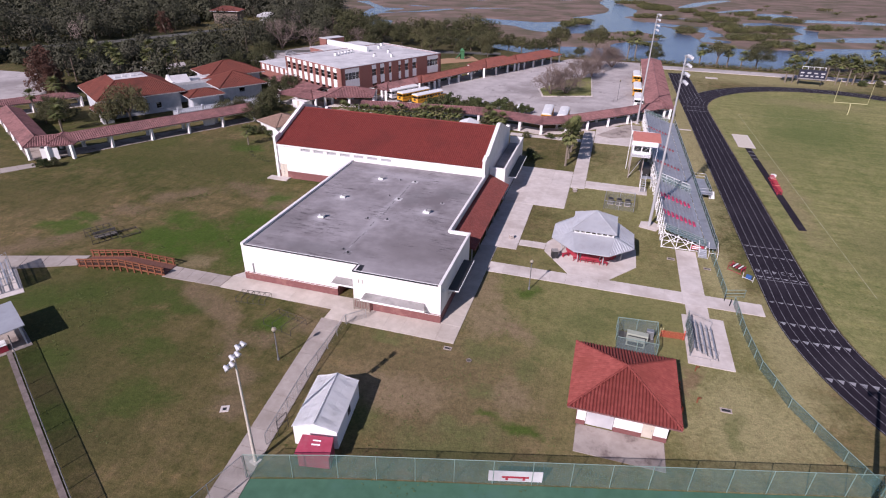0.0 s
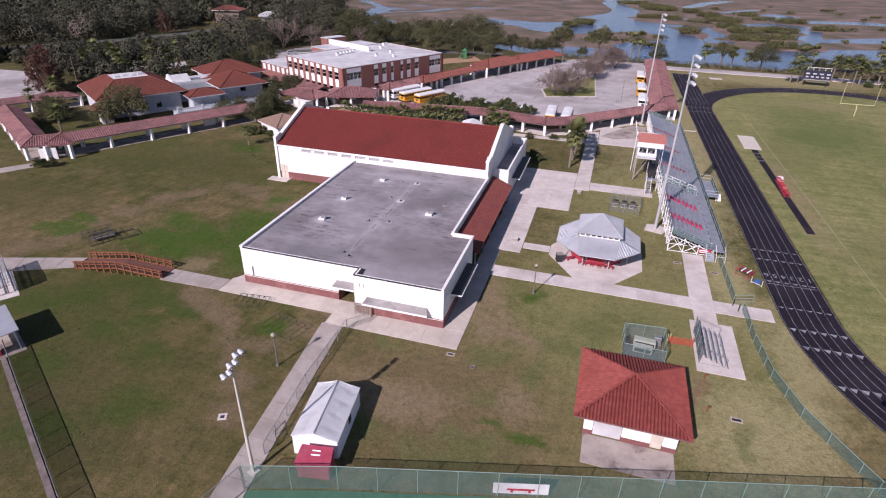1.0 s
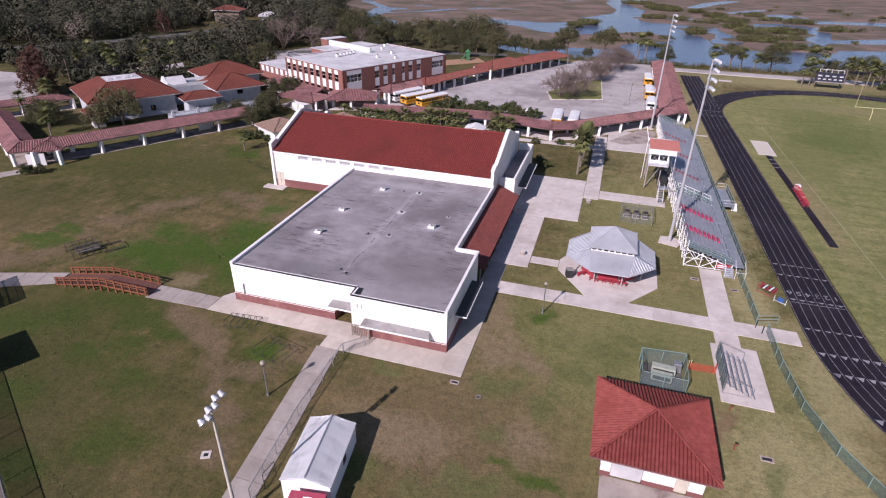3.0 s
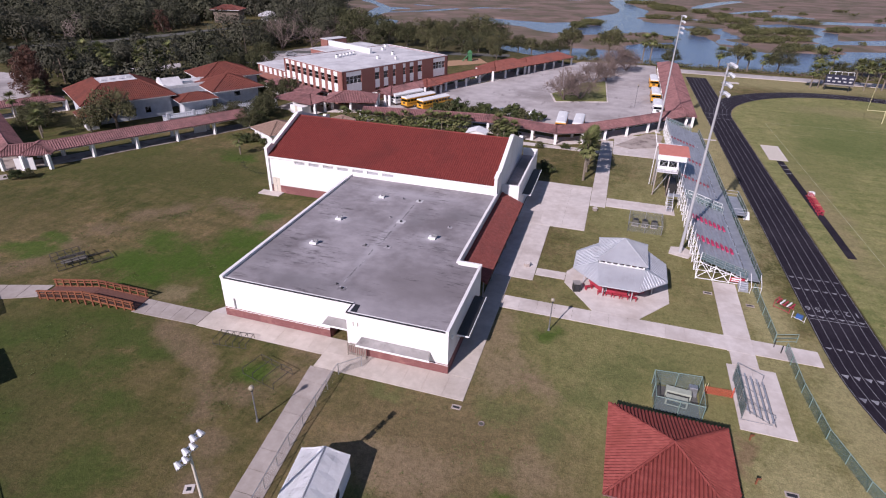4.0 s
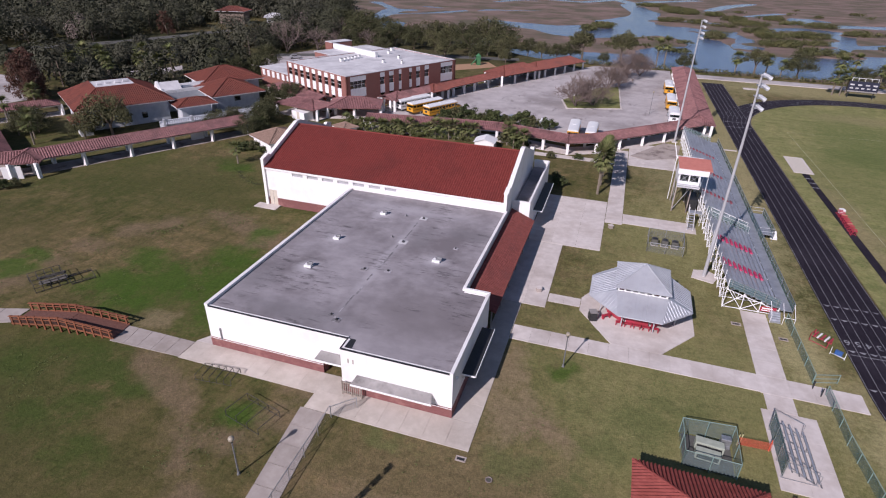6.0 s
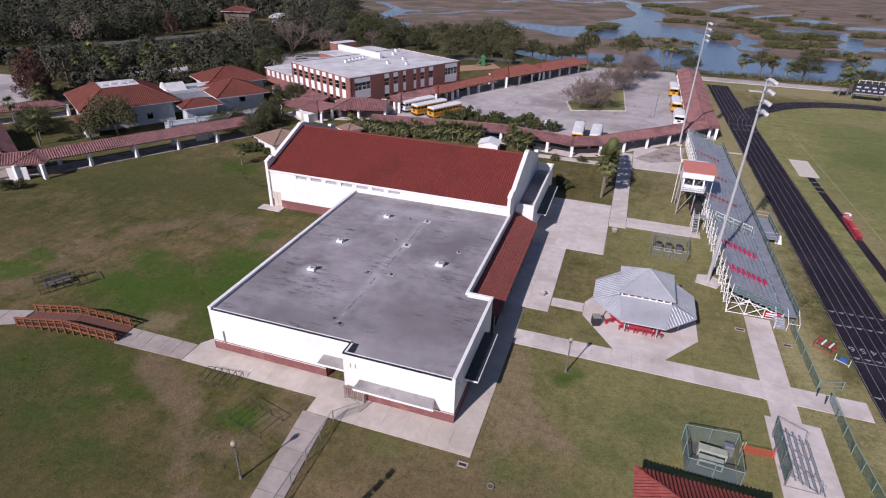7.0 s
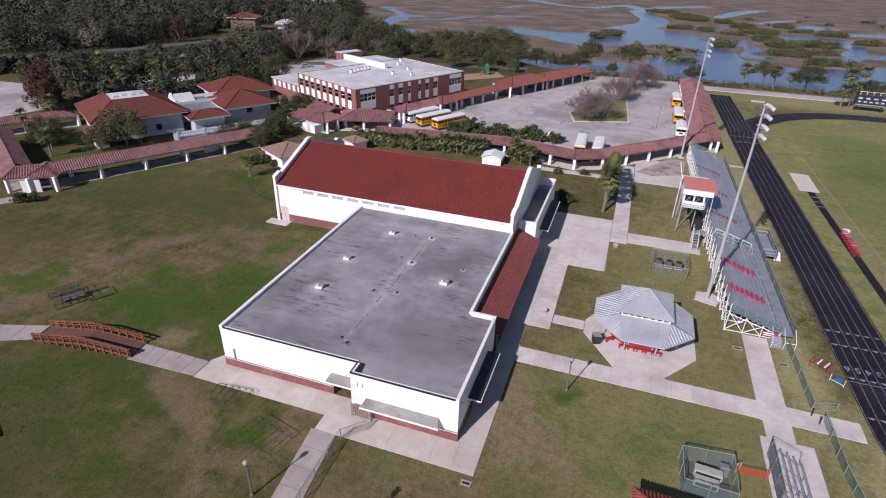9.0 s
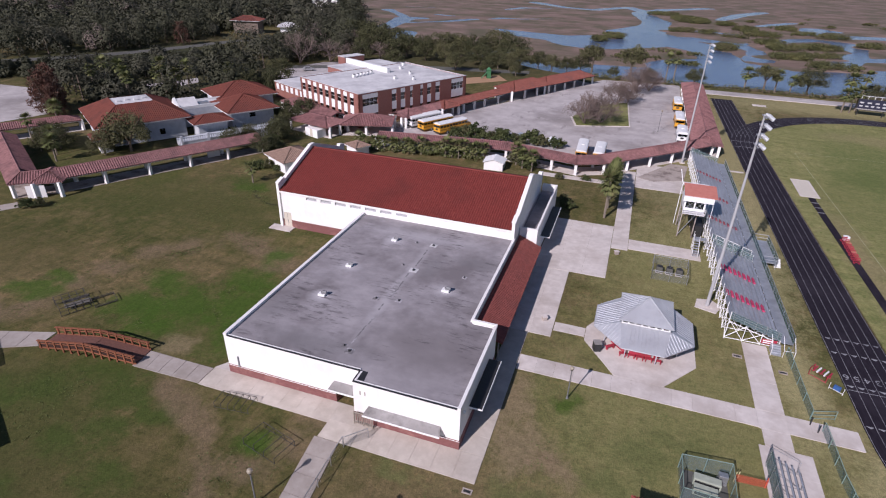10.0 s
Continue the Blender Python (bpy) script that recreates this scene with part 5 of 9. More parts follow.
# front walkway
part("walkway", boxes((3.05, 4.35, 0.0, STAND_L, 0.95, 1.02)), ALU, stand, "front aluminium walkway")
rl = [((4.35, 0, h), (4.35, STAND_L, h)) for h in (1.5, 2.05)] + [((4.35, y, 0), (4.35, y, 2.05)) for y in np.arange(0, STAND_L, 3.1)]
part("front_rail", bars(rl, 0.035, 5), GALV, stand)
part("front_net", boxes((4.36, 4.365, 0.0, STAND_L, 1.02, 2.0)), FENCE_GREEN, stand)
# landing pushed out over the grass
part("landing", boxes((4.4, 6.45, 21.5, 29.5, 0.95, 1.02)), ALU, stand)
part("landing_rail", bars([((6.45, 21.5, h), (6.45, 29.5, h)) for h in (1.5, 2.05)] + [((4.4, y, h), (6.45, y, h)) for y in (21.5, 29.5) for h in (1.5, 2.05)] +
     [((6.45, y, 0), (6.45, y, 2.05)) for y in (21.5, 24.2, 26.9, 29.5)], 0.035, 5), GALV, stand)
part("landing_net", boxes((6.46, 6.465, 21.5, 29.5, 1.02, 2.0)), FENCE_GREEN, stand)
part("landing_steps", boxes(*[(6.5, 7.4, 22.3 + 0.3 * k, 22.6 + 0.3 * k, 0, 0.17 * (k + 1)) for k in range(5)]), WHITE_PAINT, stand)
# gap rails at the landing
for y in (21.0, 22.4):
    part("gap_rail", bars([((2.9, y, h), (-2.6, y, h + 1.75)) for h in (1.55, 2.1)] + [((x, y, 1.0), (x, y, 2.1 + (2.9 - x) * 0.32)) for x in (2.9, 1.5, 0.1, -1.3, -2.6)], 0.045, 5), WHITE_PAINT, stand)
part("gap_floor", boxes((-2.9, 3.0, 20.92, 22.48, 0.95, 1.02)), ALU, stand)
# red individual seats
bm = soft_box(-0.21, 0.19, -0.19, 0.19, 0.0, 0.07, 0.02)
for v_ in bm.verts:
    if v_.co.x < -0.1 and v_.co.z > 0.03:
        v_.co.z += 0.28
seat_me = bpy.data.meshes.new("red_seat")
bm.to_mesh(seat_me)
bm.free()
seat_me.materials.append(SEAT_RED)
for y in (5.9, 13.1):
    for i in range(1, ROWS):
        x, z = row_at(i)
        for dy in (-0.5, 0.0, 0.5):
            s = new("red_seat", seat_me)
            s.parent = stand
            s.location = (x - 0.12, y + dy, z + 0.41)
bm = soft_box(-0.19, 0.17, -0.20, 0.20, 0, 0.07, 0.02)
for v_ in bm.verts:
    if v_.co.x < -0.1 and v_.co.z > 0.03:
        v_.co.z += 0.22
dk_me = bpy.data.meshes.new("seat_mark")
bm.to_mesh(dk_me)
bm.free()
dk_me.materials.append(surface("faded maroon seat", (0.22, 0.055, 0.075), (0.30, 0.085, 0.105), 3.0, 0.7, bump=0))
for y in (30.8, 42.5, 54.2):
    for i in range(1, ROWS):
        x, z = row_at(i)
        for dy in (-0.26, 0.26):
            s = new("faded_seat", dk_me)
            s.parent = stand
            s.location = (x - 0.12, y + dy, z + 0.41)
# entry stair at the near end
part("entry_stair", boxes(*[(1.9, 3.0, -1.5 + 0.26 * k, -1.24 + 0.26 * k, 0, 0.17 * (k + 1)) for k in range(5)]), ALU, stand)
part("entry_rail", bars([((1.8, -1.6, 0), (1.8, -1.6, 1.0)), ((1.8, -1.6, 1.0), (1.8, 0, 2.0))], 0.035, 5), WHITE_PAINT, stand)
part("entry_rail", bars([((x, -1.6, 0), (x, -1.6, 1.0)) for x in (3.1, 4.3)] + [((3.1, -1.6, 1.0), (3.1, 0, 2.0)), ((3.1, -1.6, 1.0), (4.3, -1.6, 1.0)), ((4.3, -1.6, 1.0), (4.3, 0, 2.0))], 0.035, 5), WHITE_PAINT, stand)
part("banner", boxes((0.9, 2.6, -0.08, -0.04, 0.5, 1.15)), RED, stand, "red and white banner panel")
part("banner_bar", boxes((1.05, 2.45, -0.09, -0.085, 0.6, 0.72), (1.05, 2.2, -0.09, -0.085, 0.85, 1.02)), WHITE_PAINT, stand)

press = thing("press_box", 22.9, 58.8, 0, label="white press box on steel legs with salmon roof", category="press box")
press.scale = (0.9, 0.9, 0.98)
px, py, pr = 2.4, 2.7, 1.25
for x in (-px + 0.1, 0.2):
    for y in (-py + 0.1, py - 0.1):
        part("leg", bars([((x, y, 0), (x, y, 4.9))], 0.11), CONCRETE_OLD, press)
part("brace", bars([((-px + 0.1, -py + 0.1, 0.3), (-px + 0.1, py - 0.1, 4.8)), ((-px + 0.1, py - 0.1, 0.3), (-px + 0.1, -py + 0.1, 4.8)), ((-px + 0.1, -py + 0.1, 0.3), (0.2, -py + 0.1, 4.8))], 0.06), GALV, press)
part("floor", boxes((-px, pr, -py, py, 4.85, 5.0)), ALU, press)
part("balcony", boxes((-px - 0.1, pr, -py - 1.5, -py, 4.85, 4.97)), GREY_ROOF, press, "pale balcony floor")
part("balcony_rail", bars([((-px - 0.1, -py - 1.5, 4.95 + h), (pr, -py - 1.5, 4.95 + h)) for h in (0.35, 0.7, 1.05)] + [((sx, -py - 1.5, 4.95 + h), (sx, -py, 4.95 + h)) for sx in (-px - 0.1, pr) for h in (0.55, 1.05)] +
     [((x, -py - 1.5, 4.95), (x, -py - 1.5, 6.0)) for x in (-2.5, -1.3, -0.1, pr)], 0.035, 5), WHITE_PAINT, press)
bm = bmesh.new()
wall_run(bm, (-px, -py), (pr, -py), 5.0, 7.5, 0.12, [(0.3, 1.7, 5.5, 6.72), (1.95, 3.35, 5.5, 6.72)])
part("wall", bm, WHITE_PAINT, press)
bm = bmesh.new()
wall_run(bm, (pr, -py + 0.12), (pr, py), 5.0, 7.5, 0.12, [(0.4, 2.4, 5.8, 6.9), (2.8, 5.0, 5.8, 6.9)])
part("wall", bm, WHITE_PAINT, press)
part("wall", boxes((-px, pr - 0.12, py - 0.12, py, 5.0, 7.5)), WHITE_PAINT, press)
part("wall", boxes((-px, -px + 0.12, -py + 0.12, py - 0.12, 5.0, 7.5)), WHITE_PAINT, press)
for x0, x1 in ((-2.1, -0.7), (-0.45, 0.95)):
    part("window", boxes((x0, x1, -py + 0.05, -py + 0.07, 5.5, 6.72)), GLASS, press)
    part("front_brace", bars([((x0, -py - 0.05, 5.4), (x1, -py - 0.05, 6.75)), ((x0, -py - 0.05, 6.75), (x1, -py - 0.05, 5.4))], 0.035, 5), GALV, press)
for y0, y1 in ((-2.18, -0.18), (0.22, 2.42)):
    part("window", boxes((pr - 0.07, pr - 0.05, y0, y1, 5.8, 6.9)), GLASS, press)
for y in (-py + 0.1, py - 0.1):
    part("roof_post", bars([((px + 0.1, y, 2.6), (px + 0.1, y, 7.55))], 0.05, 6), WHITE_PAINT, press)
part("ceiling", boxes((-px, px, -py, py, 7.5, 7.58)), WHITE_PAINT, press)
part("roof", solid([(-px - 0.2, -py - 0.1, 7.66), (px + 0.6, -py - 0.1, 7.66), (px + 0.6, py + 0.2, 8.0), (-px - 0.2, py + 0.2, 8.0), (-px - 0.2, -py - 0.1, 7.58), (px + 0.6, -py - 0.1, 7.58), (px + 0.6, py + 0.2, 7.9), (-px - 0.2, py + 0.2, 7.9)],
                   [(0, 1, 2, 3), (7, 6, 5, 4), (0, 4, 5, 1), (1, 5, 6, 2), (2, 6, 7, 3), (3, 7, 4, 0)]), SALMON, press, "salmon red roof panel")
part("roof_edge", boxes((-px - 0.4, px - 0.6, py + 0.2, py + 0.6, 7.6, 8.0)), WHITE_PAINT, press)
part("front_fascia", boxes((-px - 0.3, px + 0.05, -py - 0.4, -py - 0.12, 6.75, 7.62)), WHITE_PAINT, press)
part("west_rail", bars([((-px - 0.3, py + 0.3, 7.4), (-px - 1.0, py + 2.6, 9.6)), ((-px - 0.4, py + 0.3, 0), (-px - 0.4, py + 0.3, 7.6))], 0.07), WHITE_PAINT, press)
for k in range(7):
    part("tread", boxes((0.04, 0.89, -10.2 + 0.34 * k, -9.9 + 0.34 * k, 0.3 * k + 0.1, 0.3 * k + 0.15)), ALU, press)
for sx in (-0.05, 0.9):
    part("stringer", solid([(sx, -10.4, 0.0), (sx, -7.9, 2.05), (sx, -7.9, 2.9), (sx, -10.4, 0.8), (sx + 0.05, -10.4, 0.0), (sx + 0.05, -7.9, 2.05), (sx + 0.05, -7.9, 2.9), (sx + 0.05, -10.4, 0.8)],
                           [(0, 1, 2, 3), (7, 6, 5, 4), (0, 4, 5, 1), (2, 6, 7, 3), (1, 5, 6, 2), (3, 7, 4, 0)]), WHITE_PAINT, press)
part("stair_landing", boxes((0.0, 2.2, -7.85, -6.6, 2.0, 2.08)), ALU, press)
for lx_, ly_ in ((0.05, -7.8), (0.05, -6.65), (2.15, -7.8), (2.15, -6.65)):
    part("landing_post", bars([((lx_, ly_, 0), (lx_, ly_, 3.0))], 0.04, 5), WHITE_PAINT, press)
part("store", boxes((0.3, 1.9, -1.8, 2.5, 0, 2.1)), DARK, press)


POLE = surface("pale spun concrete", (0.34, 0.34, 0.355), (0.44, 0.44, 0.455), 2.0, 0.7, bump=0.05, stretch=(1, 1, 0.2))
PIPE = surface("dull steel pipe", (0.16, 0.16, 0.165), (0.24, 0.24, 0.245), 5.0, 0.6, 0.4, bump=0.03)


LAMP_GREY = surface("weathered lamp housing", (0.46, 0.47, 0.50), (0.70, 0.71, 0.73), 2.5, 0.45, 0.2, bump=0.0)


def flood_pole(x, y, h, r, heads, turn, label, material, spread=1.4, big=1.0, aside=0.0, face=-1, reach=0.0, stagger=0.0):
    p = thing("floodlight_pole", x, y, 0, turn, label, "floodlight pole", "floodlight poles")
    bm = bmesh.new()
    tube(bm, (0, 0, 0), (0, 0, h), r, r * 0.45, 12)
    pole = part("pole", bm, material, p)
    part("base_plate", boxes((-r * 2.4, r * 2.4, -r * 2.4, r * 2.4, 0, 0.12)), CONCRETE, p)
    for level, z in enumerate(heads):
        if level:
            aside -= stagger
        part("crossarm", boxes((aside - spread, aside + spread, -0.06, 0.06, z - 0.06, z + 0.06)), GALV, p)
        for sx in (-spread, -spread / 3, spread / 3, spread)[::1 if spread > 1 or reach else 3]:
            sx += aside
            if reach:
                part("bracket", bars([((sx, 0, z), (sx, (reach - 0.05) * face, z + 0.08))], 0.035, 5), GALV, p)
            bm = bmesh.new()
            tube(bm, (sx, (reach - 0.1) * face, z + 0.1), (sx, (reach + 0.35 * big) * face, z - 0.12), 0.14 * big, 0.30 * big, 12)
            lamp = part("lamp", bm, LAMP_GREY, p)
            bm = bmesh.new()
            tube(bm, (sx, (reach + 0.36 * big) * face, z - 0.125), (sx, (reach + 0.38 * big) * face, z - 0.135), 0.28 * big, 0.28 * big, 12)
            part("lens", bm, GALV, lamp)
    return p


flood_pole(24.2, 35.2, 26.2, 0.24, (26.0, 24.9, 23.7, 22.6), -84, "tall pale concrete floodlight pole beside the grandstand", POLE, 0.85, 0.85, 0.0, 1, 0.45)
flood_pole(22.95, 97.0, 25.8, 0.24, (25.7, 24.6, 23.4, 22.4), -84, "tall pale concrete floodlight pole by the covered walk", POLE, 0.85, 0.85, 0.0, 1, 0.45)
flood_pole(-9.2, -23.6, 11.5, 0.16, (12.05, 11.5, 10.95), 74, "slim pale floodlight pole by the walk", SAND, 0.25, 0.8, 0.62, stagger=0.62)
flood_pole(39.0, -15.9, 14.0, 0.30, (13.7,), 10, "dark timber floodlight pole by the court", DARK, 0.95, 0.9)
part("pole_footing", prism([(22.6, 34.4), (25.2, 33.6), (26.1, 35.6), (24.8, 37.0), (23.0, 36.6)], 0, 0.10), CONCRETE, label="irregular concrete footing of the tall pole", kind="structure")


def lamp_post(x, y, h, globe, label):
    p = thing("lamp_post", x, y, 0, 0, label, "lamp post", "garden lamp posts")
    bm = bmesh.new()
    tube(bm, (0, 0, 0), (0, 0, 0.3), 0.16, 0.10, 10)
    tube(bm, (0, 0, 0.3), (0, 0, h - 0.45), 0.075, 0.055, 10)
    part("post", bm, PIPE, p)
    bm = bmesh.new()
    bmesh.ops.create_uvsphere(bm, u_segments=14, v_segments=10, radius=globe, matrix=Matrix.Translation((0, 0, h - globe)))
    part("globe", bm, surface("frosted globe", (0.30, 0.26, 0.20), (0.38, 0.33, 0.26), 3.0, 0.35, bump=0), p, "frosted globe lamp", smooth=True)
    bm = bmesh.new()
    tube(bm, (0, 0, h - 2 * globe - 0.1), (0, 0, h - 2 * globe + 0.06), 0.12, 0.14, 10)
    part("collar", bm, DARK, p)


lamp_post(8.75, 10.65, 4.35, 0.22, "grey garden lamp post on the lawn")
lamp_post(-14.4, -11.4, 4.2, 0.25, "grey garden lamp post beside the walk")
lamp_post(17.6, 121.0, 6.0, 0.25, "tall lamp post in the bus lot")

# ---- fences ----


def fence(points, h, step, net, label, rail=GALV, r=0.035, category="fence", name="fence", start=0.0):
    x0, y0 = points[0]
    f = thing(name, x0, y0, 0, 0, label, category)
    P = [Vector((x - x0, y - y0, 0)) for x, y in points]
    for a, b in zip(P, P[1:]):
        L = (b - a).length
        n = max(1, round(L / step))
        for k in range(n + (b is P[-1])):
            q = a.lerp(b, k / n)
            part("post", bars([(q, q + Vector((0, 0, h)))], r * 1.15, 6), rail, f)
        part("top_rail", bars([(a + Vector((0, 0, h - 0.02)), b + Vector((0, 0, h - 0.02)))], r, 6), rail, f)
        d = (b - a).normalized()
        w = Vector((-d.y, d.x, 0)) * 0.008
        part("netting", solid([tuple(p) for p in (a + w + Vector((0, 0, start + 0.03)), b + w + Vector((0, 0, start + 0.03)), b + w + Vector((0, 0, h - 0.03)), a + w + Vector((0, 0, h - 0.03)))], [(0, 1, 2, 3)]), net, f)
    return f


GREEN_POST = surface("green coated steel", (0.16, 0.24, 0.21), (0.22, 0.31, 0.27), 4.0, 0.5, bump=0.02)
fence([(32.5, 27.4), (32.9, 16.6)], 1.25, 2.7, FENCE_GREEN, "green netting fence along the track", GREEN_POST)
fence([(33.7, 15.0), (33.85, 8.5), (34.5, 2.6), (36.1, -2.6), (37.6, -5.4), (39.2, -8.3), (41.0, -11.4)], 1.25, 2.3, FENCE_GREEN, "curving green netting fence along the track bend", GREEN_POST)
gate = thing("fence_gate", 32.9, 16.5, 0, 18, "open galvanised gate beside the path", "gate")
part("gate_frame", bars([((0, 0, 0.1), (0, 0, 1.15)), ((2.5, 0, 0.1), (2.5, 0, 1.15)), ((0, 0, 1.15), (2.5, 0, 1.15)), ((0, 0, 0.65), (2.5, 0, 0.65)), ((0, 0, 0.15), (2.5, 0, 0.15)), ((0, 0, 0), (0, 0, 0.2)), ((2.5, 0, 0), (2.5, 0, 0.2))], 0.035, 6), GREEN_POST, gate)
for x, y in ((32.7, 15.6), (33.2, 14.6)):
    b = thing("bollard", x, y, PZ if y < 16.1 else 0, 0, "short dark post at the path gate", "bollard", "bollards")
    part("post", bars([((0, 0, 0), (0, 0, 1.0))], 0.06, 8), DARK, b)
fence([(-10.4, -3.4), (-10.2, -13), (-9.3, -21.8)], 1.35, 2.4, NETTING, "grey wire fence beside the long walk")
fence([(-10.3, -3.5), (-8.6, -1.7)], 1.35, 2.2, NETTING, "short wire fence end at the hall")
sg = thing("walk_gate", -8.8, -20.6, 0, 80, "open wire gate by the walk", "gate")
part("gate_frame", bars([((0, 0, 0.05), (0, 0, 1.8)), ((1.3, 0, 0.05), (1.3, 0, 1.8)), ((0, 0, 1.8), (1.3, 0, 1.8)), ((0, 0, 0.9), (1.3, 0, 0.9)), ((0, 0, 0), (0, 0, 0.1)), ((1.3, 0, 0), (1.3, 0, 0.1))], 0.03, 6), DARK, sg)
fence([(-8.9, -25.2), (-1.8, -23.0), (41.2, -11.5)], 2.7, 3.1, WINDSCREEN, "tall court fence with sheer green windscreen", GREEN_POST, 0.03)
fence([(-8.95, -25.3), (-17.3, -53.5)], 2.7, 3.1, NETTING, "tall wire fence at the court side", GALV, 0.03)
bnr = thing("court_banner", 12.2, -19.15, 0, 15.0, "white banner with a red stripe on the court fence", "banner")
part("sheet", boxes((-2.2, 2.2, -0.10, -0.07, 0.35, 1.55)), GREY_ROOF, bnr, "white banner sheet behind the windscreen")
part("stripe", boxes((-1.1, 1.1, -0.12, -0.10, 0.75, 0.95)), RED, bnr)
part("stripe", boxes((-0.8, -0.6, -0.12, -0.10, 0.5, 0.75), (0.6, 0.8, -0.12, -0.10, 0.5, 0.75)), RED, bnr)
part("tie", bars([((sx, -0.08, 0.0), (sx, -0.08, 1.5)) for sx in (-1.9, 1.9)], 0.02, 5), GREEN_POST, bnr)
# cage with the cooling units
CAGE_NET = sheer("green grey cage netting", (0.17, 0.24, 0.24), 0.34)
cage = fence([(19.75, 1.4), (24.0, 1.3), (24.1, 5.6), (19.75, 5.2), (19.75, 1.4)], 1.8, 2.2, CAGE_NET, "green wire cage round the cooling units", GREEN_POST, name="cage", category="cage")
pad = part("pavement", boxes((19.9, 23.9, 1.5, 5.1, 0, 0.06)), STREET_GREY, label="concrete pad inside the cage", kind="structure")
for x, y, w, d, h in ((22.0, 3.75, 2.3, 0.8, 1.0), (21.8, 2.7, 2.0, 0.7, 0.9)):
    u = thing("cooling_unit", x, y, 0.06, -4, "grey green cooling unit inside the cage", "cooling unit", "cooling units")
    part("case", soft_box(-w / 2, w / 2, -d / 2, d / 2, 0.08, h, 0.04), UNIT, u)
    part("foot", boxes((-w / 2, w / 2, -d / 2, -d / 2 + 0.1, 0, 0.08), (-w / 2, w / 2, d / 2 - 0.1, d / 2, 0, 0.08)), DARK, u)
    part("grille", boxes((-w / 2 + 0.15, w / 2 - 0.15, -d / 2 - 0.01, -d / 2 + 0.005, 0.25, h - 0.2)), DARK, u)
u = thing("cooling_unit", 23.4, 4.75, 0.06, 0, "small white condenser on a stand", "cooling unit", "cooling units")
part("case", soft_box(-0.4, 0.4, -0.3, 0.3, 0.3, 1.0, 0.05), GALV, u)
part("stand", boxes((-0.4, 0.4, -0.35, 0.35, 0, 0.3)), GALV, u)
ob_ = thing("barrier", 24.5, 5.3, 0, 3, "orange safety mesh strung from yellow posts", "barrier")
part("mesh", boxes((0.0, 2.7, -0.01, 0.01, 0.1, 1.0)), sheer("orange safety net", (0.62, 0.10, 0.06), 0.28), ob_)
for x in (0, 0.25, 2.6):
    part("post", bars([((x, 0.1 if x else 0, 0), (x, 0.1 if x else 0, 1.25))], 0.05, 8), YELLOW_POST if x < 1 else ORANGE, ob_)
for x, y in ((27.9, 0.3), (27.6, -4.6)):
    st = thing("marker_stake", x, y, 0, 20, "short rusty stake in bare earth beside the hut", "stake", "stakes beside the hut")
    part("post", boxes((-0.05, 0.05, -0.05, 0.05, 0, 0.7)), WOOD, st)
    part("flag", boxes((0.05, 0.32, -0.01, 0.01, 0.45, 0.66)), WOOD, st)

# small aluminium bleacher
DARK_NET = sheer("dense dark backstop netting", (0.08, 0.10, 0.09), 0.55)


def bleacher(x, y, rz, L, rows, label, z=PZ):
    b = thing("bleacher", x, y, z, rz, label, "bleacher", "small bleachers")
    for i in range(rows):
        part("seat_plank", soft_box(0.6 * i, 0.6 * i + 0.15, -L / 2, L / 2, 0.42 + 0.22 * i, 0.47 + 0.22 * i, 0.01), ALU, b)
        part("foot_plank", boxes((0.6 * i - 0.22, 0.6 * i - 0.12, -L / 2, L / 2, 0.12 + 0.22 * i, 0.16 + 0.22 * i)), PIPE, b)
    for k in range(4):
        yy = -L / 2 + 0.2 + k * (L - 0.4) / 3
        top = 0.42 + 0.22 * (rows - 1)
        part("frame", bars([((0, yy, 0.04), (0.6 * rows - 0.2, yy, 0.04)), ((0.05, yy, 0.04), (0.6 * rows - 0.3, yy, top)), ((0.6 * rows - 0.25, yy, 0), (0.6 * rows - 0.25, yy, top + 0.95)), ((0.15, yy, 0), (0.15, yy, 0.42))], 0.03, 5), GALV, b)
    xr = 0.6 * rows - 0.25
    top = 0.42 + 0.22 * (rows - 1)
    part("back_rail", bars([((xr, -L / 2, top + h), (xr, L / 2, top + h)) for h in (0.5, 0.95)], 0.025, 5), GALV, b)
    part("back_net", boxes((xr - 0.004, xr + 0.004, -L / 2, L / 2, 0.3, top + 0.95)), FENCE_GREEN if x > 0 else DARK_NET, b)
    for yy in (-L / 2, L / 2):
        part("side_rail", bars([((0.1, yy, 0.5), (0.1, yy, 1.3)), ((0.1, yy, 1.3), (xr, yy, top + 0.95)), ((xr, yy, 0.2), (xr, yy, top + 0.95))], 0.025, 5), GALV, b)
    return b


bleacher(30.25, 5.4, 180, 5.8, 5, "small aluminium bleacher with green netting on a slab")
bleacher(-56.6, -10.65, 58, 6.6, 6, "small white bleacher on a concrete pad", 0.05)
part("pavement", prism([(-54.4, -14.8), (-51.0, -9.8), (-57.9, -5.3), (-61.6, -10.3)], 0, 0.05), CONCRETE, label="concrete pad under the small bleacher", kind="structure")
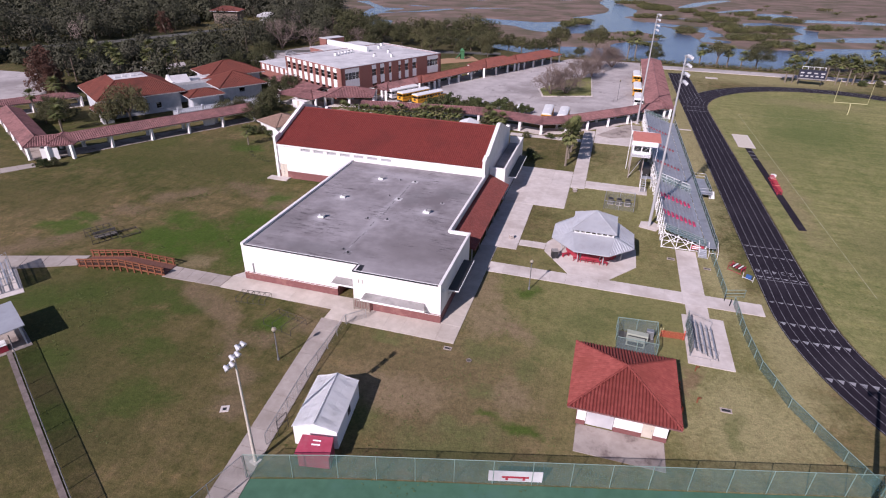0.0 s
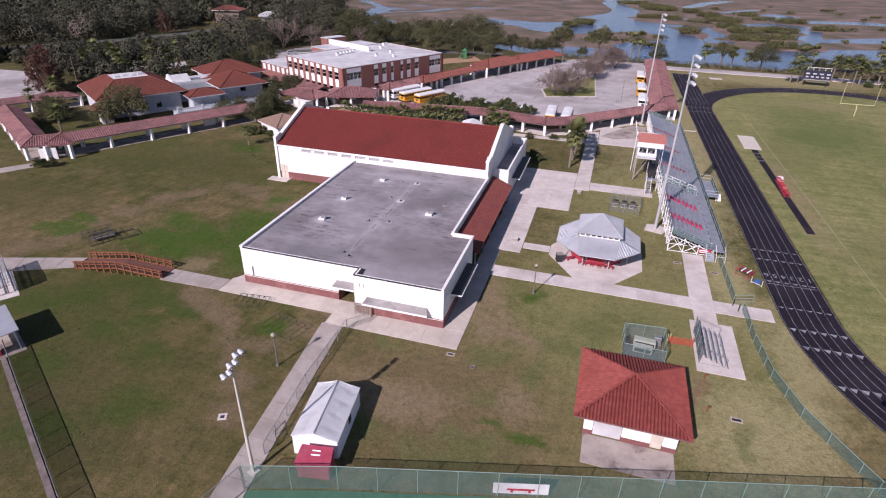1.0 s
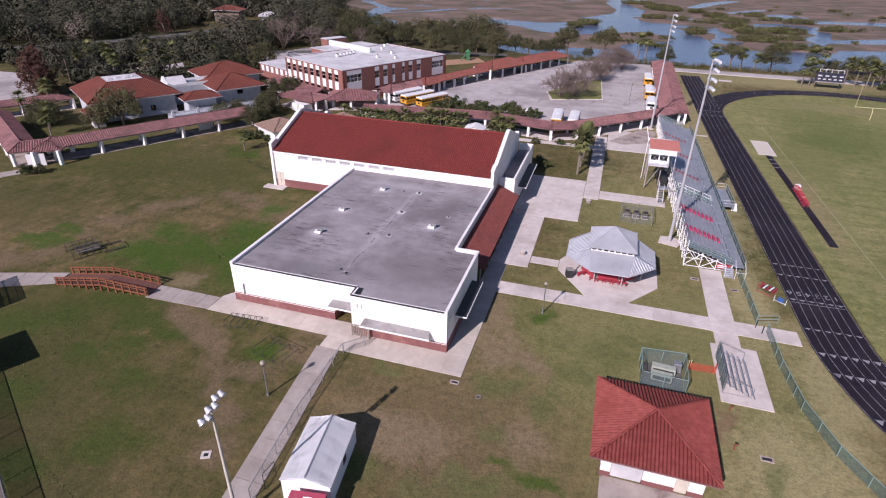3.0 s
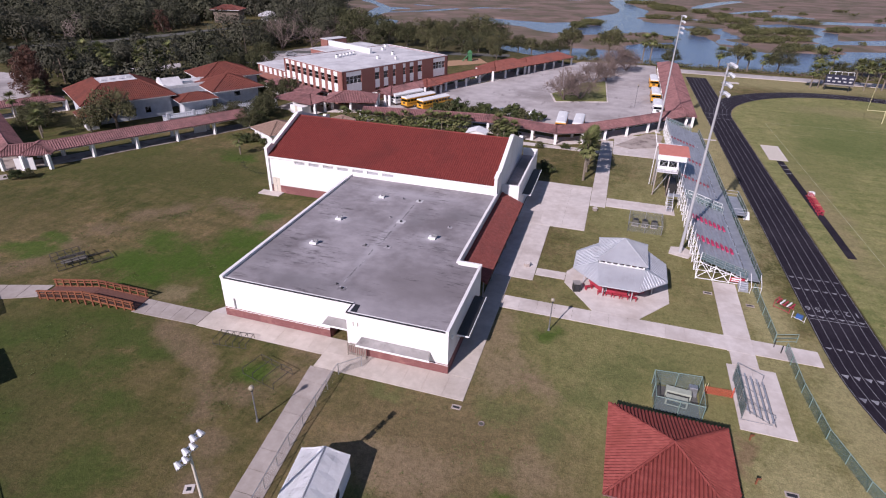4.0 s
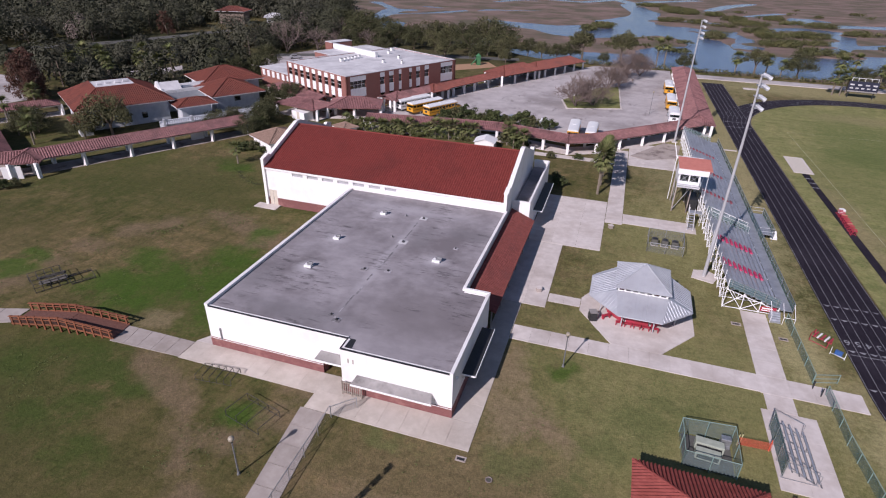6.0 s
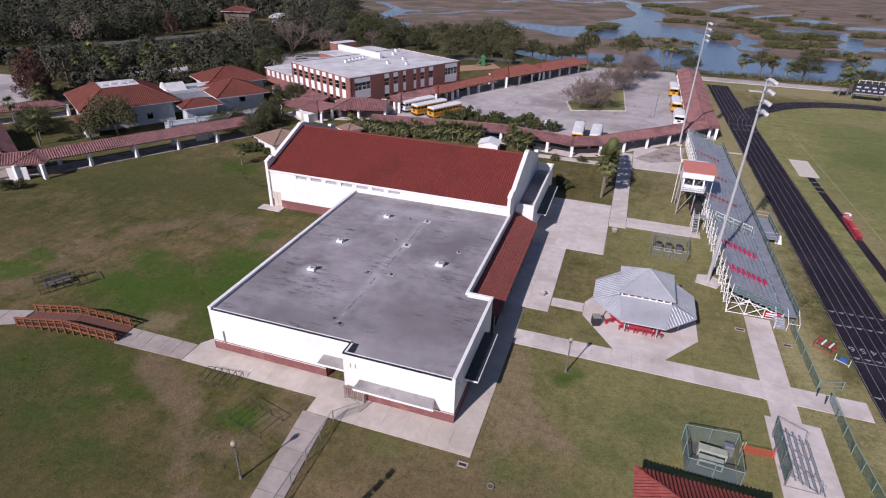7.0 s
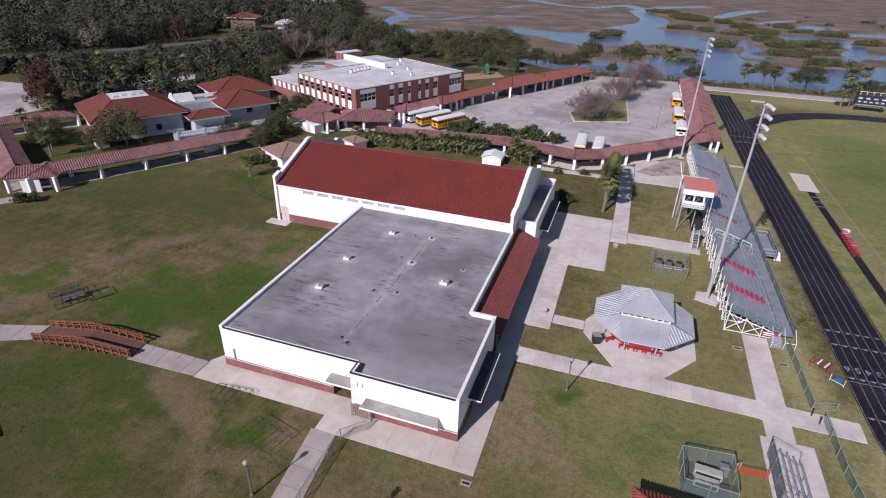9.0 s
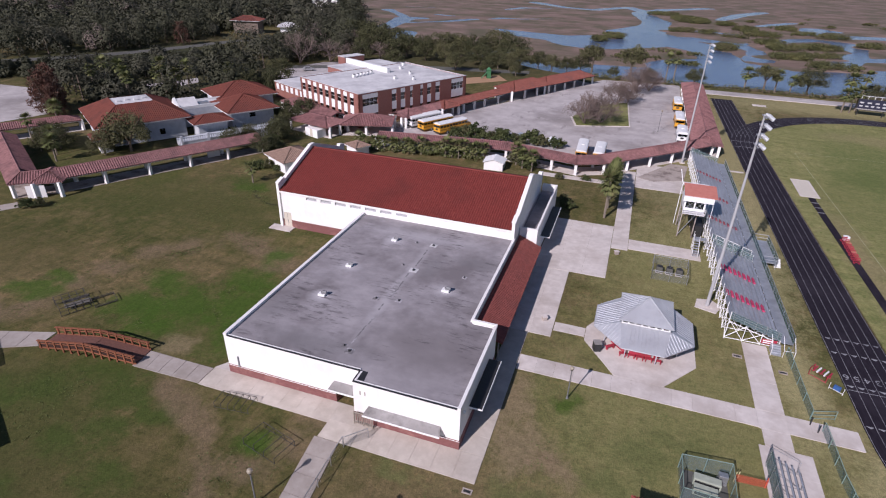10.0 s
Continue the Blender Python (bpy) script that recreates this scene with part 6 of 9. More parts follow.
# hurdle cart and blocks by the track
hc = thing("hurdle_cart", 35.4, 24.4, 0, -35, "red hurdle cart with white striped bars", "hurdle cart")
part("frame", bars([((-0.9, -0.6, 0.1), (0.9, -0.6, 0.1)), ((-0.9, 0.6, 0.1), (0.9, 0.6, 0.1)), ((-0.9, -0.6, 0), (-0.9, -0.6, 1.0)), ((-0.9, 0.6, 0), (-0.9, 0.6, 1.0)), ((0.9, -0.6, 0), (0.9, -0.6, 0.8)), ((0.9, 0.6, 0), (0.9, 0.6, 0.8)), ((-0.9, -0.6, 1.0), (-0.9, 0.6, 1.0))], 0.04, 5), RED, hc)
for k in range(5):
    part("hurdle_bar", boxes((-0.7 + 0.38 * k, -0.55 + 0.38 * k, -0.62, 0.62, 0.72, 0.86)), WHITE_PAINT if k % 2 else RED, hc)
bx = thing("starting_blocks", 36.6, 22.3, 0, -35, "blue starting block rack beside the track", "rack")
part("rack", boxes((-0.35, 0.35, -0.15, 0.15, 0.15, 0.7)), BLUE, bx)
part("rail", bars([((-0.7, -0.2, 0), (-0.7, -0.2, 0.9)), ((0.7, -0.2, 0), (0.7, -0.2, 0.9)), ((-0.7, -0.2, 0.2), (0.7, -0.2, 0.2))], 0.03, 5), WHITE_PAINT, bx)
for k in range(13):
    h = thing("hurdle", 47.42 + 0.02 * k + 0.06 * (k % 2), 56.6 + 0.7 * k, 0.03, 6 * (-1) ** k, "red hurdle with a striped board on the runway", "hurdle", "hurdles on the runway")
    for sx in (-0.34, 0.34):
        part("leg", bars([((sx, 0, 0), (sx, 0, 0.8)), ((sx, 0, 0.03), (sx, 0.6, 0.03))], 0.035, 5), RED, h)
    part("board", boxes((-0.40, 0.40, -0.03, 0.03, 0.70, 0.86)), RED if k % 5 < 4 else SALMON, h)
    part("weight", boxes((-0.34, 0.34, 0.48, 0.56, 0.02, 0.08)), RED, h)
hp_ = thing("hurdle_stack", 48.1, 65.6, 0.03, 10, "small white stack at the end of the hurdle row", "stack")
part("box", soft_box(-0.4, 0.4, -0.4, 0.4, 0, 0.8, 0.05), WHITE_PAINT, hp_)
goal = thing("goal_post", 78.7, 126.6, 0, 2, "yellow football goal post", "goal post")
bm = bmesh.new()
tube(bm, (0, 0, 0), (0, 0, 2.0), 0.12, n=10)
tube(bm, (0, 0, 2.0), (0.1, 0.8, 3.05), 0.1, n=8)
part("stem", bm, YELLOW_POST, goal)
part("crossbar", bars([((-4.0, 0.8, 3.05), (4.2, 0.8, 3.05))], 0.08, 8), YELLOW_POST, goal)
for x in (-4.0, 4.2):
    part("upright", bars([((x, 0.8, 3.05), (x, 0.8, 9.2))], 0.05, 8), YELLOW_POST, goal)
sb = thing("scoreboard", 79.0, 166.6, 0, -4, "black scoreboard with pale panels on posts", "scoreboard")
for x in (-3.3, 3.3):
    part("post", bars([((x, 0.3, 0), (x, 0.3, 6.0))], 0.15), DARK, sb)
part("board", soft_box(-4.0, 4.0, -0.15, 0.15, 1.7, 5.0, 0.04), DARK, sb)
NAVY = surface("dark navy panel", (0.014, 0.016, 0.035), (0.026, 0.028, 0.055), 2.0, 0.5, bump=0.0)
part("face", boxes((-3.9, 3.9, -0.185, -0.155, 1.8, 4.9)), NAVY, sb, "dark navy scoreboard face")
for z_, n_, w_ in ((3.75, 4, 0.55), (2.75, 5, 0.42)):
    for k in range(n_):
        xc = -3.0 + 6.0 * k / (n_ - 1)
        part("display", boxes((xc - w_, xc + w_, -0.21, -0.186, z_, z_ + 0.42)), GREY_ROOF, sb)
part("lower_panel", boxes((-3.9, 3.9, -0.22, -0.186, 1.85, 2.2)), HOOD, sb)
part("top_frame", bars([((-3.4, 0, 5.9), (3.4, 0, 5.9))] + [((x_, 0, 5.0), (x_, 0, 5.9)) for x_ in (-3.4, -1.7, 0, 1.7, 3.4)], 0.07, 5), WHITE_PAINT, sb)

# ---- tent, container, bridge and left side ----
tent = thing("frame_tent", -5.5, -17.4, 0, 8, "white frame tent with pitched vinyl roof", "tent")
tw, tl, tz, tr = 1.97, 3.2, 2.15, 2.72
bm = bmesh.new()
wall_run(bm, (-tw, -tl), (tw, -tl), 0, tz, 0.04)
wall_run(bm, (tw, -tl), (tw, tl), 0, tz, 0.04)
wall_run(bm, (tw, tl), (-tw, tl), 0, tz, 0.04)
wall_run(bm, (-tw, tl), (-tw, -tl), 0, tz, 0.04)
bm.verts.ensure_lookup_table()
part("wall", bm, TENT, tent)
for s in (-1, 1):
    part("gable", solid([(-tw, s * tl, tz), (tw, s * tl, tz), (0, s * tl, tr), (-tw, s * (tl - 0.04), tz), (tw, s * (tl - 0.04), tz), (0, s * (tl - 0.04), tr)], [(0, 1, 2), (5, 4, 3), (0, 3, 4, 1), (1, 4, 5, 2), (2, 5, 3, 0)]), TENT, tent)
    v = []
    N = 12
    for k in range(N + 1):
        y = -tl - 0.1 + (2 * tl + 0.2) * k / N
        sag = 0.03 * math.sin(k * 2.1)
        v += [(s * (tw + 0.1), y, tz - 0.02), (s * tw * 0.5, y, (tz + tr) / 2 - 0.03 + sag), (0, y, tr + 0.03)]
    f = []
    for k in range(N):
        for c_ in range(2):
            a = 3 * k + c_
            f.append((a, a + 1, a + 4, a + 3))
    bm = solid(v, f)
    bmesh.ops.solidify(bm, geom=bm.faces[:], thickness=0.03)
    part("roof_sheet", bm, TENT, tent)
part("ridge_pole", bars([((0, -tl, tr + 0.05), (0, tl, tr + 0.05))], 0.06), surface("grey vinyl seam", (0.36, 0.37, 0.40), (0.42, 0.43, 0.46), 3, 0.6, bump=0), tent)
part("window", boxes((tw, tw + 0.02, -0.2, 0.5, 0.9, 1.7)), DARK, tent, "dark side flap")
cont = thing("red_canopy", -4.3, -21.95, 0, 10, "red vending shelter in front of the tent", "shelter")
part("body", soft_box(-1.35, 1.35, -0.75, 0.75, 0, 1.7, 0.05), CRIMSON, cont)
part("roof_sheet", solid([(-1.5, -0.9, 1.7), (1.5, -0.9, 1.7), (1.35, 0.85, 2.05), (-1.35, 0.85, 2.05), (-1.5, -0.9, 1.6), (1.5, -0.9, 1.6), (1.35, 0.85, 1.6), (-1.35, 0.85, 1.6)],
                         [(0, 1, 2, 3), (0, 4, 5, 1), (1, 5, 6, 2), (2, 6, 7, 3), (3, 7, 4, 0)]), CRIMSON, cont)
for yb_, zb_, wb_ in ((-0.05, 1.90, 0.32), (0.32, 1.975, 0.30)):
    part("print_bar", solid([(-wb_, yb_, zb_), (wb_ + 0.1, yb_, zb_), (wb_ + 0.1, yb_ + 0.13, zb_ + 0.026), (-wb_, yb_ + 0.13, zb_ + 0.026)], [(0, 1, 2, 3)]), TENT, cont)

bridge = thing("timber_bridge", -43.85, -0.72, 0, 7.3, "red stained timber footbridge with railings", "footbridge")
BL, BN = 12.6, 27


def deck_z(s):
    return 0.12 + 0.72 * max(0.0, 1 - abs(s) / 6.6)


# Dark sheet stands in for the shade in the near rail's gaps.
GAP_SHADE = sheer("dark gap shade sheet", (0.042, 0.017, 0.011), 0.85)
plank_me = bpy.data.meshes.new("plank")
bm = boxes((-0.235, 0.235, -1.25, 1.25, -0.05, 0.0))
bm.to_mesh(plank_me)
bm.free()
plank_me.materials.append(surface("dull brown deck board", (0.105, 0.045, 0.034), (0.165, 0.075, 0.056), 4.0, 0.8, bump=0.2))
for k in range(BN):
    s = -BL / 2 + BL * (k + 0.5) / BN
    p = new("plank", plank_me)
    p.parent = bridge
    slope = math.atan2(deck_z(s + 0.2) - deck_z(s - 0.2), 0.4)
    p.matrix_basis = Matrix.Translation((s, 0, deck_z(s))) @ Matrix.Rotation(-slope, 4, "Y")
for side in (-1, 1):
    yb = side * 1.3
    for k in range(13):
        s = -BL / 2 + 0.3 + (BL - 0.6) * k / 12
        part("post", boxes((s - 0.085, s + 0.085, yb - 0.085, yb + 0.085, 0, deck_z(s) + 1.05)), WOOD, bridge)
    cuts = [-BL / 2, 0.0, BL / 2]
    for a, b in zip(cuts, cuts[1:]):
        if side < 0:
            part("slat_panel", solid([(a, yb - 0.01, deck_z(a) + 0.02), (b, yb - 0.01, deck_z(b) + 0.02), (b, yb - 0.01, deck_z(b) + 0.9), (a, yb - 0.01, deck_z(a) + 0.9)], [(0, 1, 2, 3)]), GAP_SHADE, bridge, "dark sheet for the shade between the posts")
        for h, hh, in_ in ((1.0, 0.08, 0.12), (0.66, 0.13, 0.03), (0.1, 0.22, 0.03)):
            za, zb = deck_z(a) + h, deck_z(b) + h
            ya = yb2 = yb
            part("rail", solid([(a, ya - in_, za), (b, yb2 - in_, zb), (b, yb2 + in_, zb), (a, ya + in_, za), (a, ya - in_, za - hh), (b, yb2 - in_, zb - hh), (b, yb2 + in_, zb - hh), (a, ya + in_, za - hh)],
                               [(0, 1, 2, 3), (7, 6, 5, 4), (0, 4, 5, 1), (1, 5, 6, 2), (2, 6, 7, 3), (3, 7, 4, 0)]), WOOD, bridge)
shed = thing("dugout_shed", -44.4, -17.7, 0, -28, "small shed with grey metal roof and red stores", "shed")
for x in (-2.6, 2.4):
    for y in (-1.6, 1.6):
        part("post", bars([((x, y, 0), (x, y, 2.5))], 0.07), GALV, shed)
part("roof", solid([(-3.4, -2.0, 2.35), (2.9, -2.0, 2.35), (2.9, 2.0, 2.6), (-3.4, 2.0, 2.6), (-3.4, -2.0, 2.27), (2.9, -2.0, 2.27), (2.9, 2.0, 2.52), (-3.4, 2.0, 2.52)], [(0, 1, 2, 3), (7, 6, 5, 4), (0, 4, 5, 1), (1, 5, 6, 2), (2, 6, 7, 3), (3, 7, 4, 0)]), METAL_ROOF, shed)
part("back_wall", boxes((-2.7, 2.5, 1.55, 1.65, 0, 2.5)), PALE_WALL, shed)
part("floor", boxes((-3.2, 3.0, -2.4, 2.0, 0, 0.06)), CONCRETE_OLD, shed)
cb_ = thing("storage_crate", -42.9, -19.0, 0.06, -28, "red storage crate under the shed roof", "crate")
part("box", soft_box(-0.6, 0.6, -0.4, 0.4, 0, 0.75, 0.03), RED, cb_)
part("lid", soft_box(-0.63, 0.63, -0.43, 0.43, 0.75, 0.82, 0.02), WHITE_PAINT, cb_)
curb = part("field_kerb", prism([(-44.35, -18.0), (-11.05, -37.6), (-10.8, -37.2), (-44.1, -17.6)], 0, 0.08), surface("mauve weathered kerb", (0.125, 0.10, 0.094), (0.215, 0.175, 0.165), 1.6, 0.9, bump=0.3, c=(0.09, 0.085, 0.06), c_scale=0.6), label="weathered concrete kerb strip in the grass", kind="structure")
tagged(curb, category="kerb")
fence([(-42.6, -18.2), (-12.6, -35.9)], 1.5, 2.6, sheer("dense dark netting", (0.085, 0.095, 0.085), 0.40), "wire fence with dark netting on the kerb", PIPE)
# batting cages and steel frames on the lawn
FRAME_PIPE = surface("weathered dark pipe", (0.045, 0.042, 0.038), (0.085, 0.080, 0.072), 5.0, 0.8, bump=0.05, spec=0.2)


def pipe_frame(x, y, rz, w, d, h, label, n=3):
    f = thing("pipe_frame", x, y, 0, rz, label, "frame", "pipe frames on the lawn")
    m = FRAME_PIPE
    for k in range(n + 1):
        xx = -w / 2 + w * k / n
        part("hoop", bars([((xx, -d / 2, 0), (xx, -d / 2, h)), ((xx, d / 2, 0), (xx, d / 2, h)), ((xx, -d / 2, h), (xx, d / 2, h))], 0.035, 5), m, f)
    for s in (-1, 1):
        for z in (0.12, h * 0.55, h):
            part("rail", bars([((-w / 2, s * d / 2, z), (w / 2, s * d / 2, z))], 0.035, 5), m, f)
    return f


pipe_frame(-53.7, 4.9, 62, 3.4, 3.4, 1.2, "dark pipe frame cage standing on the lawn", n=4)
pipe_frame(-51.0, 7.2, 60, 2.6, 2.2, 0.35, "low grey pipe frame on the lawn", n=1)
OLD_PLANK = surface("dark weathered plank", (0.085, 0.078, 0.07), (0.15, 0.138, 0.125), 4.0, 0.9, bump=0.2)
nb = thing("bench", -53.2, 5.2, 0, 58, "grey timber bench inside the pipe cage", "bench")
part("seat", boxes((-1.5, 1.5, -0.55, -0.1, 0.42, 0.47), (-1.5, 1.5, 0.05, 0.5, 0.42, 0.47)), OLD_PLANK, nb)
part("back", boxes((-1.5, 1.5, 0.62, 0.67, 0.55, 0.95)), OLD_PLANK, nb)
part("back_post", boxes((-1.3, -1.24, 0.5, 0.67, 0, 0.9)), OLD_PLANK, nb)
part("back_post", boxes((1.24, 1.3, 0.5, 0.67, 0, 0.9)), OLD_PLANK, nb)
part("leg", boxes((-0.8, -0.7, -0.18, 0.18, 0, 0.42)), OLD_PLANK, nb)
part("leg", boxes((0.7, 0.8, -0.18, 0.18, 0, 0.42)), OLD_PLANK, nb)
def bike_rack(x, y, rz, n, w, d, h, label):
    f = thing("bike_rack", x, y, 0, rz, label, "bike rack", "bike racks")
    for k in range(n):
        xx = -w / 2 + w * k / (n - 1)
        part("hoop", bars([((xx, -d / 2, 0), (xx, -d / 2, h)), ((xx, -d / 2, h), (xx, d / 2, h)), ((xx, d / 2, h), (xx, d / 2, 0))], 0.032, 5), FRAME_PIPE, f)
    for s in (-1, 1):
        part("ground_rail", bars([((-w / 2, s * d / 2, 0.03), (w / 2, s * d / 2, 0.03))], 0.025, 5), FRAME_PIPE, f)
    part("top_rail", bars([((-w / 2, d / 2, h), (w / 2, d / 2, h))], 0.03, 5), FRAME_PIPE, f)


bike_rack(-17.0, -5.7, -14, 4, 4.2, 2.5, 0.7, "low steel hoop rack on the worn lawn")
bike_rack(-23.3, -2.35, 6, 6, 3.8, 1.8, 0.6, "low steel hoop rack beside the apron")
fence([(16.9, 40.0), (21.8, 40.0), (22.0, 45.0), (17.1, 45.0), (16.9, 40.0)], 1.5, 2.5, NETTING, "wire cage with cooling units on the lawn", GALV, name="cage", category="cage")
for x in (18.0, 19.4, 20.8):
    u = thing("cooling_unit", x, 42.6, 0, 0, "grey cooling unit inside the wire cage", "cooling unit", "cooling units")
    part("case", soft_box(-0.45, 0.45, -0.45, 0.45, 0.05, 0.95, 0.05), STREET_GREY, u)
    bm = bmesh.new()
    tube(bm, (0, 0, 1.0), (0, 0, 1.04), 0.4, n=14)
    part("fan_grille", bm, DARK, u)
    part("foot", boxes((-0.5, 0.5, -0.5, 0.5, 0, 0.05)), CONCRETE, u)


def valve_ring(x, y, r, label):
    v = thing("valve_cover", x, y, 0, 0, label, "valve cover")
    bm = bmesh.new()
    for k in range(14):
        a0, a1 = 2 * math.pi * k / 14, 2 * math.pi * (k + 1) / 14
        tube(bm, (r * math.cos(a0), r * math.sin(a0), 0.05), (r * math.cos(a1), r * math.sin(a1), 0.05), 0.05, n=6)
    part("collar", bm, CONCRETE_OLD, v)
    bm = bmesh.new()
    tube(bm, (0, 0, 0), (0, 0, 0.04), r * 0.9, n=14)
    part("lid", bm, STREET_GREY, v)


valve_ring(4.83, -5.37, 0.26, "round concrete valve cover set in the lawn")


def drain_cover(x, y, rz, w, d, rim, label):
    g = thing("drain_grate", x, y, 0, rz, label, "drain grate", "drain grates")
    part("rim", boxes((-w / 2, w / 2, -d / 2, -d / 2 + rim, 0, 0.05), (-w / 2, w / 2, d / 2 - rim, d / 2, 0, 0.05), (-w / 2, -w / 2 + rim, -d / 2 + rim, d / 2 - rim, 0, 0.05), (w / 2 - rim, w / 2, -d / 2 + rim, d / 2 - rim, 0, 0.05)), CONCRETE_OLD if rim < 0.2 else CONCRETE, g)
    part("grate", boxes((-w / 2 + rim, w / 2 - rim, -d / 2 + rim, d / 2 - rim, 0, 0.025)), DARK, g)


for x, y, rz, w, d, rim in ((-15.4, -19.2, 25, 0.8, 0.8, 0.21), (26.9, 25.0, 0, 1.05, 0.6, 0.12), (31.6, 23.6, 0, 0.95, 0.55, 0.12), (30.2, -4.9, 0, 1.05, 0.6, 0.12), (2.1, -4.1, 0, 0.9, 0.55, 0.12)):
    drain_cover(x, y, rz, w, d, rim, "dark iron drain grate set in the lawn")
for x, y in ((4.0, 24.0), (11.6, 45.9)):
    b = thing("planter", x, y, PZ if x < 5 else 0, 30, "small weathered concrete planter", "planter")
    part("pot", soft_box(-0.3, 0.3, -0.3, 0.3, 0, 0.5, 0.06), CONCRETE_OLD, b)
    part("rim", boxes((-0.34, 0.34, -0.34, 0.34, 0.5, 0.56)), CONCRETE, b)

# ---- covered walks with tiled roofs ----


def covered_walk(points, half, eave, ridge, label, tile=TILE_OLD, step=5.5, post=0.28, hips=(True, True), floor=True, floor_mat=CONCRETE):
    """A tiled roof on two rows of white piers along a bent line."""
    x0, y0 = points[0]
    P = [Vector((x - x0, y - y0)) for x, y in points]
    w = thing("covered_walk", x0, y0, 0, 0, label, "covered walk")
    dirs = [(b - a).normalized() for a, b in zip(P, P[1:])]
    L, R = [], []
    for i, p in enumerate(P):
        if i == 0:
            d0 = d1 = dirs[0]
        elif i == len(P) - 1:
            d0 = d1 = dirs[-1]
        else:
            d0, d1 = dirs[i - 1], dirs[i]
        n = (Vector((-d0.y, d0.x)) + Vector((-d1.y, d1.x))).normalized()
        k = half / max(0.4, n.dot(Vector((-d1.y, d1.x))))
        L.append(p + n * k)
        R.append(p - n * k)
    C = [p.copy() for p in P]
    faces = []
    if hips[0]:
        C[0] = P[0] + dirs[0] * half
        faces.append(((*L[0], eave), (*R[0], eave), (*C[0], ridge), (*C[0], ridge)))
    if hips[1]:
        C[-1] = P[-1] - dirs[-1] * half
        faces.append(((*R[-1], eave), (*L[-1], eave), (*C[-1], ridge), (*C[-1], ridge)))
    for i in range(len(P) - 1):
        faces.append(((*R[i], eave), (*R[i + 1], eave), (*C[i + 1], ridge), (*C[i], ridge)))
        faces.append(((*L[i + 1], eave), (*L[i], eave), (*C[i], ridge), (*C[i + 1], ridge)))
    tiles("tile_roof", faces, tile, w, roll=0.42, course=0.6, amp=0.125)
    part("deck", plate([tuple((p[0], p[1], p[2] - 0.03) for p in f) for f in faces], 0.08), tile, w)
    cap_parts("ridge_cap", [((*a, ridge + 0.05), (*b, ridge + 0.05)) for a, b in zip(C, C[1:])], 0.12, tile, w)
    for i in range(len(P) - 1):
        for side in (L, R):
            a, b = side[i].lerp(P[i], 0.22), side[i + 1].lerp(P[i + 1], 0.22)
            seg = (b - a).length
            n = max(1, round(seg / step))
            for k in range(n + 1):
                if k == n and i < len(P) - 2:
                    continue
                q = a.lerp(b, k / n)
                part("pier", boxes((q.x - post, q.x + post, q.y - post, q.y + post, 0, eave)), WALL, w)
            part("beam", solid_beam(a, b, eave - 0.35, eave - 0.02, 0.14), WALL, w)
    if floor:
        for i in range(len(P) - 1):
            part("floor", prism(ccw([L[i].lerp(P[i], 0.12), L[i + 1].lerp(P[i + 1], 0.12), R[i + 1].lerp(P[i + 1], 0.12), R[i].lerp(P[i], 0.12)]), 0, 0.09), floor_mat, w)
    return w


def ccw(q):
    q = [(p.x, p.y) for p in q]
    area = sum(q[k][0] * q[(k + 1) % len(q)][1] - q[(k + 1) % len(q)][0] * q[k][1] for k in range(len(q)))
    return q if area > 0 else q[::-1]


def solid_beam(a, b, z0, z1, t):
    d = (b - a).normalized()
    n = Vector((-d.y, d.x)) * t
    return prism(ccw([a - n, b - n, b + n, a + n]), z0, z1)


# This floor's darker concrete adds painted shade under the roof.
covered_walk([(-120.4, 45.2), (-93.2, 29.2), (-89.6, 32.6), (-69.4, 66.8)], 2.6, 2.75, 4.0, "covered walk with faded mauve tiles beside the lawn", step=8.5, floor_mat=CONCRETE_OLD, hips=(False, False))
covered_walk([(-91.6, 35.4), (-87.6, 29.2)], 2.7, 2.79, 4.15, "small hip roofed bay of the covered walk", step=6.0, floor=False)
covered_walk([(-130.5, 45.5), (-119.0, 63.5)], 2.4, 2.6, 3.6, "short covered walk with faded mauve tiles among trees", hips=(False, True))
for a, b in (((-90.6, 27.4), (-88.2, 29.2)), ((-76.2, 57.6), (-74.8, 59.9))):
    part("screen_wall", solid_beam(Vector(a), Vector(b), 0, 2.3, 0.12), WALL, label="white screen wall of the covered walk", kind="structure")
covered_walk([(-45.5, 80.4), (-30, 82.8), (-15, 84.6), (0.6, 81.3), (5.2, 83.6), (19, 97.4), (28.2, 107.2)], 2.7, 2.6, 3.6, "long bent covered walk with faded mauve tiles", step=6.0, hips=(False, False))
covered_walk([(28.2, 104.5), (28.2, 179.5)], 3.6, 2.6, 3.9, "wide covered walk with faded mauve tiles along the bus lot", step=7.5)
covered_walk([(-48.6, 97.5), (-40.4, 115.5)], 2.9, 2.7, 3.8, "covered walk with faded mauve tiles against the brick school", TILE_OLD, step=5.5, hips=(False, False))
covered_walk([(-40.4, 115.5), (-34.5, 128.5), (-29.0, 140.3)], 2.9, 2.7, 3.8, "covered walk with red brown tiles by the brick school", TILE_MIX, step=5.5, hips=(False, True))
covered_walk([(-29.5, 139.5), (-20.6, 156.0)], 4.6, 3.1, 5.2, "raised shelter with red tiles in the covered walk", TILE_MIX, step=6.5)
covered_walk([(-21.5, 154.0), (-8.3, 178.5)], 4.3, 2.9, 4.7, "far covered walk with red tiles by the playground", TILE_MIX, step=6.0)
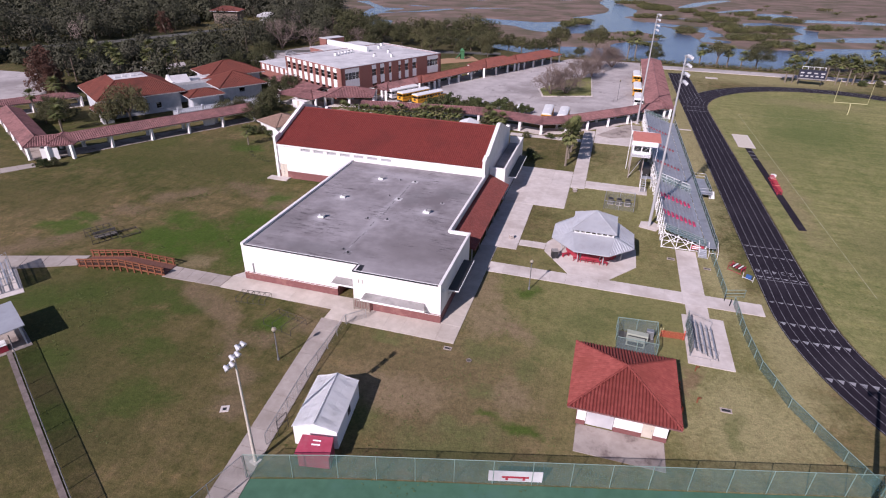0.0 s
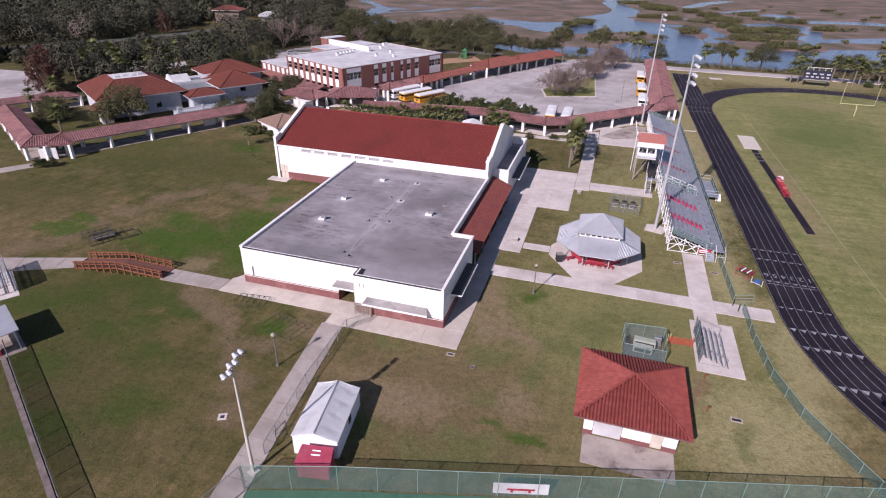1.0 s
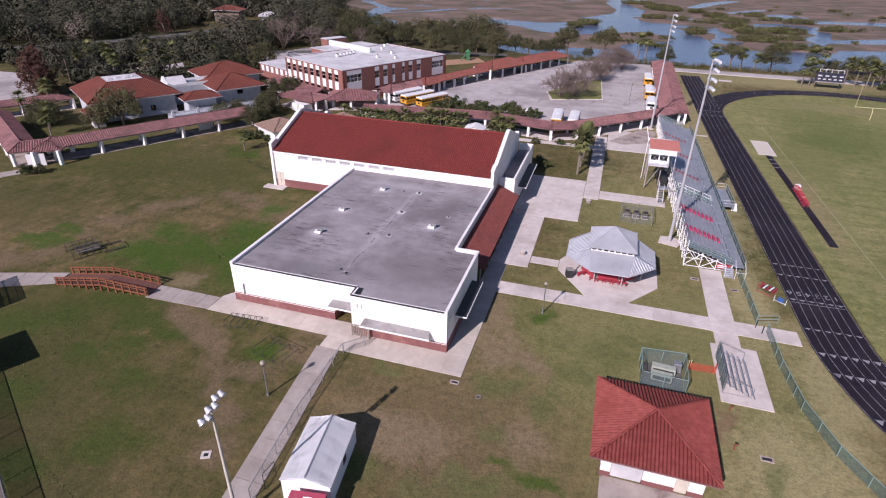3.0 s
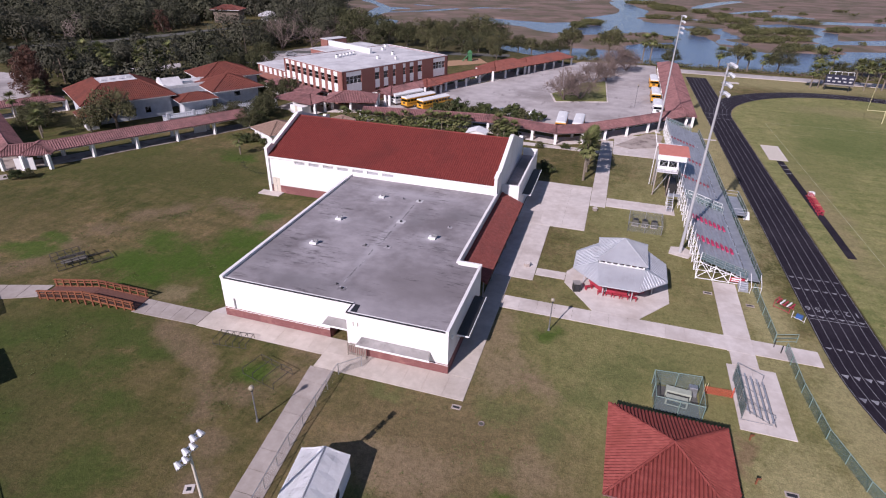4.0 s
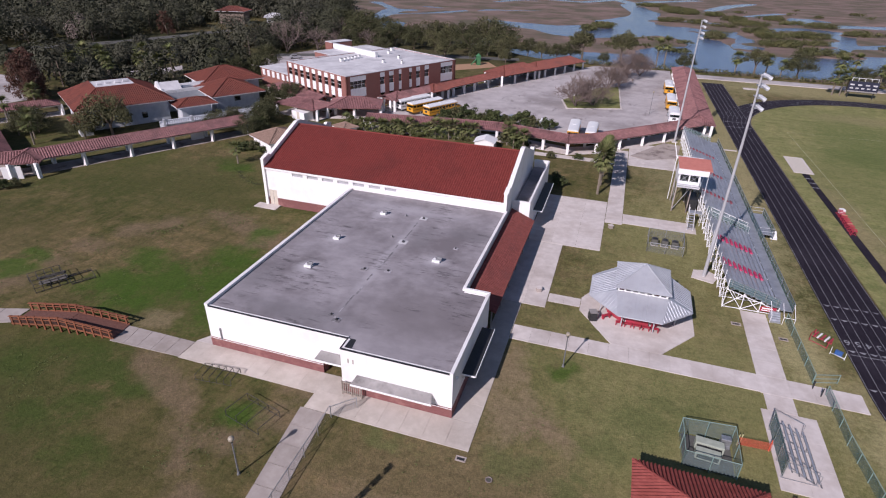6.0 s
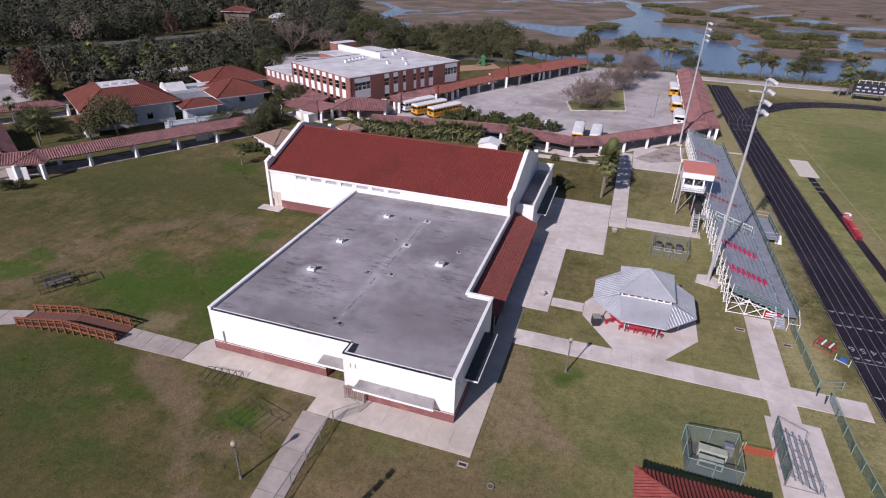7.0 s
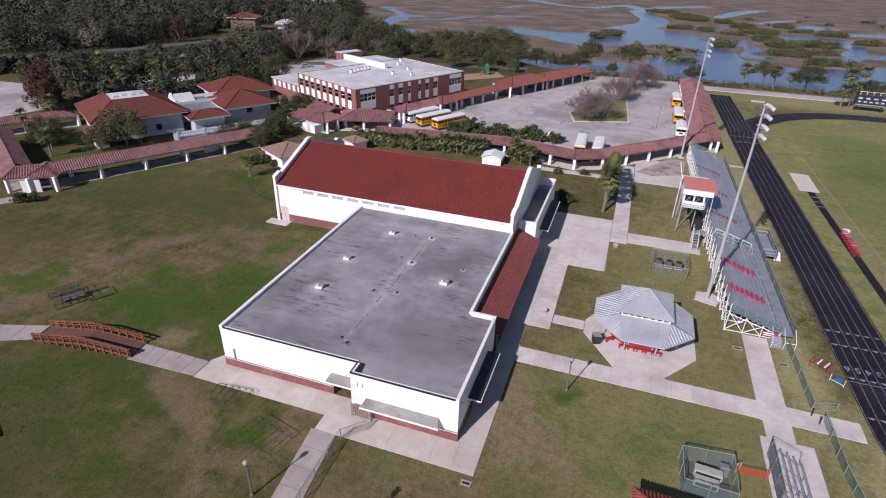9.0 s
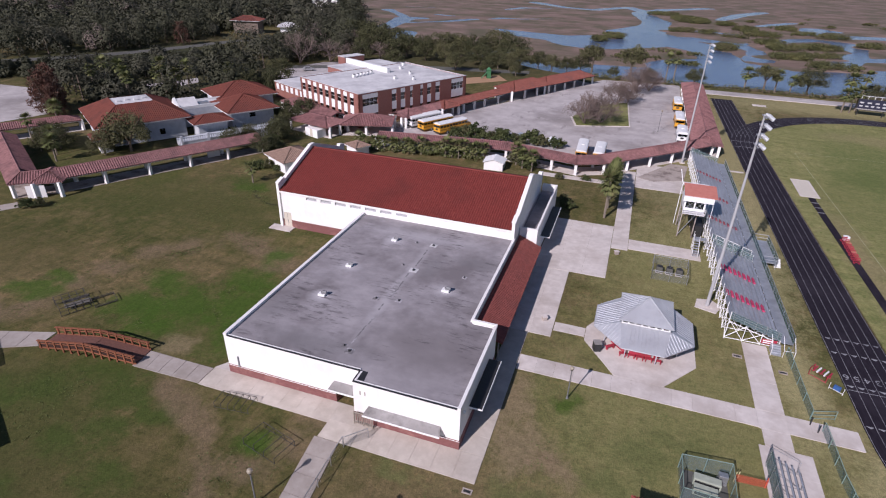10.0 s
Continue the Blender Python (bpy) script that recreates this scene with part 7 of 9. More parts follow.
for x_, y_ in ((-46.3, 100.8), (-40.6, 113.6)):
    covered_walk([(x_ - 1.4, y_ - 3.0), (x_ + 1.4, y_ + 3.0)], 3.3, 2.75, 4.3, "small hip roofed bay in the walk by the brick school", TILE_OLD if y_ < 105 else TILE_MIX, step=6.0, floor=False)
covered_walk([(-59.4, 88.2), (-47.0, 92.4)], 4.7, 2.75, 4.5, "square hip roof shelter with faded tiles", step=6.0)
covered_walk([(-71.4, 87.4), (-58.3, 84.3)], 4.2, 2.7, 4.0, "entrance shelter with faded mauve tiles", step=6.0)
covered_walk([(-83.5, 101.5), (-62, 90.5)], 3.0, 2.7, 3.7, "covered walk along the brick school front", step=6.0, hips=(True, False))
for x, y, w, d, h, rz in ((-63.4, 81.6, 4.6, 2.8, 2.0, -20),):
    b = thing("ticket_booth", x, y, 0, rz, "low white ticket booth under the shelter", "booth")
    part("wall", soft_box(-w / 2, w / 2, -d / 2, d / 2, 0, h, 0.03), WALL, b)
    part("door", boxes((-0.4, 0.5, -d / 2 - 0.04, -d / 2 - 0.005, 0.1, 2.0)), DOOR, b)
wh = thing("white_shed", -16.2, 76.6, -0.25, 3, "small white gabled shed behind the gymnasium", "shed")
wh.scale = (0.86, 0.86, 0.9)
part("wall", boxes((-2.4, 2.4, -2.0, 2.0, 0, 2.3)), WALL, wh)
for gy_ in (-2.0, 1.95):
    part("gable", solid([(-2.4, gy_, 2.3), (2.4, gy_, 2.3), (0, gy_, 3.0), (-2.4, gy_ + 0.05, 2.3), (2.4, gy_ + 0.05, 2.3), (0, gy_ + 0.05, 3.0)], [(0, 1, 2), (5, 4, 3), (0, 3, 4, 1), (1, 4, 5, 2), (2, 5, 3, 0)]), WALL, wh)
part("roof", plate([((-2.7, -2.3, 2.25), (-2.7, 2.3, 2.25), (0, 2.3, 3.1), (0, -2.3, 3.1)), ((2.7, 2.3, 2.25), (2.7, -2.3, 2.25), (0, -2.3, 3.1), (0, 2.3, 3.1))], 0.08), WHITE_PAINT, wh)

# ---- brick school ----
school = thing("school_building", -56.2, 91.5, 0, math.degrees(math.atan2(0.893, 0.449)), "two-storey red brick school with white window bays and flat roof", "building")
SL, SW_, SH = 39.6, 27.6, 8.75


def bays(a, b, holes, inner=0.18):
    """A brick wall with bays: white panel, glazing, white panel, each set back in its opening."""
    bm = bmesh.new()
    wall_run(bm, a, b, 0, SH, 0.4, [(s0, s1, 0.6, SH - 0.25) for s0, s1 in holes])
    part("wall", bm, SCHOOL_BRICK, school)
    A, B = Vector((*a, 0)), Vector((*b, 0))
    d = (B - A).normalized()
    n = Vector((-d.y, d.x, 0))
    for s0, s1 in holes:
        def slab(lo, hi, mat, name, back, t=0.08, parent=None, x0=None, x1=None):
            p0, p1 = A + d * (x0 if x0 is not None else s0) + n * back, A + d * (x1 if x1 is not None else s1) + n * back
            q = [p0, p1, p1 + n * t, p0 + n * t]
            return part(name, prism([(p.x, p.y) for p in q], lo, hi), mat, parent or school)
        w = slab(5.5, 7.35, GLASS, "window", inner + 0.04, 0.02)
        slab(7.35, SH - 0.25, WHITE_PAINT, "panel", inner - 0.16, parent=w)
        slab(3.3, 5.5, WHITE_PAINT, "panel", inner - 0.16, parent=w)
        slab(1.5, 3.3, GLASS, "pane", inner + 0.04, 0.02, parent=w)
        slab(0.6, 1.5, WHITE_PAINT, "panel", inner - 0.16, parent=w)
        k = max(1, round((s1 - s0) / 1.2))
        for i in range(1, k):
            x = s0 + (s1 - s0) * i / k
            slab(5.5, 7.35, WHITE_PAINT, "mullion", inner, 0.08, w, x - 0.05, x + 0.05)
        slab(6.4, 6.48, WHITE_PAINT, "transom", inner, 0.08, w)


bays((0, 0), (SL, 0), [(1.2, 6.2), (10.9, 12.5), (14.0, 15.6), (17.4, 18.4), (21.2, 22.2), (23.8, 25.3), (27.0, 28.7), (33.4, 38.3)])
bays((0, SW_), (0, 0), [(0.9 + 2.86 * i, 2.5 + 2.86 * i) for i in range(9)])
bays((SL, 0), (SL, SW_), [(2 + 5.0 * i, 4.0 + 5.0 * i) for i in range(5)])
bays((SL, SW_), (0, SW_), [(2 + 5.0 * i, 4.0 + 5.0 * i) for i in range(7)])
part("roof", boxes((0.4, SL - 0.4, 0.4, SW_ - 0.4, SH - 0.3, SH - 0.12)), GREY_ROOF, school, "pale flat roof with stains")
part("ceiling_slab", boxes((0.42, SL - 0.42, 0.42, SW_ - 0.42, 3.9, 4.1)), CONCRETE_OLD, school)
part("parapet", boxes((0, SL, 0, 0.4, SH, SH + 0.12), (0, SL, SW_ - 0.4, SW_, SH, SH + 0.12), (0, 0.4, 0.4, SW_ - 0.4, SH, SH + 0.12), (SL - 0.4, SL, 0.4, SW_ - 0.4, SH, SH + 0.12)), GREY_ROOF, school)
part("rear_block", boxes((16.0, SL - 3.0, SW_ + 0.05, SW_ + 10, 0, SH - 0.3)), SCHOOL_BRICK, school)
part("rear_roof", boxes((15.8, SL - 2.8, SW_ + 0.08, SW_ + 10.2, SH - 0.3, SH - 0.1)), GREY_ROOF, school)
part("penthouse", boxes((23.6, 24.6, 17.5, SW_ + 10.9, SH - 0.1, SH + 1.35)), WHITE_PAINT, school, "white roof screen wall")
part("stair_tower", boxes((23.2, 31.0, SW_ + 11, SW_ + 14.6, 0, SH + 1.5)), SCHOOL_BRICK, school)
part("tower_coping", boxes((23.1, 31.1, SW_ + 10.95, SW_ + 14.7, SH + 1.5, SH + 1.66)), GREY_ROOF, school)
part("west_wing", boxes((1.0, 15.6, SW_ + 0.05, SW_ + 17, 0, 4.6)), SCHOOL_BRICK, school)
part("west_roof", boxes((0.8, 15.8, SW_ + 0.08, SW_ + 17.2, 4.6, 4.8)), GREY_ROOF, school)
for i in range(6):
    part("wing_panel", boxes((0.9, 1.0, SW_ + 1 + 2.7 * i, SW_ + 2.4 + 2.7 * i, 2.6, 4.3)), WHITE_PAINT, school)
for x, y, s in ((12, 18.2, 0.45), (13.6, 18.5, 0.35), (15.0, 18.7, 0.35), (16.4, 18.9, 0.35), (17.8, 19.2, 0.35), (19.2, 19.4, 0.35), (20, 9.5, 0.35), (28, 12, 0.35), (23.5, 5.5, 0.3), (31, 20, 0.4), (35.6, 24, 0.45)):
    u = part("roof_unit", soft_box(x - s, x + s, y - s, y + s, SH - 0.12, SH + 0.6 + s * 0.3, 0.05), WHITE_PAINT, school)
    part("unit_cap", boxes((x - s * 0.7, x + s * 0.7, y - s * 0.7, y + s * 0.7, SH + 0.6 + s * 0.3, SH + 0.7 + s * 0.3)), DARK, u)

# ---- white buildings with red hip roofs ----


def hip_house(name, x, y, rz, L, W, wall_h, rise, label, flat=None, over=1.3, wall_mat=PALE_WALL, holes=(), category="building", tile=TILE_CLASS):
    """Local x along the long side, origin at its near left eave corner."""
    h = thing(name, x, y, 0, rz, label, category)
    bm = bmesh.new()
    wall_run(bm, (over, over), (L - over, over), 0, wall_h, 0.3, holes)
    wall_run(bm, (L - over, over + 0.3), (L - over, W - over), 0, wall_h, 0.3)
    wall_run(bm, (L - over - 0.3, W - over), (over, W - over), 0, wall_h, 0.3)
    wall_run(bm, (over, W - over - 0.3), (over, over + 0.3), 0, wall_h, 0.3)
    part("wall", bm, wall_mat, h)
    for s0, s1, z0, z1 in holes:
        part("window", boxes((over + s0, over + s1, over + 0.15, over + 0.17, z0, z1)), GLASS, h)
    e = wall_h
    m = min(L, W) / 2 * (flat if flat else 1.0)
    top = e + rise
    c = [(0, 0), (L, 0), (L, W), (0, W)]
    if flat:
        t = [(m, m), (L - m, m), (L - m, W - m), (m, W - m)]
    else:
        t = [(m, W / 2 if W <= L else m), (L - m, W / 2 if W <= L else m), (L - m, W / 2 if W <= L else W - m), (m, W / 2 if W <= L else W - m)]
    fs = [((*c[i], e), (*c[(i + 1) % 4], e), (*t[(i + 1) % 4], top), (*t[i], top)) for i in range(4)]
    tiles("tile_roof", fs, tile, h, roll=0.42, course=0.6, amp=0.13)
    cap_parts("hip_cap", [((*c[i], e + 0.08), (*t[i], top + 0.08)) for i in range(4)] + ([((*t[0], top + 0.08), (*t[1], top + 0.08))] if (Vector(t[0]) - Vector(t[1])).length > 0.1 else []), 0.14, tile, h)
    part("soffit", prism(c, e - 0.15, e - 0.02), WHITE_PAINT, h)
    if flat:
        part("flat_roof", prism(t, top - 0.5, top - 0.1), GREY_ROOF, h)
        for k in range(4):
            part("roof_unit", soft_box(m + 0.8 + k * (L - 2 * m) / 4.4, m + 1.7 + k * (L - 2 * m) / 4.4, W / 2 - 0.9 + 0.7 * (k % 2), W / 2 + 0.1 + 0.7 * (k % 2), top - 0.1, top + 0.3, 0.05), GREY_ROOF, h)
    return h


AZ = 57.0
hip_house("classroom_block", -101.0, 52.2, AZ, 20.6, 21.0, 4.8, 3.2, "pale classroom block with red tiled hip roof", flat=0.60, holes=[(4.0, 5.2, 1.2, 2.6), (12.0, 13.2, 1.2, 2.6)])
hip_house("classroom_block", -84.4, 75.7, AZ, 13.6, 14.0, 4.4, 2.8, "white classroom block with red tiled hip roof", holes=[(4.6, 6.2, 2.6, 3.7)])
hip_house("classroom_block", -95.0, 85.5, AZ, 17.0, 15.0, 4.6, 2.9, "rear classroom block with red tiled hip roof", holes=[])
hip_house("porch", -98.8, 49.2, AZ, 5.0, 6.0, 3.2, 1.4, "low porch with small red tiled roof", category="porch", wall_mat=WALL)
hip_house("link_block", -86.8, 66.5, AZ, 9.4, 7.5, 3.7, 1.2, "low link block with red tiled roof between classrooms", category="building")
link = thing("roof_deck", -97, 76, 0, AZ, "white parapet roof deck between the classroom blocks", "building")
part("wall", boxes((-2, 11.5, -1.0, 5.5, 0, 4.5)), PALE_WALL, link)
part("roof", boxes((-1.7, 11.2, -0.7, 5.2, 4.5, 4.56)), GREY_ROOF, link)
part("parapet", boxes((-2, 11.5, -1.0, -0.7, 4.5, 5.2), (-2, 11.5, 5.2, 5.5, 4.5, 5.2), (-2, -1.7, -0.7, 5.2, 4.5, 5.6), (11.2, 11.5, -0.7, 5.2, 4.5, 4.9)), WHITE_PAINT, link)
part("duct", soft_box(1.5, 6.0, 1.0, 2.4, 4.56, 5.3, 0.1), GALV, link)
part("end_gable", solid([(-2.3, -1.0, 4.4), (-2.3, 5.5, 4.4), (-2.3, 2.6, 6.9), (-1.7, -1.0, 4.4), (-1.7, 5.5, 4.4), (-1.7, 2.6, 6.9)], [(0, 2, 1), (3, 4, 5), (0, 3, 5, 2), (2, 5, 4, 1), (1, 4, 3, 0)]), WHITE_PAINT, link)
part("gable_roof", plate([((-1.7, -1.0, 4.75), (3.0, -1.0, 4.75), (3.0, 2.6, 6.6), (-1.7, 2.6, 6.6)), ((3.0, 5.5, 4.75), (-1.7, 5.5, 4.75), (-1.7, 2.6, 6.6), (3.0, 2.6, 6.6))], 0.1), GREY_ROOF, link)
bal = thing("balustrade", -84.6, 61.0, 0, AZ, "white balustrade terrace before the classroom blocks", "balustrade")
part("terrace", boxes((-1, 21, 0, 4.5, 0, 1.6)), PALE_WALL, bal)
part("handrail", boxes((-1, 21, -0.12, 0.12, 2.5, 2.65), (-1, 21, -0.08, 0.08, 1.65, 1.75)), PALE_WALL, bal)
for k in range(44):
    x = -0.8 + k * 0.5
    if 12 < x < 14:
        continue
    part("baluster", boxes((x - 0.07, x + 0.07, -0.07, 0.07, 1.6, 2.55)), PALE_WALL, bal)
for x in (-0.9, 5, 11.8, 14.2, 20.9):
    part("pier", boxes((x - 0.25, x + 0.25, -0.25, 0.25, 0, 3.0)), PALE_WALL, bal)
hip_house("cottage", -62.6, 59.2, -29, 8.6, 8.4, 2.4, 1.7, "small white cottage with brown shingle roof", over=0.6, wall_mat=WALL, category="house", tile=BROWN_ROOF)
hip_house("shed", -50.6, 72.6, -29, 4.6, 4.2, 2.1, 0.9, "low shed with brown shingle roof behind the gymnasium", over=0.4, wall_mat=WALL, category="shed", tile=BROWN_ROOF)
hip_house("house", -195, 219.5, 16, 15.5, 11, 6.4, 2.0, "two-storey house with red roof in the woods", tile=TILE_MIX, wall_mat=surface("brown render", (0.15, 0.115, 0.095), (0.21, 0.165, 0.135), 1.0, 0.85), category="house", holes=[(1.0, 3.4, 1.0, 3.2), (5, 8, 1.0, 3.2), (9.5, 12, 1.0, 3.2), (1.0, 3.4, 4.0, 5.8), (5, 8, 4.0, 5.8), (9.5, 12, 4.0, 5.8)])
hip_house("house", -173, 229, 30, 11, 8, 3.6, 1.8, "pale roofed house in the woods", wall_mat=WALL, category="house", tile=GREY_ROOF)
wb_ = thing("white_house", -214, 352, 0, 20, "white flat roofed house far in the woods", "house")
part("wall", boxes((-9, 9, -6, 6, 0, 9.5)), WALL, wb_)
part("roof", boxes((-9.3, 9.3, -6.3, 6.3, 9.5, 9.9)), WHITE_PAINT, wb_)
part("window", boxes((-6, -3, -6.05, -6.0, 6, 8)), DARK, wb_)
part("window", boxes((2, 5, -6.05, -6.0, 6, 8)), DARK, wb_)

# ---- buses and vans ----


def wheel(parent, x, y, r, w, side):
    bm = bmesh.new()
    tube(bm, (x, y - w / 2, r), (x, y + w / 2, r), r, n=16)
    t = part("wheel", bm, RUBBER, parent)
    bm = bmesh.new()
    tube(bm, (x, y + side * (w / 2 + 0.005), r), (x, y + side * (w / 2 + 0.03), r), r * 0.55, n=12)
    part("rim", bm, GALV, t)


def school_bus(x, y, rz, paint, roof_mat, label, L=10.6):
    b = thing("school_bus", x, y, 0.03, rz, label, "bus", "school buses")
    w, z0, z1 = 1.22, 0.55, 2.62
    bm = bmesh.new()
    box(bm, -L / 2, L / 2 - 1.7, -w, w, z0, 1.75)
    part("body", bm, paint, b)
    part("pillar_band", boxes((-L / 2, L / 2 - 1.7, -w, -w + 0.06, 2.38, z1), (-L / 2, L / 2 - 1.7, w - 0.06, w, 2.38, z1), (-L / 2, -L / 2 + 0.06, -w + 0.06, w - 0.06, 2.38, z1), (L / 2 - 1.76, L / 2 - 1.7, -w + 0.06, w - 0.06, 2.38, z1)), paint, b)
    n = 9
    seg = (L - 1.7) / n
    for k in range(n):
        for s in (-1, 1):
            x0 = -L / 2 + k * seg
            y0, y1 = sorted((s * w, s * (w - 0.05)))
            part("post", boxes((x0, x0 + 0.14, y0, y1, 1.75, 2.38)), paint, b)
            y0, y1 = sorted((s * (w - 0.02), s * (w - 0.04)))
            part("window", boxes((x0 + 0.14, x0 + seg, y0, y1, 1.75, 2.38)), GLASS, b)
    part("seats", boxes((-L / 2 + 0.3, L / 2 - 2.4, -w + 0.15, -0.25, 1.75, 2.1), (-L / 2 + 0.3, L / 2 - 2.4, 0.25, w - 0.15, 1.75, 2.1)), DARK, b)
    part("windscreen", boxes((L / 2 - 1.74, L / 2 - 1.72, -w + 0.1, w - 0.1, 1.75, 2.38)), GLASS, b)
    part("rear_window", boxes((-L / 2 + 0.02, -L / 2 + 0.04, -w + 0.15, w - 0.15, 1.75, 2.38)), GLASS, b)
    part("rear_door", boxes((-L / 2 - 0.02, -L / 2 - 0.003, -0.5, 0.5, 0.8, 1.7)), paint, b)
    part("rear_pane", boxes((-L / 2 - 0.03, -L / 2 - 0.021, -0.4, 0.4, 1.15, 1.6)), DARK, b)
    v, f = [], []
    ks = [(-1.0, 0), (-0.95, 0.16), (-0.75, 0.30), (-0.35, 0.38), (0.35, 0.38), (0.75, 0.30), (0.95, 0.16), (1.0, 0)]
    for xx in (-L / 2, L / 2 - 1.7):
        v += [(xx, a * w, z1 + h) for a, h in ks]
    m = len(ks)
    f = [(i, i + 1, m + i + 1, m + i) for i in range(m - 1)] + [tuple(range(m)), tuple(range(2 * m - 1, m - 1, -1)), (0, m, 2 * m - 1, m - 1)]
    bm = solid(v, f)
    bmesh.ops.recalc_face_normals(bm, faces=bm.faces[:])
    part("roof", bm, roof_mat, b)
    part("hatch", soft_box(-1.2, -0.5, -0.35, 0.35, z1 + 0.37, z1 + 0.45), roof_mat, b)
    part("bonnet", soft_box(L / 2 - 1.7, L / 2 - 0.1, -0.98, 0.98, 0.55, 1.62, 0.12), paint, b)
    part("bumper", boxes((L / 2 - 0.1, L / 2 + 0.12, -1.15, 1.15, 0.45, 0.75)), DARK, b)
    part("bumper", boxes((-L / 2 - 0.15, -L / 2, -1.15, 1.15, 0.45, 0.75)), DARK, b)
    part("stripe", boxes((-L / 2 + 0.1, L / 2 - 1.8, -w - 0.015, -w, 1.2, 1.3)), DARK, b)
    part("stripe", boxes((-L / 2 + 0.1, L / 2 - 1.8, w, w + 0.015, 1.2, 1.3)), DARK, b)
    for s in (-1, 1):
        for xx in (L / 2 - 0.95, -L / 2 + 2.6):
            wheel(b, xx, s * 1.08, 0.48, 0.28, s)
        part("headlight", boxes((L / 2 - 0.1, L / 2 - 0.06, s * 0.75 - 0.12, s * 0.75 + 0.12, 0.95, 1.2)), WHITE_PAINT, b)
    return b


BUS_WHITE = surface("white bus roof", (0.70, 0.70, 0.70), (0.80, 0.80, 0.80), 2.0, 0.45, bump=0)
school_bus(-41.9, 102.7, 61, BUS_WHITE, BUS_WHITE, "white bus parked by the covered walk", 12.0)
school_bus(-37.9, 100.8, 61, YELLOW, BUS_WHITE, "yellow school bus with a white roof in the lot", 12.0)
school_bus(-33.3, 99.6, 61, YELLOW, BUS_WHITE, "yellow school bus with a white roof beside another", 11.4)
school_bus(23.0, 151.0, 90, YELLOW, BUS_WHITE, "yellow school bus with a white roof by the long shelter")
school_bus(23.0, 131.5, 90, YELLOW, BUS_WHITE, "yellow school bus with a white roof parked behind another")
school_bus(0.7, 92.8, 92, YELLOW, BUS_WHITE, "yellow bus with a white roof beside the covered walk", 11.2)
school_bus(4.7, 92.6, 90, YELLOW, BUS_WHITE, "yellow bus with a white roof next to another bus", 10.4)
school_bus(23.2, 117.0, 90, BUS_WHITE, BUS_WHITE, "white bus parked in the row along the shelter", 9.0)


def parked_car(x, y, rz, paint, label, L=4.4, h=1.45):
    c = thing("parked_car", x, y, 0.03, rz, label, "car", "parked cars")
    prof = [(-L / 2, 0.35), (-L / 2, 0.85), (-L / 2 + 0.3, 0.95), (-L / 2 + 0.8, h), (L * 0.12, h), (L * 0.27, 0.95), (L / 2 - 0.1, 0.8), (L / 2, 0.6), (L / 2, 0.35)]
    n = len(prof)
    v = [(x_, -0.85, z_) for x_, z_ in prof] + [(x_, 0.85, z_) for x_, z_ in prof]
    bm = solid(v, [tuple(range(n)), tuple(range(2 * n - 1, n - 1, -1))] + [(i, n + i, n + (i + 1) % n, (i + 1) % n) for i in range(n)])
    bmesh.ops.recalc_face_normals(bm, faces=bm.faces[:])
    bmesh.ops.bevel(bm, geom=bm.edges[:], offset=0.06, segments=2, affect="EDGES")
    part("body", bm, paint, c)
    part("side_glass", boxes((-L / 2 + 0.75, L * 0.13, -0.87, -0.85, 0.98, h - 0.12)), DARK, c)
    part("side_glass", boxes((-L / 2 + 0.75, L * 0.13, 0.85, 0.87, 0.98, h - 0.12)), DARK, c)
    part("windscreen", solid([(L * 0.26, -0.7, 1.0), (L * 0.26, 0.7, 1.0), (L * 0.145, 0.7, h - 0.06), (L * 0.145, -0.7, h - 0.06)], [(0, 1, 2, 3)]), DARK, c)
    for s in (-1, 1):
        for xx in (-L / 2 + 0.8, L / 2 - 0.85):
            wheel(c, xx, s * 0.78, 0.32, 0.2, s)
    return c


SILVER = surface("silver car paint", (0.45, 0.46, 0.48), (0.50, 0.51, 0.53), 2.0, 0.3, 0.5, bump=0)
for x, y, rz, m, l in ((25.9, 154, 90, BUS_WHITE, "white car parked along the shelter"), (26.0, 146, 90, BUS_WHITE, "white car parked along the shelter"), (26.1, 137, 90, SILVER, "silver car parked along the shelter"),
                       (26.2, 124, 90, BUS_WHITE, "white car parked along the shelter"), (26.2, 114.5, 90, BUS_WHITE, "white car parked along the shelter"),
                       (-11.5, 101.0, 75, BUS_WHITE, "white car behind the shrubs"), (-15.0, 100.0, 75, SILVER, "silver car behind the shrubs"), (-7.3, 99.6, 75, BUS_WHITE, "white car behind the shrubs"), (-19.5, 99.8, 75, BUS_WHITE, "white car behind the shrubs"),
                       (-166, 92, 10, BUS_WHITE, "white car under the trees"), (-108, 152, 40, SILVER, "silver car on the drive"), (-100, 160, 40, BUS_WHITE, "white car on the drive")):
    parked_car(x, y, rz, m, l)
sl = thing("slide", -43.5, 168.5, 0.05, 30, "dull green playground slide with roofed tower", "slide")
sl.scale = (0.85, 0.85, 0.85)
part("chute", solid([(-1.6, -0.4, 0.2), (-1.6, 0.4, 0.2), (0.8, 0.4, 2.6), (0.8, -0.4, 2.6), (-1.6, -0.4, 0.0), (-1.6, 0.4, 0.0), (0.8, 0.4, 2.4), (0.8, -0.4, 2.4)], [(0, 3, 2, 1), (4, 5, 6, 7), (0, 4, 7, 3), (1, 2, 6, 5), (0, 1, 5, 4), (2, 3, 7, 6)]), GREEN_PLASTIC, sl)
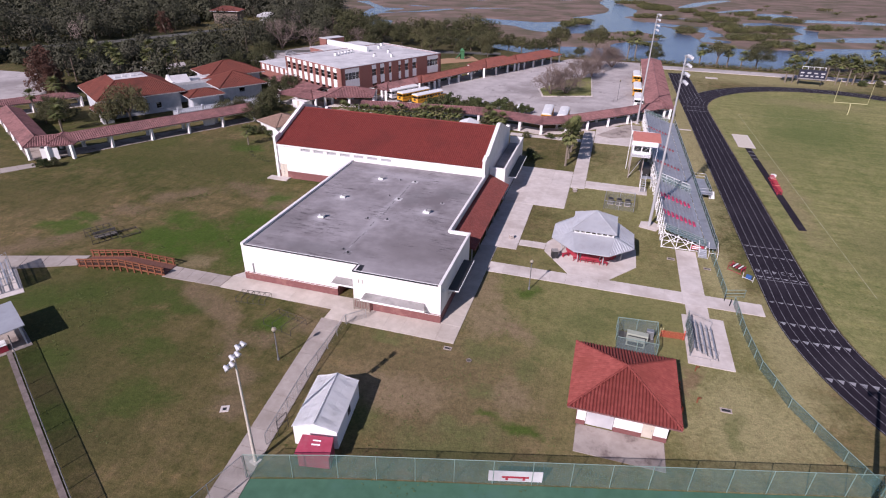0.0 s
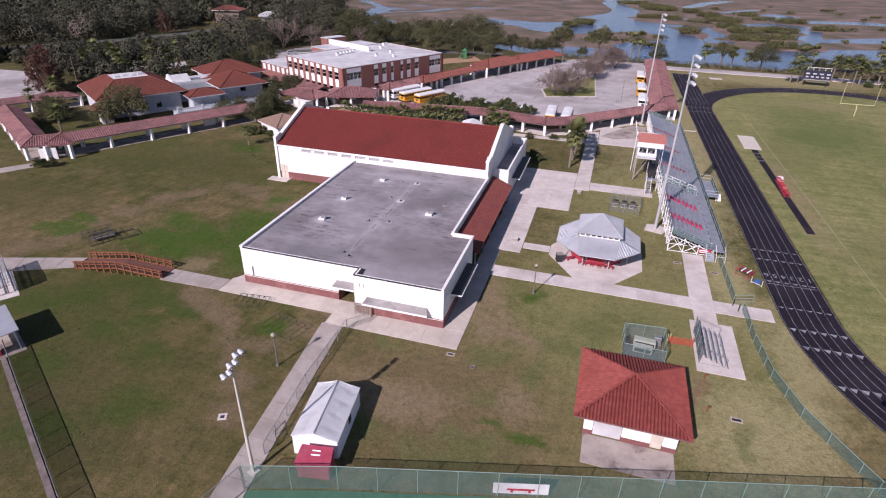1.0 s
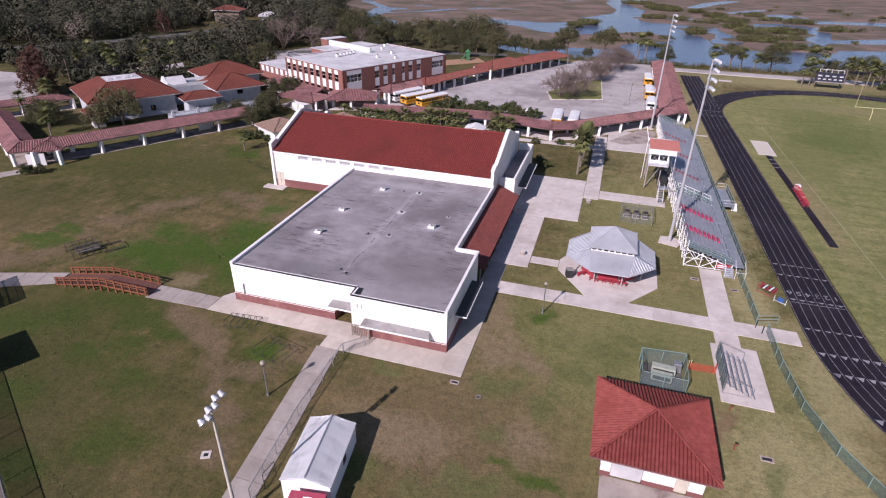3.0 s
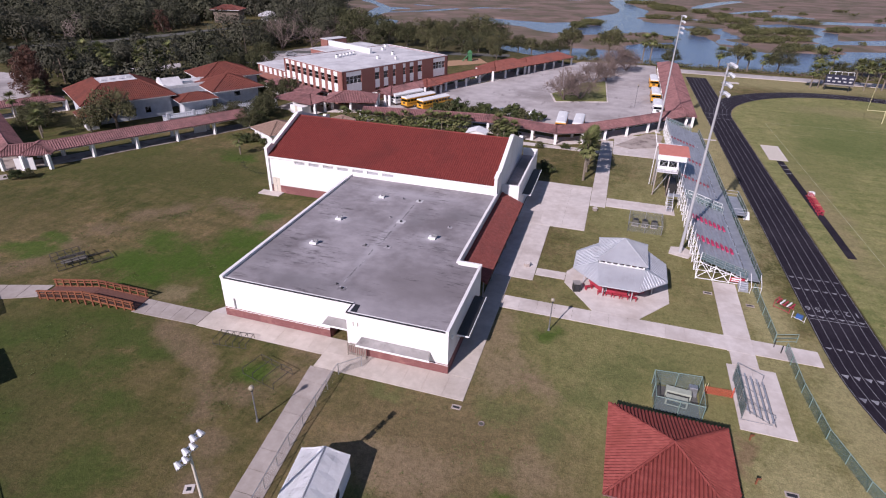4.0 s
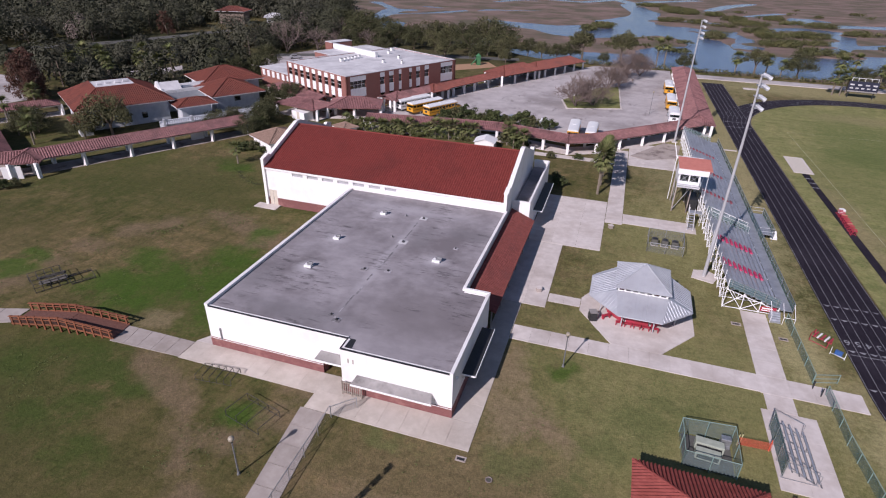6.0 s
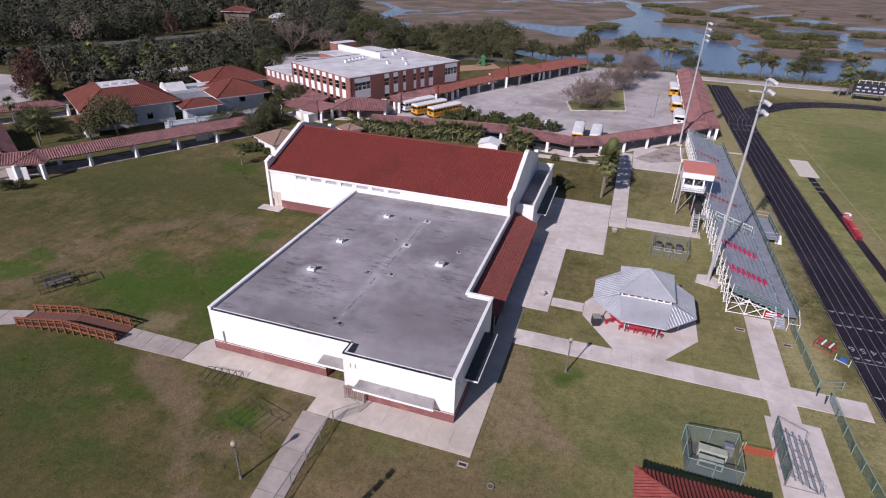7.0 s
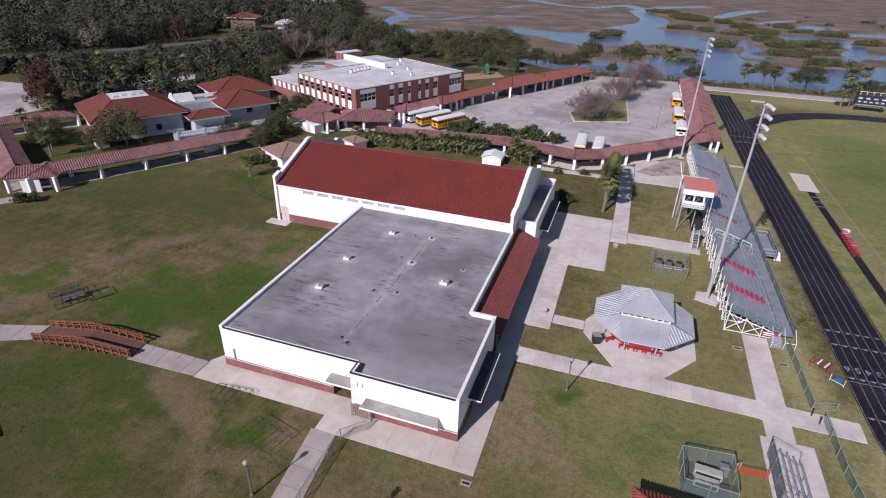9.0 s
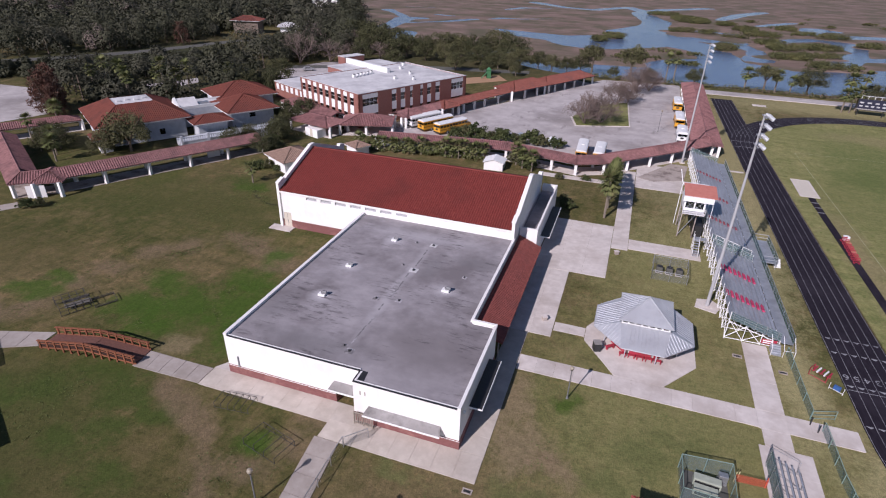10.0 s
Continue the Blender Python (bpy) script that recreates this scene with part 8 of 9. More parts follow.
part("tower", boxes((0.8, 2.4, -0.8, -0.65, 0, 3.6), (0.8, 2.4, 0.65, 0.8, 0, 3.6), (0.8, 2.4, -0.65, 0.65, 2.4, 2.5)), GREEN_PLASTIC, sl)
part("cap", solid([(0.6, -1, 3.6), (2.6, -1, 3.6), (2.6, 1, 3.6), (0.6, 1, 3.6), (1.6, 0, 4.8)], [(3, 2, 1, 0), (0, 1, 4), (1, 2, 4), (2, 3, 4), (3, 0, 4)]), GREEN_PLASTIC, sl)

# ---- plants ----
RNG = np.random.default_rng(7)


def leaf_cloud(centres, radii, per, size, flat=0.75, wild=0.55):
    """Small leaf cards scattered through clumps: centres (n, 3), radii (n,), per clump, edge length."""
    n = len(centres)
    c = np.repeat(np.asarray(centres, float), per, 0)
    r = np.repeat(np.asarray(radii, float), per)
    d = RNG.normal(size=(n * per, 3))
    d /= np.linalg.norm(d, axis=1)[:, None]
    p = c + d * (r * RNG.uniform(0.45, 1.0, n * per) ** 0.6)[:, None] * np.array([1, 1, flat])
    nrm = d * 0.7 + RNG.normal(size=d.shape) * wild + np.array([0, 0, 0.35])
    nrm /= np.linalg.norm(nrm, axis=1)[:, None]
    a = np.cross(nrm, RNG.normal(size=d.shape))
    a /= np.linalg.norm(a, axis=1)[:, None] + 1e-9
    b = np.cross(nrm, a)
    s = (size * RNG.uniform(0.6, 1.4, n * per))[:, None]
    a, b = a * s, b * s * 0.62
    return np.stack([p - a, p - b * 0.9, p + a, p + b], 1)


def crown(h, rx, base, n_clump, per, size, wild=0.55):
    """Clumps on an uneven dome from height base to h."""
    th, u = RNG.uniform(0, 2 * np.pi, n_clump), RNG.uniform(0.05, 1, n_clump)
    ph = np.arccos(1 - u)
    k = RNG.uniform(0.55, 1.0, n_clump)
    lob = 1 + 0.22 * np.sin(3 * th + RNG.uniform(0, 6)) + 0.12 * np.sin(5 * th + RNG.uniform(0, 6))
    c = np.stack([rx * lob * k * np.sin(ph) * np.cos(th), rx * lob * k * np.sin(ph) * np.sin(th), base + (h - base) * k * np.cos(ph) * 0.92 + 0.1], 1)
    return leaf_cloud(c, RNG.uniform(0.16, 0.30, n_clump) * rx, per, size, wild=wild)


def limbs(h, rx, base, r0, n=6):
    bm = bmesh.new()
    fork = base * 0.75
    tube(bm, (0, 0, 0), (0, 0, fork), r0, r0 * 0.75, 8)
    for k in range(n):
        a = 2 * math.pi * k / n + random.uniform(-0.4, 0.4)
        m = Vector((rx * 0.35 * math.cos(a), rx * 0.35 * math.sin(a), fork + (h - fork) * 0.4))
        e = Vector((rx * 0.8 * math.cos(a + 0.2), rx * 0.8 * math.sin(a + 0.2), fork + (h - fork) * random.uniform(0.45, 0.8)))
        tube(bm, (0, 0, fork * 0.96), m, r0 * 0.5, r0 * 0.32, 6)
        tube(bm, m, e, r0 * 0.32, r0 * 0.08, 5)
    return bm


def tree_kind(h, rx, base, n_clump, per, size, leaf):
    me = quads_mesh("crown", crown(h, rx, base, n_clump, per, size))
    me.materials.append(leaf)
    bm = limbs(h, rx, base, 0.035 * h)
    tm = bpy.data.meshes.new("trunk")
    bm.to_mesh(tm)
    bm.free()
    tm.materials.append(BARK)
    return tm, me


def tree(kind, x, y, s, label, z=0.0, category="tree", group=""):
    t = thing("tree" if category == "tree" else "shrub", x, y, z, random.uniform(0, 360), label, category, group)
    t.scale = (s * random.uniform(0.9, 1.1), s * random.uniform(0.9, 1.1), s)
    for n, me in zip(("trunk", "crown"), kind):
        o = new(n, me)
        o.parent = t
    return t


OAKS = [tree_kind(8.0, 4.6, 2.4, 110, 58, 0.165, OAK), tree_kind(8.5, 4.2, 2.6, 100, 58, 0.165, OAK2), tree_kind(7.5, 4.8, 2.2, 115, 58, 0.165, OAK)]
SHRUBS = [tree_kind(2.6, 1.7, 0.5, 60, 34, 0.14, SHRUB), tree_kind(2.4, 1.5, 0.4, 55, 34, 0.14, OAK2)]


def palm_kind(h, n_frond, length, r0=0.16):
    bm = bmesh.new()
    for k in range(6):
        z0, z1 = h * k / 6, h * (k + 1) / 6
        tube(bm, (0, 0, z0), (0, 0, z1), r0 * (1.15 - 0.04 * k), r0 * (1.05 - 0.04 * k), 8)
    tm = bpy.data.meshes.new("trunk")
    bm.to_mesh(tm)
    bm.free()
    tm.materials.append(PALMTRUNK)
    q = []
    for k in range(n_frond):
        a = 2.399 * k
        el = math.radians(75 - 130 * (k / n_frond))
        L = length * random.uniform(0.85, 1.1)
        d = Vector((math.cos(a) * math.cos(el), math.sin(a) * math.cos(el), math.sin(el)))
        side = Vector((-math.sin(a), math.cos(a), 0))
        stem = Vector((0, 0, h)) + d * L * 0.42 - Vector((0, 0, 0.05 * L))
        for j in range(9):
            f = (j - 4) / 4
            dd = (d + side * f * 0.85 - Vector((0, 0, 0.25 + 0.3 * abs(f)))).normalized()
            tip = stem + dd * L * (0.62 - 0.12 * abs(f))
            wv = side.cross(dd).normalized().cross(dd) * 0.075 * L / 1.6
            mid = stem.lerp(tip, 0.5)
            q.append([stem, mid - wv, tip, mid + wv])
        wv = side * 0.03
        q.append([Vector((0, 0, h)) - wv, stem - wv, stem + wv, Vector((0, 0, h)) + wv])
    fm = quads_mesh("fronds", np.array([[tuple(p) for p in f] for f in q]))
    fm.materials.append(FROND)
    return tm, fm


PALMS = [palm_kind(4.9, 44, 2.3, 0.2), palm_kind(6.2, 34, 2.1), palm_kind(3.6, 30, 2.0)]


def palm(k, x, y, s, label="sabal palm with a round head of fronds", z=0.0, wide=1.0):
    t = thing("palm_tree", x, y, z, random.uniform(0, 360), label, "palm tree", "palm trees")
    t.scale = (s * wide, s * wide, s)
    for n, me in zip(("trunk", "fronds"), PALMS[k]):
        o = new(n, me)
        o.parent = t


def bare_kind(h, spread, depth, seed):
    rnd = random.Random(seed)
    bm = bmesh.new()

    def grow(p, d, L, r, k):
        e = p + d * L
        tube(bm, p, e, r, r * 0.65, 5 if k > 2 else 3)
        if k == 0:
            return
        for _ in range(3 if k > 1 else 4):
            nd = (d + Vector((rnd.uniform(-1, 1), rnd.uniform(-1, 1), rnd.uniform(-0.5, 0.5))) * spread).normalized()
            grow(p.lerp(e, rnd.uniform(0.55, 1.0)), nd, L * rnd.uniform(0.6, 0.85), r * 0.6, k - 1)
    for _ in range(4):
        grow(Vector((0, 0, 0)), Vector((rnd.uniform(-0.7, 0.7), rnd.uniform(-0.7, 0.7), 1)).normalized(), h * 0.32, 0.022 * h, depth)
    me = bpy.data.meshes.new("branch")
    bm.to_mesh(me)
    bm.free()
    me.materials.append(ISLETWIG)
    return me


BARES = [bare_kind(8.0, 0.75, 5, 1), bare_kind(7.5, 0.8, 5, 2)]


def bare_tree(k, x, y, s, label="leafless grey winter tree", haze=0, tall=1.0):
    t = thing("bare_tree", x, y, 0.0, random.uniform(0, 360), label, "tree", "bare trees")
    t.scale = (s, s, s * tall)
    o = new("branch", BARES[k])
    o.parent = t
    if haze:
        if not TWIGS.materials:
            TWIGS.materials.append(ISLETWIG)
        c = new("twig_haze", TWIGS)
        c.parent = t


TWIGS = quads_mesh("twig_haze", crown(6.6, 4.2, 1.6, 120, 46, 0.085, 0.9))

# row of palms beside the plaza, and others read along the shore
for x, y, k, s in ((8.6, 59.2, 0, 1.42), (8.8, 63.8, 0, 1.30), (8.9, 68.4, 0, 1.16), (9.0, 72.4, 0, 1.03), (9.1, 76.0, 0, 0.92)):
    palm(k, x, y, s, "sabal palm in a row on the lawn", wide=0.74)
for x, y, s in ((-10.5, 78.6, 0.7), (-8.2, 77.4, 0.75), (-12.3, 80.4, 0.8)):
    palm(0, x, y, s, "bushy palm behind the gymnasium")
for x, y, k, s in ((46.7, 190.6, 0, 1.25), (56.9, 192.5, 0, 1.2), (61.9, 193.1, 2, 1.2), (72.0, 168.5, 0, 1.15), (74.2, 168.8, 1, 1.0), (88.0, 171.2, 1, 1.15), (91.5, 171.6, 1, 1.2), (93.8, 173.4, 0, 1.2),
                   (105.4, 194.5, 1, 1.4), (20.0, 193.6, 1, 1.35), (22.8, 194.3, 1, 1.45), (97, 176, 0, 1.2), (86, 175, 1, 1.2), (101, 178, 0, 1.3), (77, 173.2, 0, 1.2), (110, 190, 1, 1.3), (83, 190.5, 1, 1.3), (79, 190.5, 0, 1.4),
                   (-58.6, 49.4, 2, 0.9), (-119, 50.5, 1, 0.9), (-107, 46.6, 1, 0.85), (-103.5, 43.6, 0, 0.9), (-122, 60, 1, 1.0), (-126, 63, 0, 1.0)):
    palm(k, x, y, s)
UMBRELLA = tree_kind(11.0, 4.6, 5.6, 90, 34, 0.26, OAK2)
for x, y, s in ((-7.5, 195.3, 1.1), (7.1, 193.8, 1.15), (52.9, 190.6, 0.9)):
    tree(UMBRELLA, x, y, s, "tall shore tree with a flat open crown")
RUST = tree_kind(10.5, 2.9, 1.0, 130, 50, 0.15, RUSTLEAF)
for x, y, s in ((-133.5, 69.0, 0.95), (-137.5, 70.5, 1.3), (-142.5, 74.5, 1.35)):
    tree(RUST, x, y, s, "rusty brown winter cypress tree")
tree(RUST, -189.9, 179.1, 1.15, "rusty brown winter cypress tree beside the street")
for x, y, s, k in ((67.7, 195.5, 1.15, 0), (-94.6, 54.8, 1.12, 1), (-110, 50.0, 0.65, 2), (-114, 51.5, 0.7, 0), (-66.5, 64.5, 0.62, 0), (-71.5, 79.1, 0.66, 1), (-85.8, 89.3, 0.7, 0), (-73.6, 93.4, 0.8, 2), (-75, 71, 0.55, 1), (-78, 90, 0.7, 0),
                   (-104.3, 111, 0.95, 0), (-100, 118, 1.0, 2), (-105.8, 130.6, 1.05, 0), (-112, 117, 1.0, 1), (-66, 66.5, 0.5, 2), (-76, 66, 0.6, 0), (-69, 73.5, 0.75, 2), (-97.5, 50.5, 0.66, 1), (-112, 47, 0.5, 1), (-90, 190, 1.0, 2), (-76, 192, 0.9, 0), (-66, 190, 0.85, 1), (-52, 193, 0.95, 2), (-44, 190, 0.8, 0), (-99, 178, 0.9, 0), (-58, 178, 0.8, 1), (-84, 178, 0.7, 2), (-45, 176, 0.6, 0), 
                   (-87, 198, 1.0, 0), (-80.8, 203, 1.05, 2), (-73, 206, 1.1, 1), (-63.8, 203, 1.0, 1), (-56, 203, 1.15, 0), (-48.7, 208, 1.35, 1), (-41, 202, 1.3, 0), (-38.7, 187, 0.75, 1), (-35.9, 194, 0.85, 1), (-29, 197, 0.9, 0), (-23, 194, 0.8, 1), (-17, 194, 0.85, 2),
                   (-12, 196, 0.9, 0), (1, 193, 0.55, 0), (14, 193, 0.6, 0), (30, 193, 0.75, 0), (-103, 197, 1.3, 0), (-109, 215, 1.4, 2), (-118, 212, 1.35, 0), (-94, 205, 1.2, 0),
                   (-68, 212, 1.1, 2), (-34, 178, 0.6, 1), (112, 197, 1.0, 0), (120, 198, 1.1, 1), (95, 197, 0.8, 0), (88, 196, 0.7, 2), (100, 198, 0.9, 0)):
    tree(OAKS[k], x, y, s * (1.18 if x < -35 and y > 170 else 1.0), ("dark live oak", "olive green oak", "broad dark live oak")[k] + " with an uneven crown")
for x, y, s, k in ((-1.8, 121.0, 1.20, 0), (2.4, 124.0, 1.15, 1), (4.8, 147.0, 1.15, 1), (8.5, 153.0, 0.9, 0), (10.6, 168, 1.35, 0), (14.5, 174, 1.1, 1)):
    bare_tree(k, x, y, s, haze=1, tall=1.12)
for x, y, s, k in ((-119, 164, 1.7, 0), (-116, 204, 1.5, 1), (-110, 172, 1.5, 1), (-94, 186, 1.3, 1), (-126, 172, 1.5, 0), (-101, 178, 1.2, 0)):
    bare_tree(k, x, y, s, "leafless reddish winter tree" if x < -140 else "leafless grey winter tree", haze=x < -140)
# shrubs between the gymnasium and the bus lot
for i, (x, y, s) in enumerate(((-30.6, 94.2, 1.3), (-28.0, 95.2, 1.5), (-25.2, 94.4, 1.7), (-22.0, 95.4, 1.1), (-18.9, 95.4, 1.6), (-15.6, 96, 1.1), (-12.4, 96.6, 1.6), (-9.2, 96, 1.2), (-5.6, 96.2, 1.1), (-11.9, 81.2, 1.3), (-9.5, 79.2, 1.2), (-13.5, 90, 1.2),
                               (-62.2, 56.5, 0.8), (-60.5, 57.8, 0.9), (-58.0, 57.0, 0.6), (-45.5, 61, 0.5), (1.6, 60.5, 0.8), (1.0, 63.5, 0.7), (3.5, 76.6, 0.6), (-2, 75.4, 0.6), (-87.0, 24.6, 0.8), (-85.5, 25.8, 0.7), (96, 171.5, 0.9), (101, 172, 1.0), (-70, 75, 1.2), (-73, 69, 1.3), (-68.5, 70, 1.2))):
    tree(SHRUBS[i % 2], x, y, s, "leafy green shrub by the covered walk", category="shrub", group="shrubs")
hedge_c = np.stack([np.linspace(-49, -19, 150), np.linspace(77.0, 80.4, 150) + RNG.normal(0, 0.7, 150), RNG.uniform(0.2, 1.5, 150)], 1)
hm = quads_mesh("hedge", leaf_cloud(hedge_c, RNG.uniform(0.3, 0.7, 150), 60, 0.15))
hm.materials.append(FROND)
hedge = new("hedge", hm)
tagged(hedge, "low green palmetto hedge behind the gymnasium", "hedge", kind="stuff")
for i in range(21):
    palm(2, -48.5 + i * 1.45 + random.uniform(-0.4, 0.4), 76.6 + i * 0.18 + random.uniform(-0.6, 0.6), random.uniform(0.62, 0.95), "short young palm in the hedge row")


# far woods, one mass of many crowns
def inside(x, y, poly):
    c = False
    for (x0, y0), (x1, y1) in zip(poly, poly[1:] + poly[:1]):
        if (y0 > y) != (y1 > y) and x < (x1 - x0) * (y - y0) / (y1 - y0) + x0:
            c = not c
    return c


WOODS = [(-440, 60), (-200, 60), (-196, 92), (-160, 94), (-146, 86), (-130, 77), (-124, 76), (-119, 84), (-108, 104), (-106, 122), (-124, 140), (-118, 176), (-116, 190), (-108, 206), (-128, 240), (-176, 330), (-226, 420), (-480, 420)]
CLEARINGS = ([(-235, 112), (-209, 140), (-196, 162), (-190, 181), (-183, 202), (-172, 222), (-150, 196), (-158, 172), (-165, 155), (-172, 138), (-186, 116), (-215, 92)],
             [(-150, 112), (-136, 128), (-118, 112), (-126, 96), (-136, 98)])
HOUSES = ((-187, 236, 15), (-214, 352, 14), (-206, 338, 15), (-199, 326, 14), (-170, 236, 13), (-162, 224, 12), (-186, 222, 17), (-178, 210, 17), (-170, 199, 14))
cl = {WOODLEAF.name: [], WOODLEAF2.name: [], PINKTWIG.name: []}
trunks = bmesh.new()
HOUSE_FRONT = [(-204, 212), (-160, 236), (-136, 186), (-162, 170)]
LOW_GROWTH = [(-166, 99), (-128, 78), (-112, 122), (-130, 150), (-160, 172), (-176, 138), (-215, 92), (-196, 95)]


def wood_crown(h, rx, base, n_clump, per, size):
    """A rounded crown of clumps whose leaves face outwards."""
    th, u = RNG.uniform(0, 2 * np.pi, n_clump), RNG.uniform(0.0, 1, n_clump)
    ph = np.arccos(1 - u * 1.05)
    lob = 1 + 0.20 * np.sin(3 * th + RNG.uniform(0, 6)) + 0.12 * np.sin(5 * th + RNG.uniform(0, 6))
    k = RNG.uniform(0.72, 1.0, n_clump)
    out = np.stack([np.sin(ph) * np.cos(th), np.sin(ph) * np.sin(th), np.cos(ph)], 1)
    c = out * np.stack([rx * lob * k, rx * lob * k, (h - base) * k], 1) + np.array([0, 0, base])
    d = RNG.normal(size=(n_clump * per, 3))
    d /= np.linalg.norm(d, axis=1)[:, None]
    r = np.repeat(RNG.uniform(0.22, 0.38, n_clump) * rx, per)
    p = np.repeat(c, per, 0) + d * r[:, None] * np.array([1, 1, 0.8])
    nrm = d * 0.55 + np.repeat(out, per, 0) * 0.9 + RNG.normal(size=d.shape) * 0.20
    nrm /= np.linalg.norm(nrm, axis=1)[:, None]
    a = np.cross(nrm, RNG.normal(size=d.shape))
    a /= np.linalg.norm(a, axis=1)[:, None] + 1e-9
    b = np.cross(nrm, a)
    s = (size * RNG.uniform(0.6, 1.4, n_clump * per))[:, None]
    return np.stack([p - a * s, p - b * s * 0.6, p + a * s, p + b * s * 0.6], 1)


for gx_ in np.arange(-340, -96, 8.2):
    for gy_ in np.arange(50, 400, 8.2):
        x, y = gx_ + RNG.uniform(-3.4, 3.4), gy_ + RNG.uniform(-3.4, 3.4)
        if y < -0.80 * (x + 96) + 8 and x < -170:
            continue
        if not inside(x, y, WOODS) or any(inside(x, y, c) for c in CLEARINGS):
            continue
        if any((x - hx) ** 2 + (y - hy) ** 2 < hr ** 2 for hx, hy, hr in HOUSES):
            continue
        d = math.hypot(x, y + 50)
        s = RNG.uniform(0.75, 1.25) ** 1.4 * (0.52 if inside(x, y, LOW_GROWTH) or inside(x, y, HOUSE_FRONT) else 1.08)
        m = (WOODLEAF.name, WOODLEAF2.name, PINKTWIG.name)[int(np.searchsorted((0.62, 0.95 if d > 260 else 1.0), RNG.uniform()))]
        q = wood_crown(10.0 * s, 5.6 * s, 2.0 * s, 46 if d < 330 else 30, 22 if d < 330 else 18, 0.36 if d < 330 else 0.58)
        q[:, :, 0] += x
        q[:, :, 1] += y
        cl[m].append(q)
        tube(trunks, (x, y, 0), (x, y, 5 * s), 0.3, 0.16, 5)
# undergrowth between the street and the classrooms
for gx_ in np.arange(-215, -110, 5.4):
    for gy_ in np.arange(78, 172, 5.4):
        x, y = gx_ + RNG.uniform(-2.4, 2.4), gy_ + RNG.uniform(-2.4, 2.4)
        if not inside(x, y, LOW_GROWTH) or any(inside(x, y, c) for c in CLEARINGS) or not inside(x, y, WOODS):
            continue
        s = RNG.uniform(0.30, 0.50)
        q = wood_crown(9.0 * s, 6.4 * s, 1.0 * s, 26, 18, 0.30)
        q[:, :, 0] += x
        q[:, :, 1] += y
        cl[(WOODLEAF.name, WOODLEAF2.name)[int(RNG.uniform() > 0.6)]].append(q)
for name, mats in ((WOODLEAF.name, WOODLEAF), (WOODLEAF2.name, WOODLEAF2), (PINKTWIG.name, PINKTWIG)):
    me = quads_mesh("woods", np.concatenate(cl[name]))
    me.materials.append(mats)
    tagged(new("woods", me), "dense dark winter woodland of live oaks", "woods", kind="stuff")
part("woodland_trunks", trunks, BARK, label="grey trunks of the far woodland", kind="stuff")
for i, (x, y) in enumerate(((-128, 88), (-133, 92), (-139, 96), (-126, 97), (-118, 96), (-121, 104), (-146, 92), (-150, 100), (-131, 104), (-112, 112))):
    palm(1, x, y, 1.15 + 0.1 * (i % 3), "sabal palm at the edge of the woods")
# mangrove clumps and reeds on the marsh flats
mc = []
for _ in range(26000):
    x, y = RNG.uniform(-10, 200), RNG.uniform(236, 500)
    k = islet_at(x, y)
    n = noise.noise(Vector((x / 9, y / 7, 5.5)))
    if k + 0.45 * n > 0.36 or (x > 60 and n > 0.62 and marsh_at(x, y) > 0.55):
        mc.append((x, y, WATER_Z + 0.7, 0.9 + 0.9 * max(0, k + n * 0.5)))
for _ in range(500):
    cx, cy, rx, ry = ISLETS[int(RNG.integers(0, 3))]
    mc.append((cx + RNG.normal(0, rx * 0.45), cy + RNG.normal(0, ry * 0.45), 0.5, 1.3))
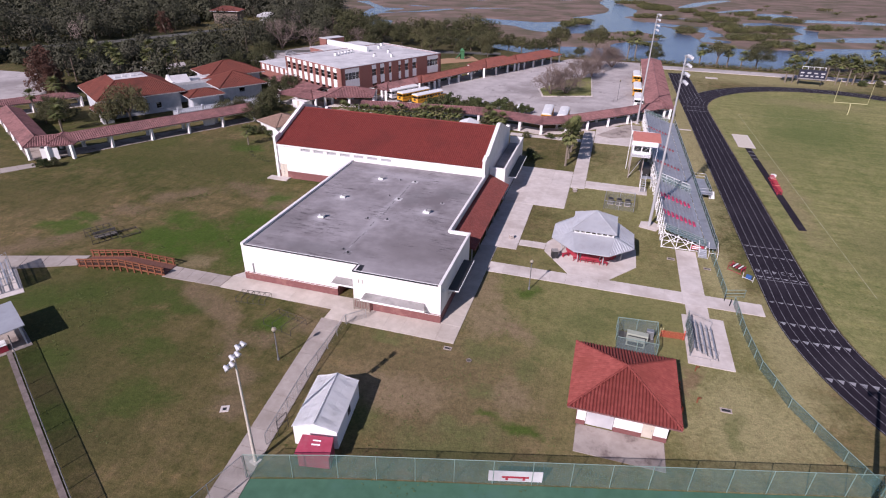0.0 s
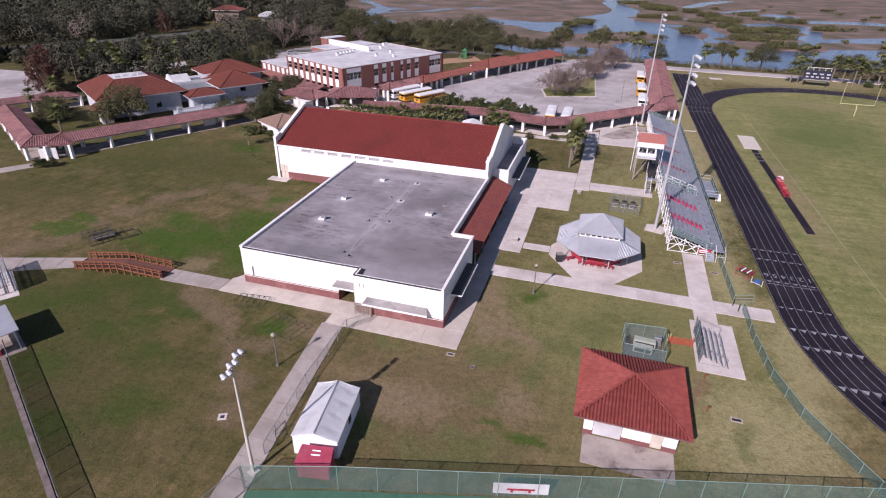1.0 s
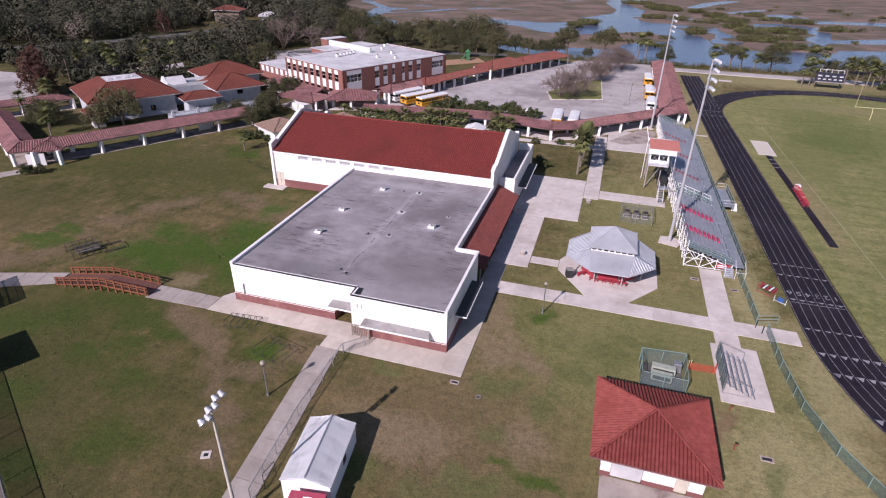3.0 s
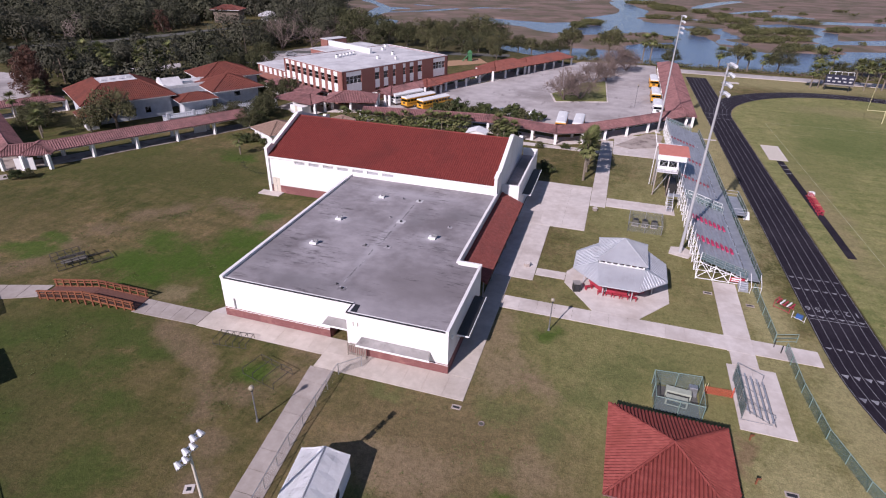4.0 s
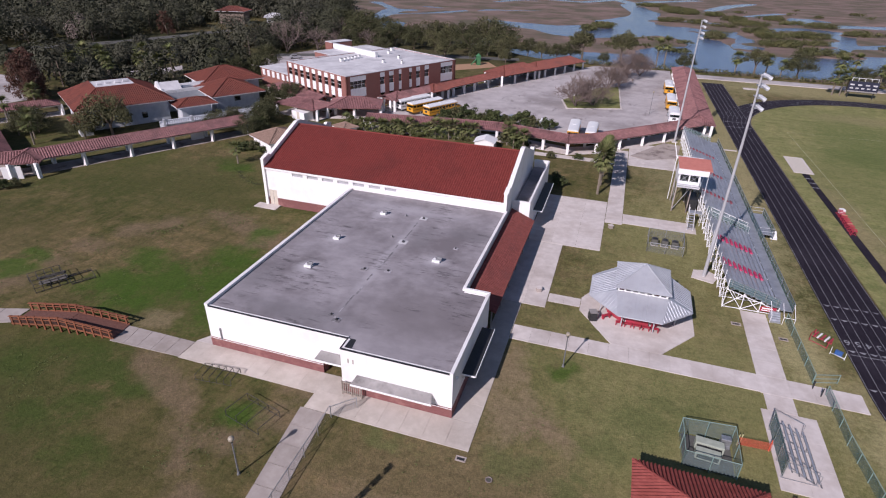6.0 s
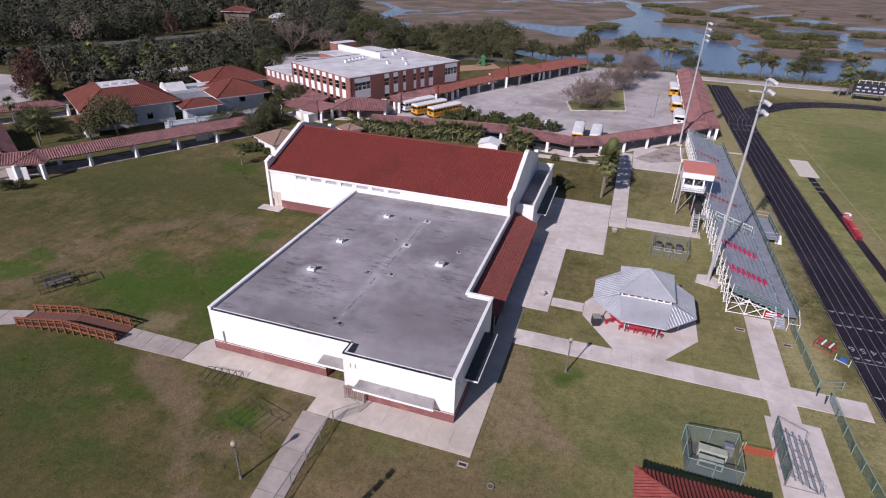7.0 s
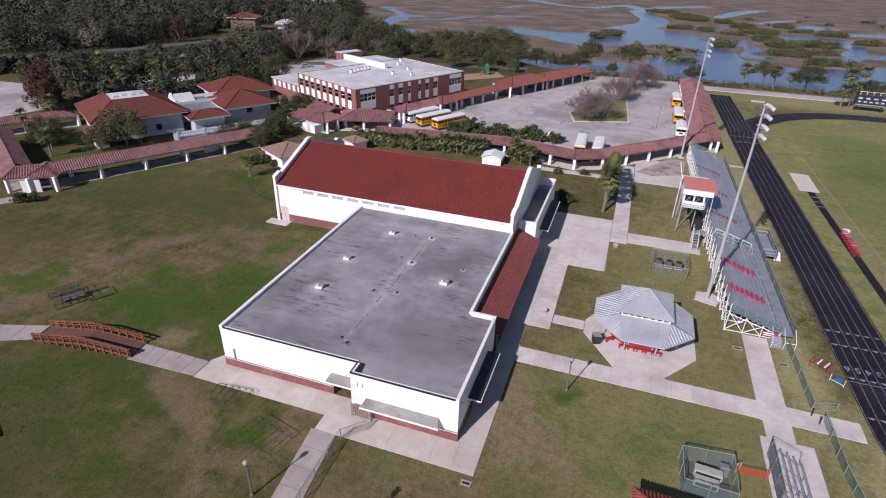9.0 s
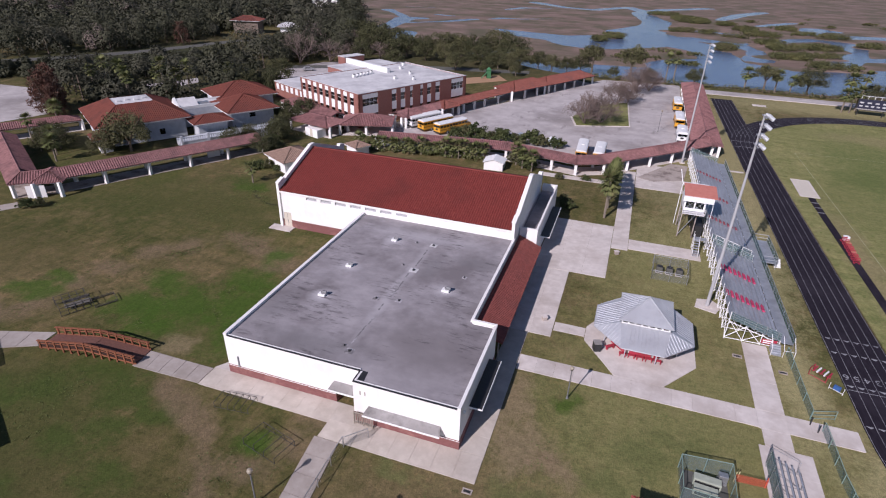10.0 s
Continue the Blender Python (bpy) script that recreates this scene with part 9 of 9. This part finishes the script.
# low dark growth on the mud bank beyond the shore pond
for x, y, n in ((3, 246, 24), (12, 248, 18), (28, 240, 30), (32, 238, 14), (20, 272, 14), (34, 268, 12)):
    for _ in range(n):
        mc.append((x + RNG.normal(0, 3.0), y + RNG.normal(0, 1.6), 0.1, 0.8))
mc = np.array(mc)
k = np.repeat(mc, 3, 0)
k[:, :2] += RNG.normal(0, 1.0, (len(k), 2))
k[:, 2] += RNG.uniform(-0.3, 2.4, len(k)) * k[:, 3] * 0.5
me = quads_mesh("mangrove", leaf_cloud(k[:, :3], k[:, 3] * 0.7, 11, 0.33))
me.materials.append(foliage("mangrove leaves", (0.052, 0.060, 0.024), (0.126, 0.122, 0.048), (0.090, 0.076, 0.046), 0.25, 0.1, 0.09))
tagged(new("mangrove", me), "olive green mangrove clumps on the marsh", "mangrove", kind="stuff")

# low scrub along the shore road
sc = np.stack([RNG.uniform(-10, 125, 260), RNG.uniform(187.5, 192.5, 260), RNG.uniform(0.2, 1.0, 260)], 1)
me = quads_mesh("shore_scrub", leaf_cloud(sc, RNG.uniform(0.5, 1.2, 260), 26, 0.25))
me.materials.append(OAK2)
tagged(new("shore_scrub", me), "low olive scrub along the shore road", "scrub", kind="stuff")

# weeds and clover tufts that roughen the lawn
wd = []
while len(wd) < 3000:
    x, y = RNG.uniform(-75, 36), RNG.uniform(-26, 62)
    if -30 < x < 6 and -4 < y < 57 or 15 < x < 26 and -15 < y < -1 or 8 < x < 23 and 13 < y < 31 or 23 < x:
        continue
    n = noise.noise(Vector((x / 7, y / 7, 1.5))) + 0.5 * noise.noise(Vector((x / 2.2, y / 2.2, 7.5)))
    if n > 0.22:
        wd.append((x, y, 0.03))
# rough clumps left along the worn track
for x0, y0, x1, y1, n in ((-57.7, 47.2, -48.2, 40.7, 150), (-52, 19.5, -49, 24, 120), (-46, 30, -43, 33, 50), (-44, 26, -40, 29, 60), (-90, 30, -80, 26, 60)):
    for _ in range(n):
        f = RNG.uniform()
        wd.append((x0 + (x1 - x0) * f + RNG.normal(0, 0.5), y0 + (y1 - y0) * f + RNG.normal(0, 0.7), 0.1))
me = quads_mesh("lawn_weeds", leaf_cloud(np.array(wd), RNG.uniform(0.08, 0.34, len(wd)), 7, 0.055, 0.15))
me.materials.append(foliage("clover leaves", (0.075, 0.098, 0.030), (0.130, 0.150, 0.050)))
tagged(new("lawn_weeds", me), "low clover and weed tufts in the lawn", "weeds", kind="stuff")
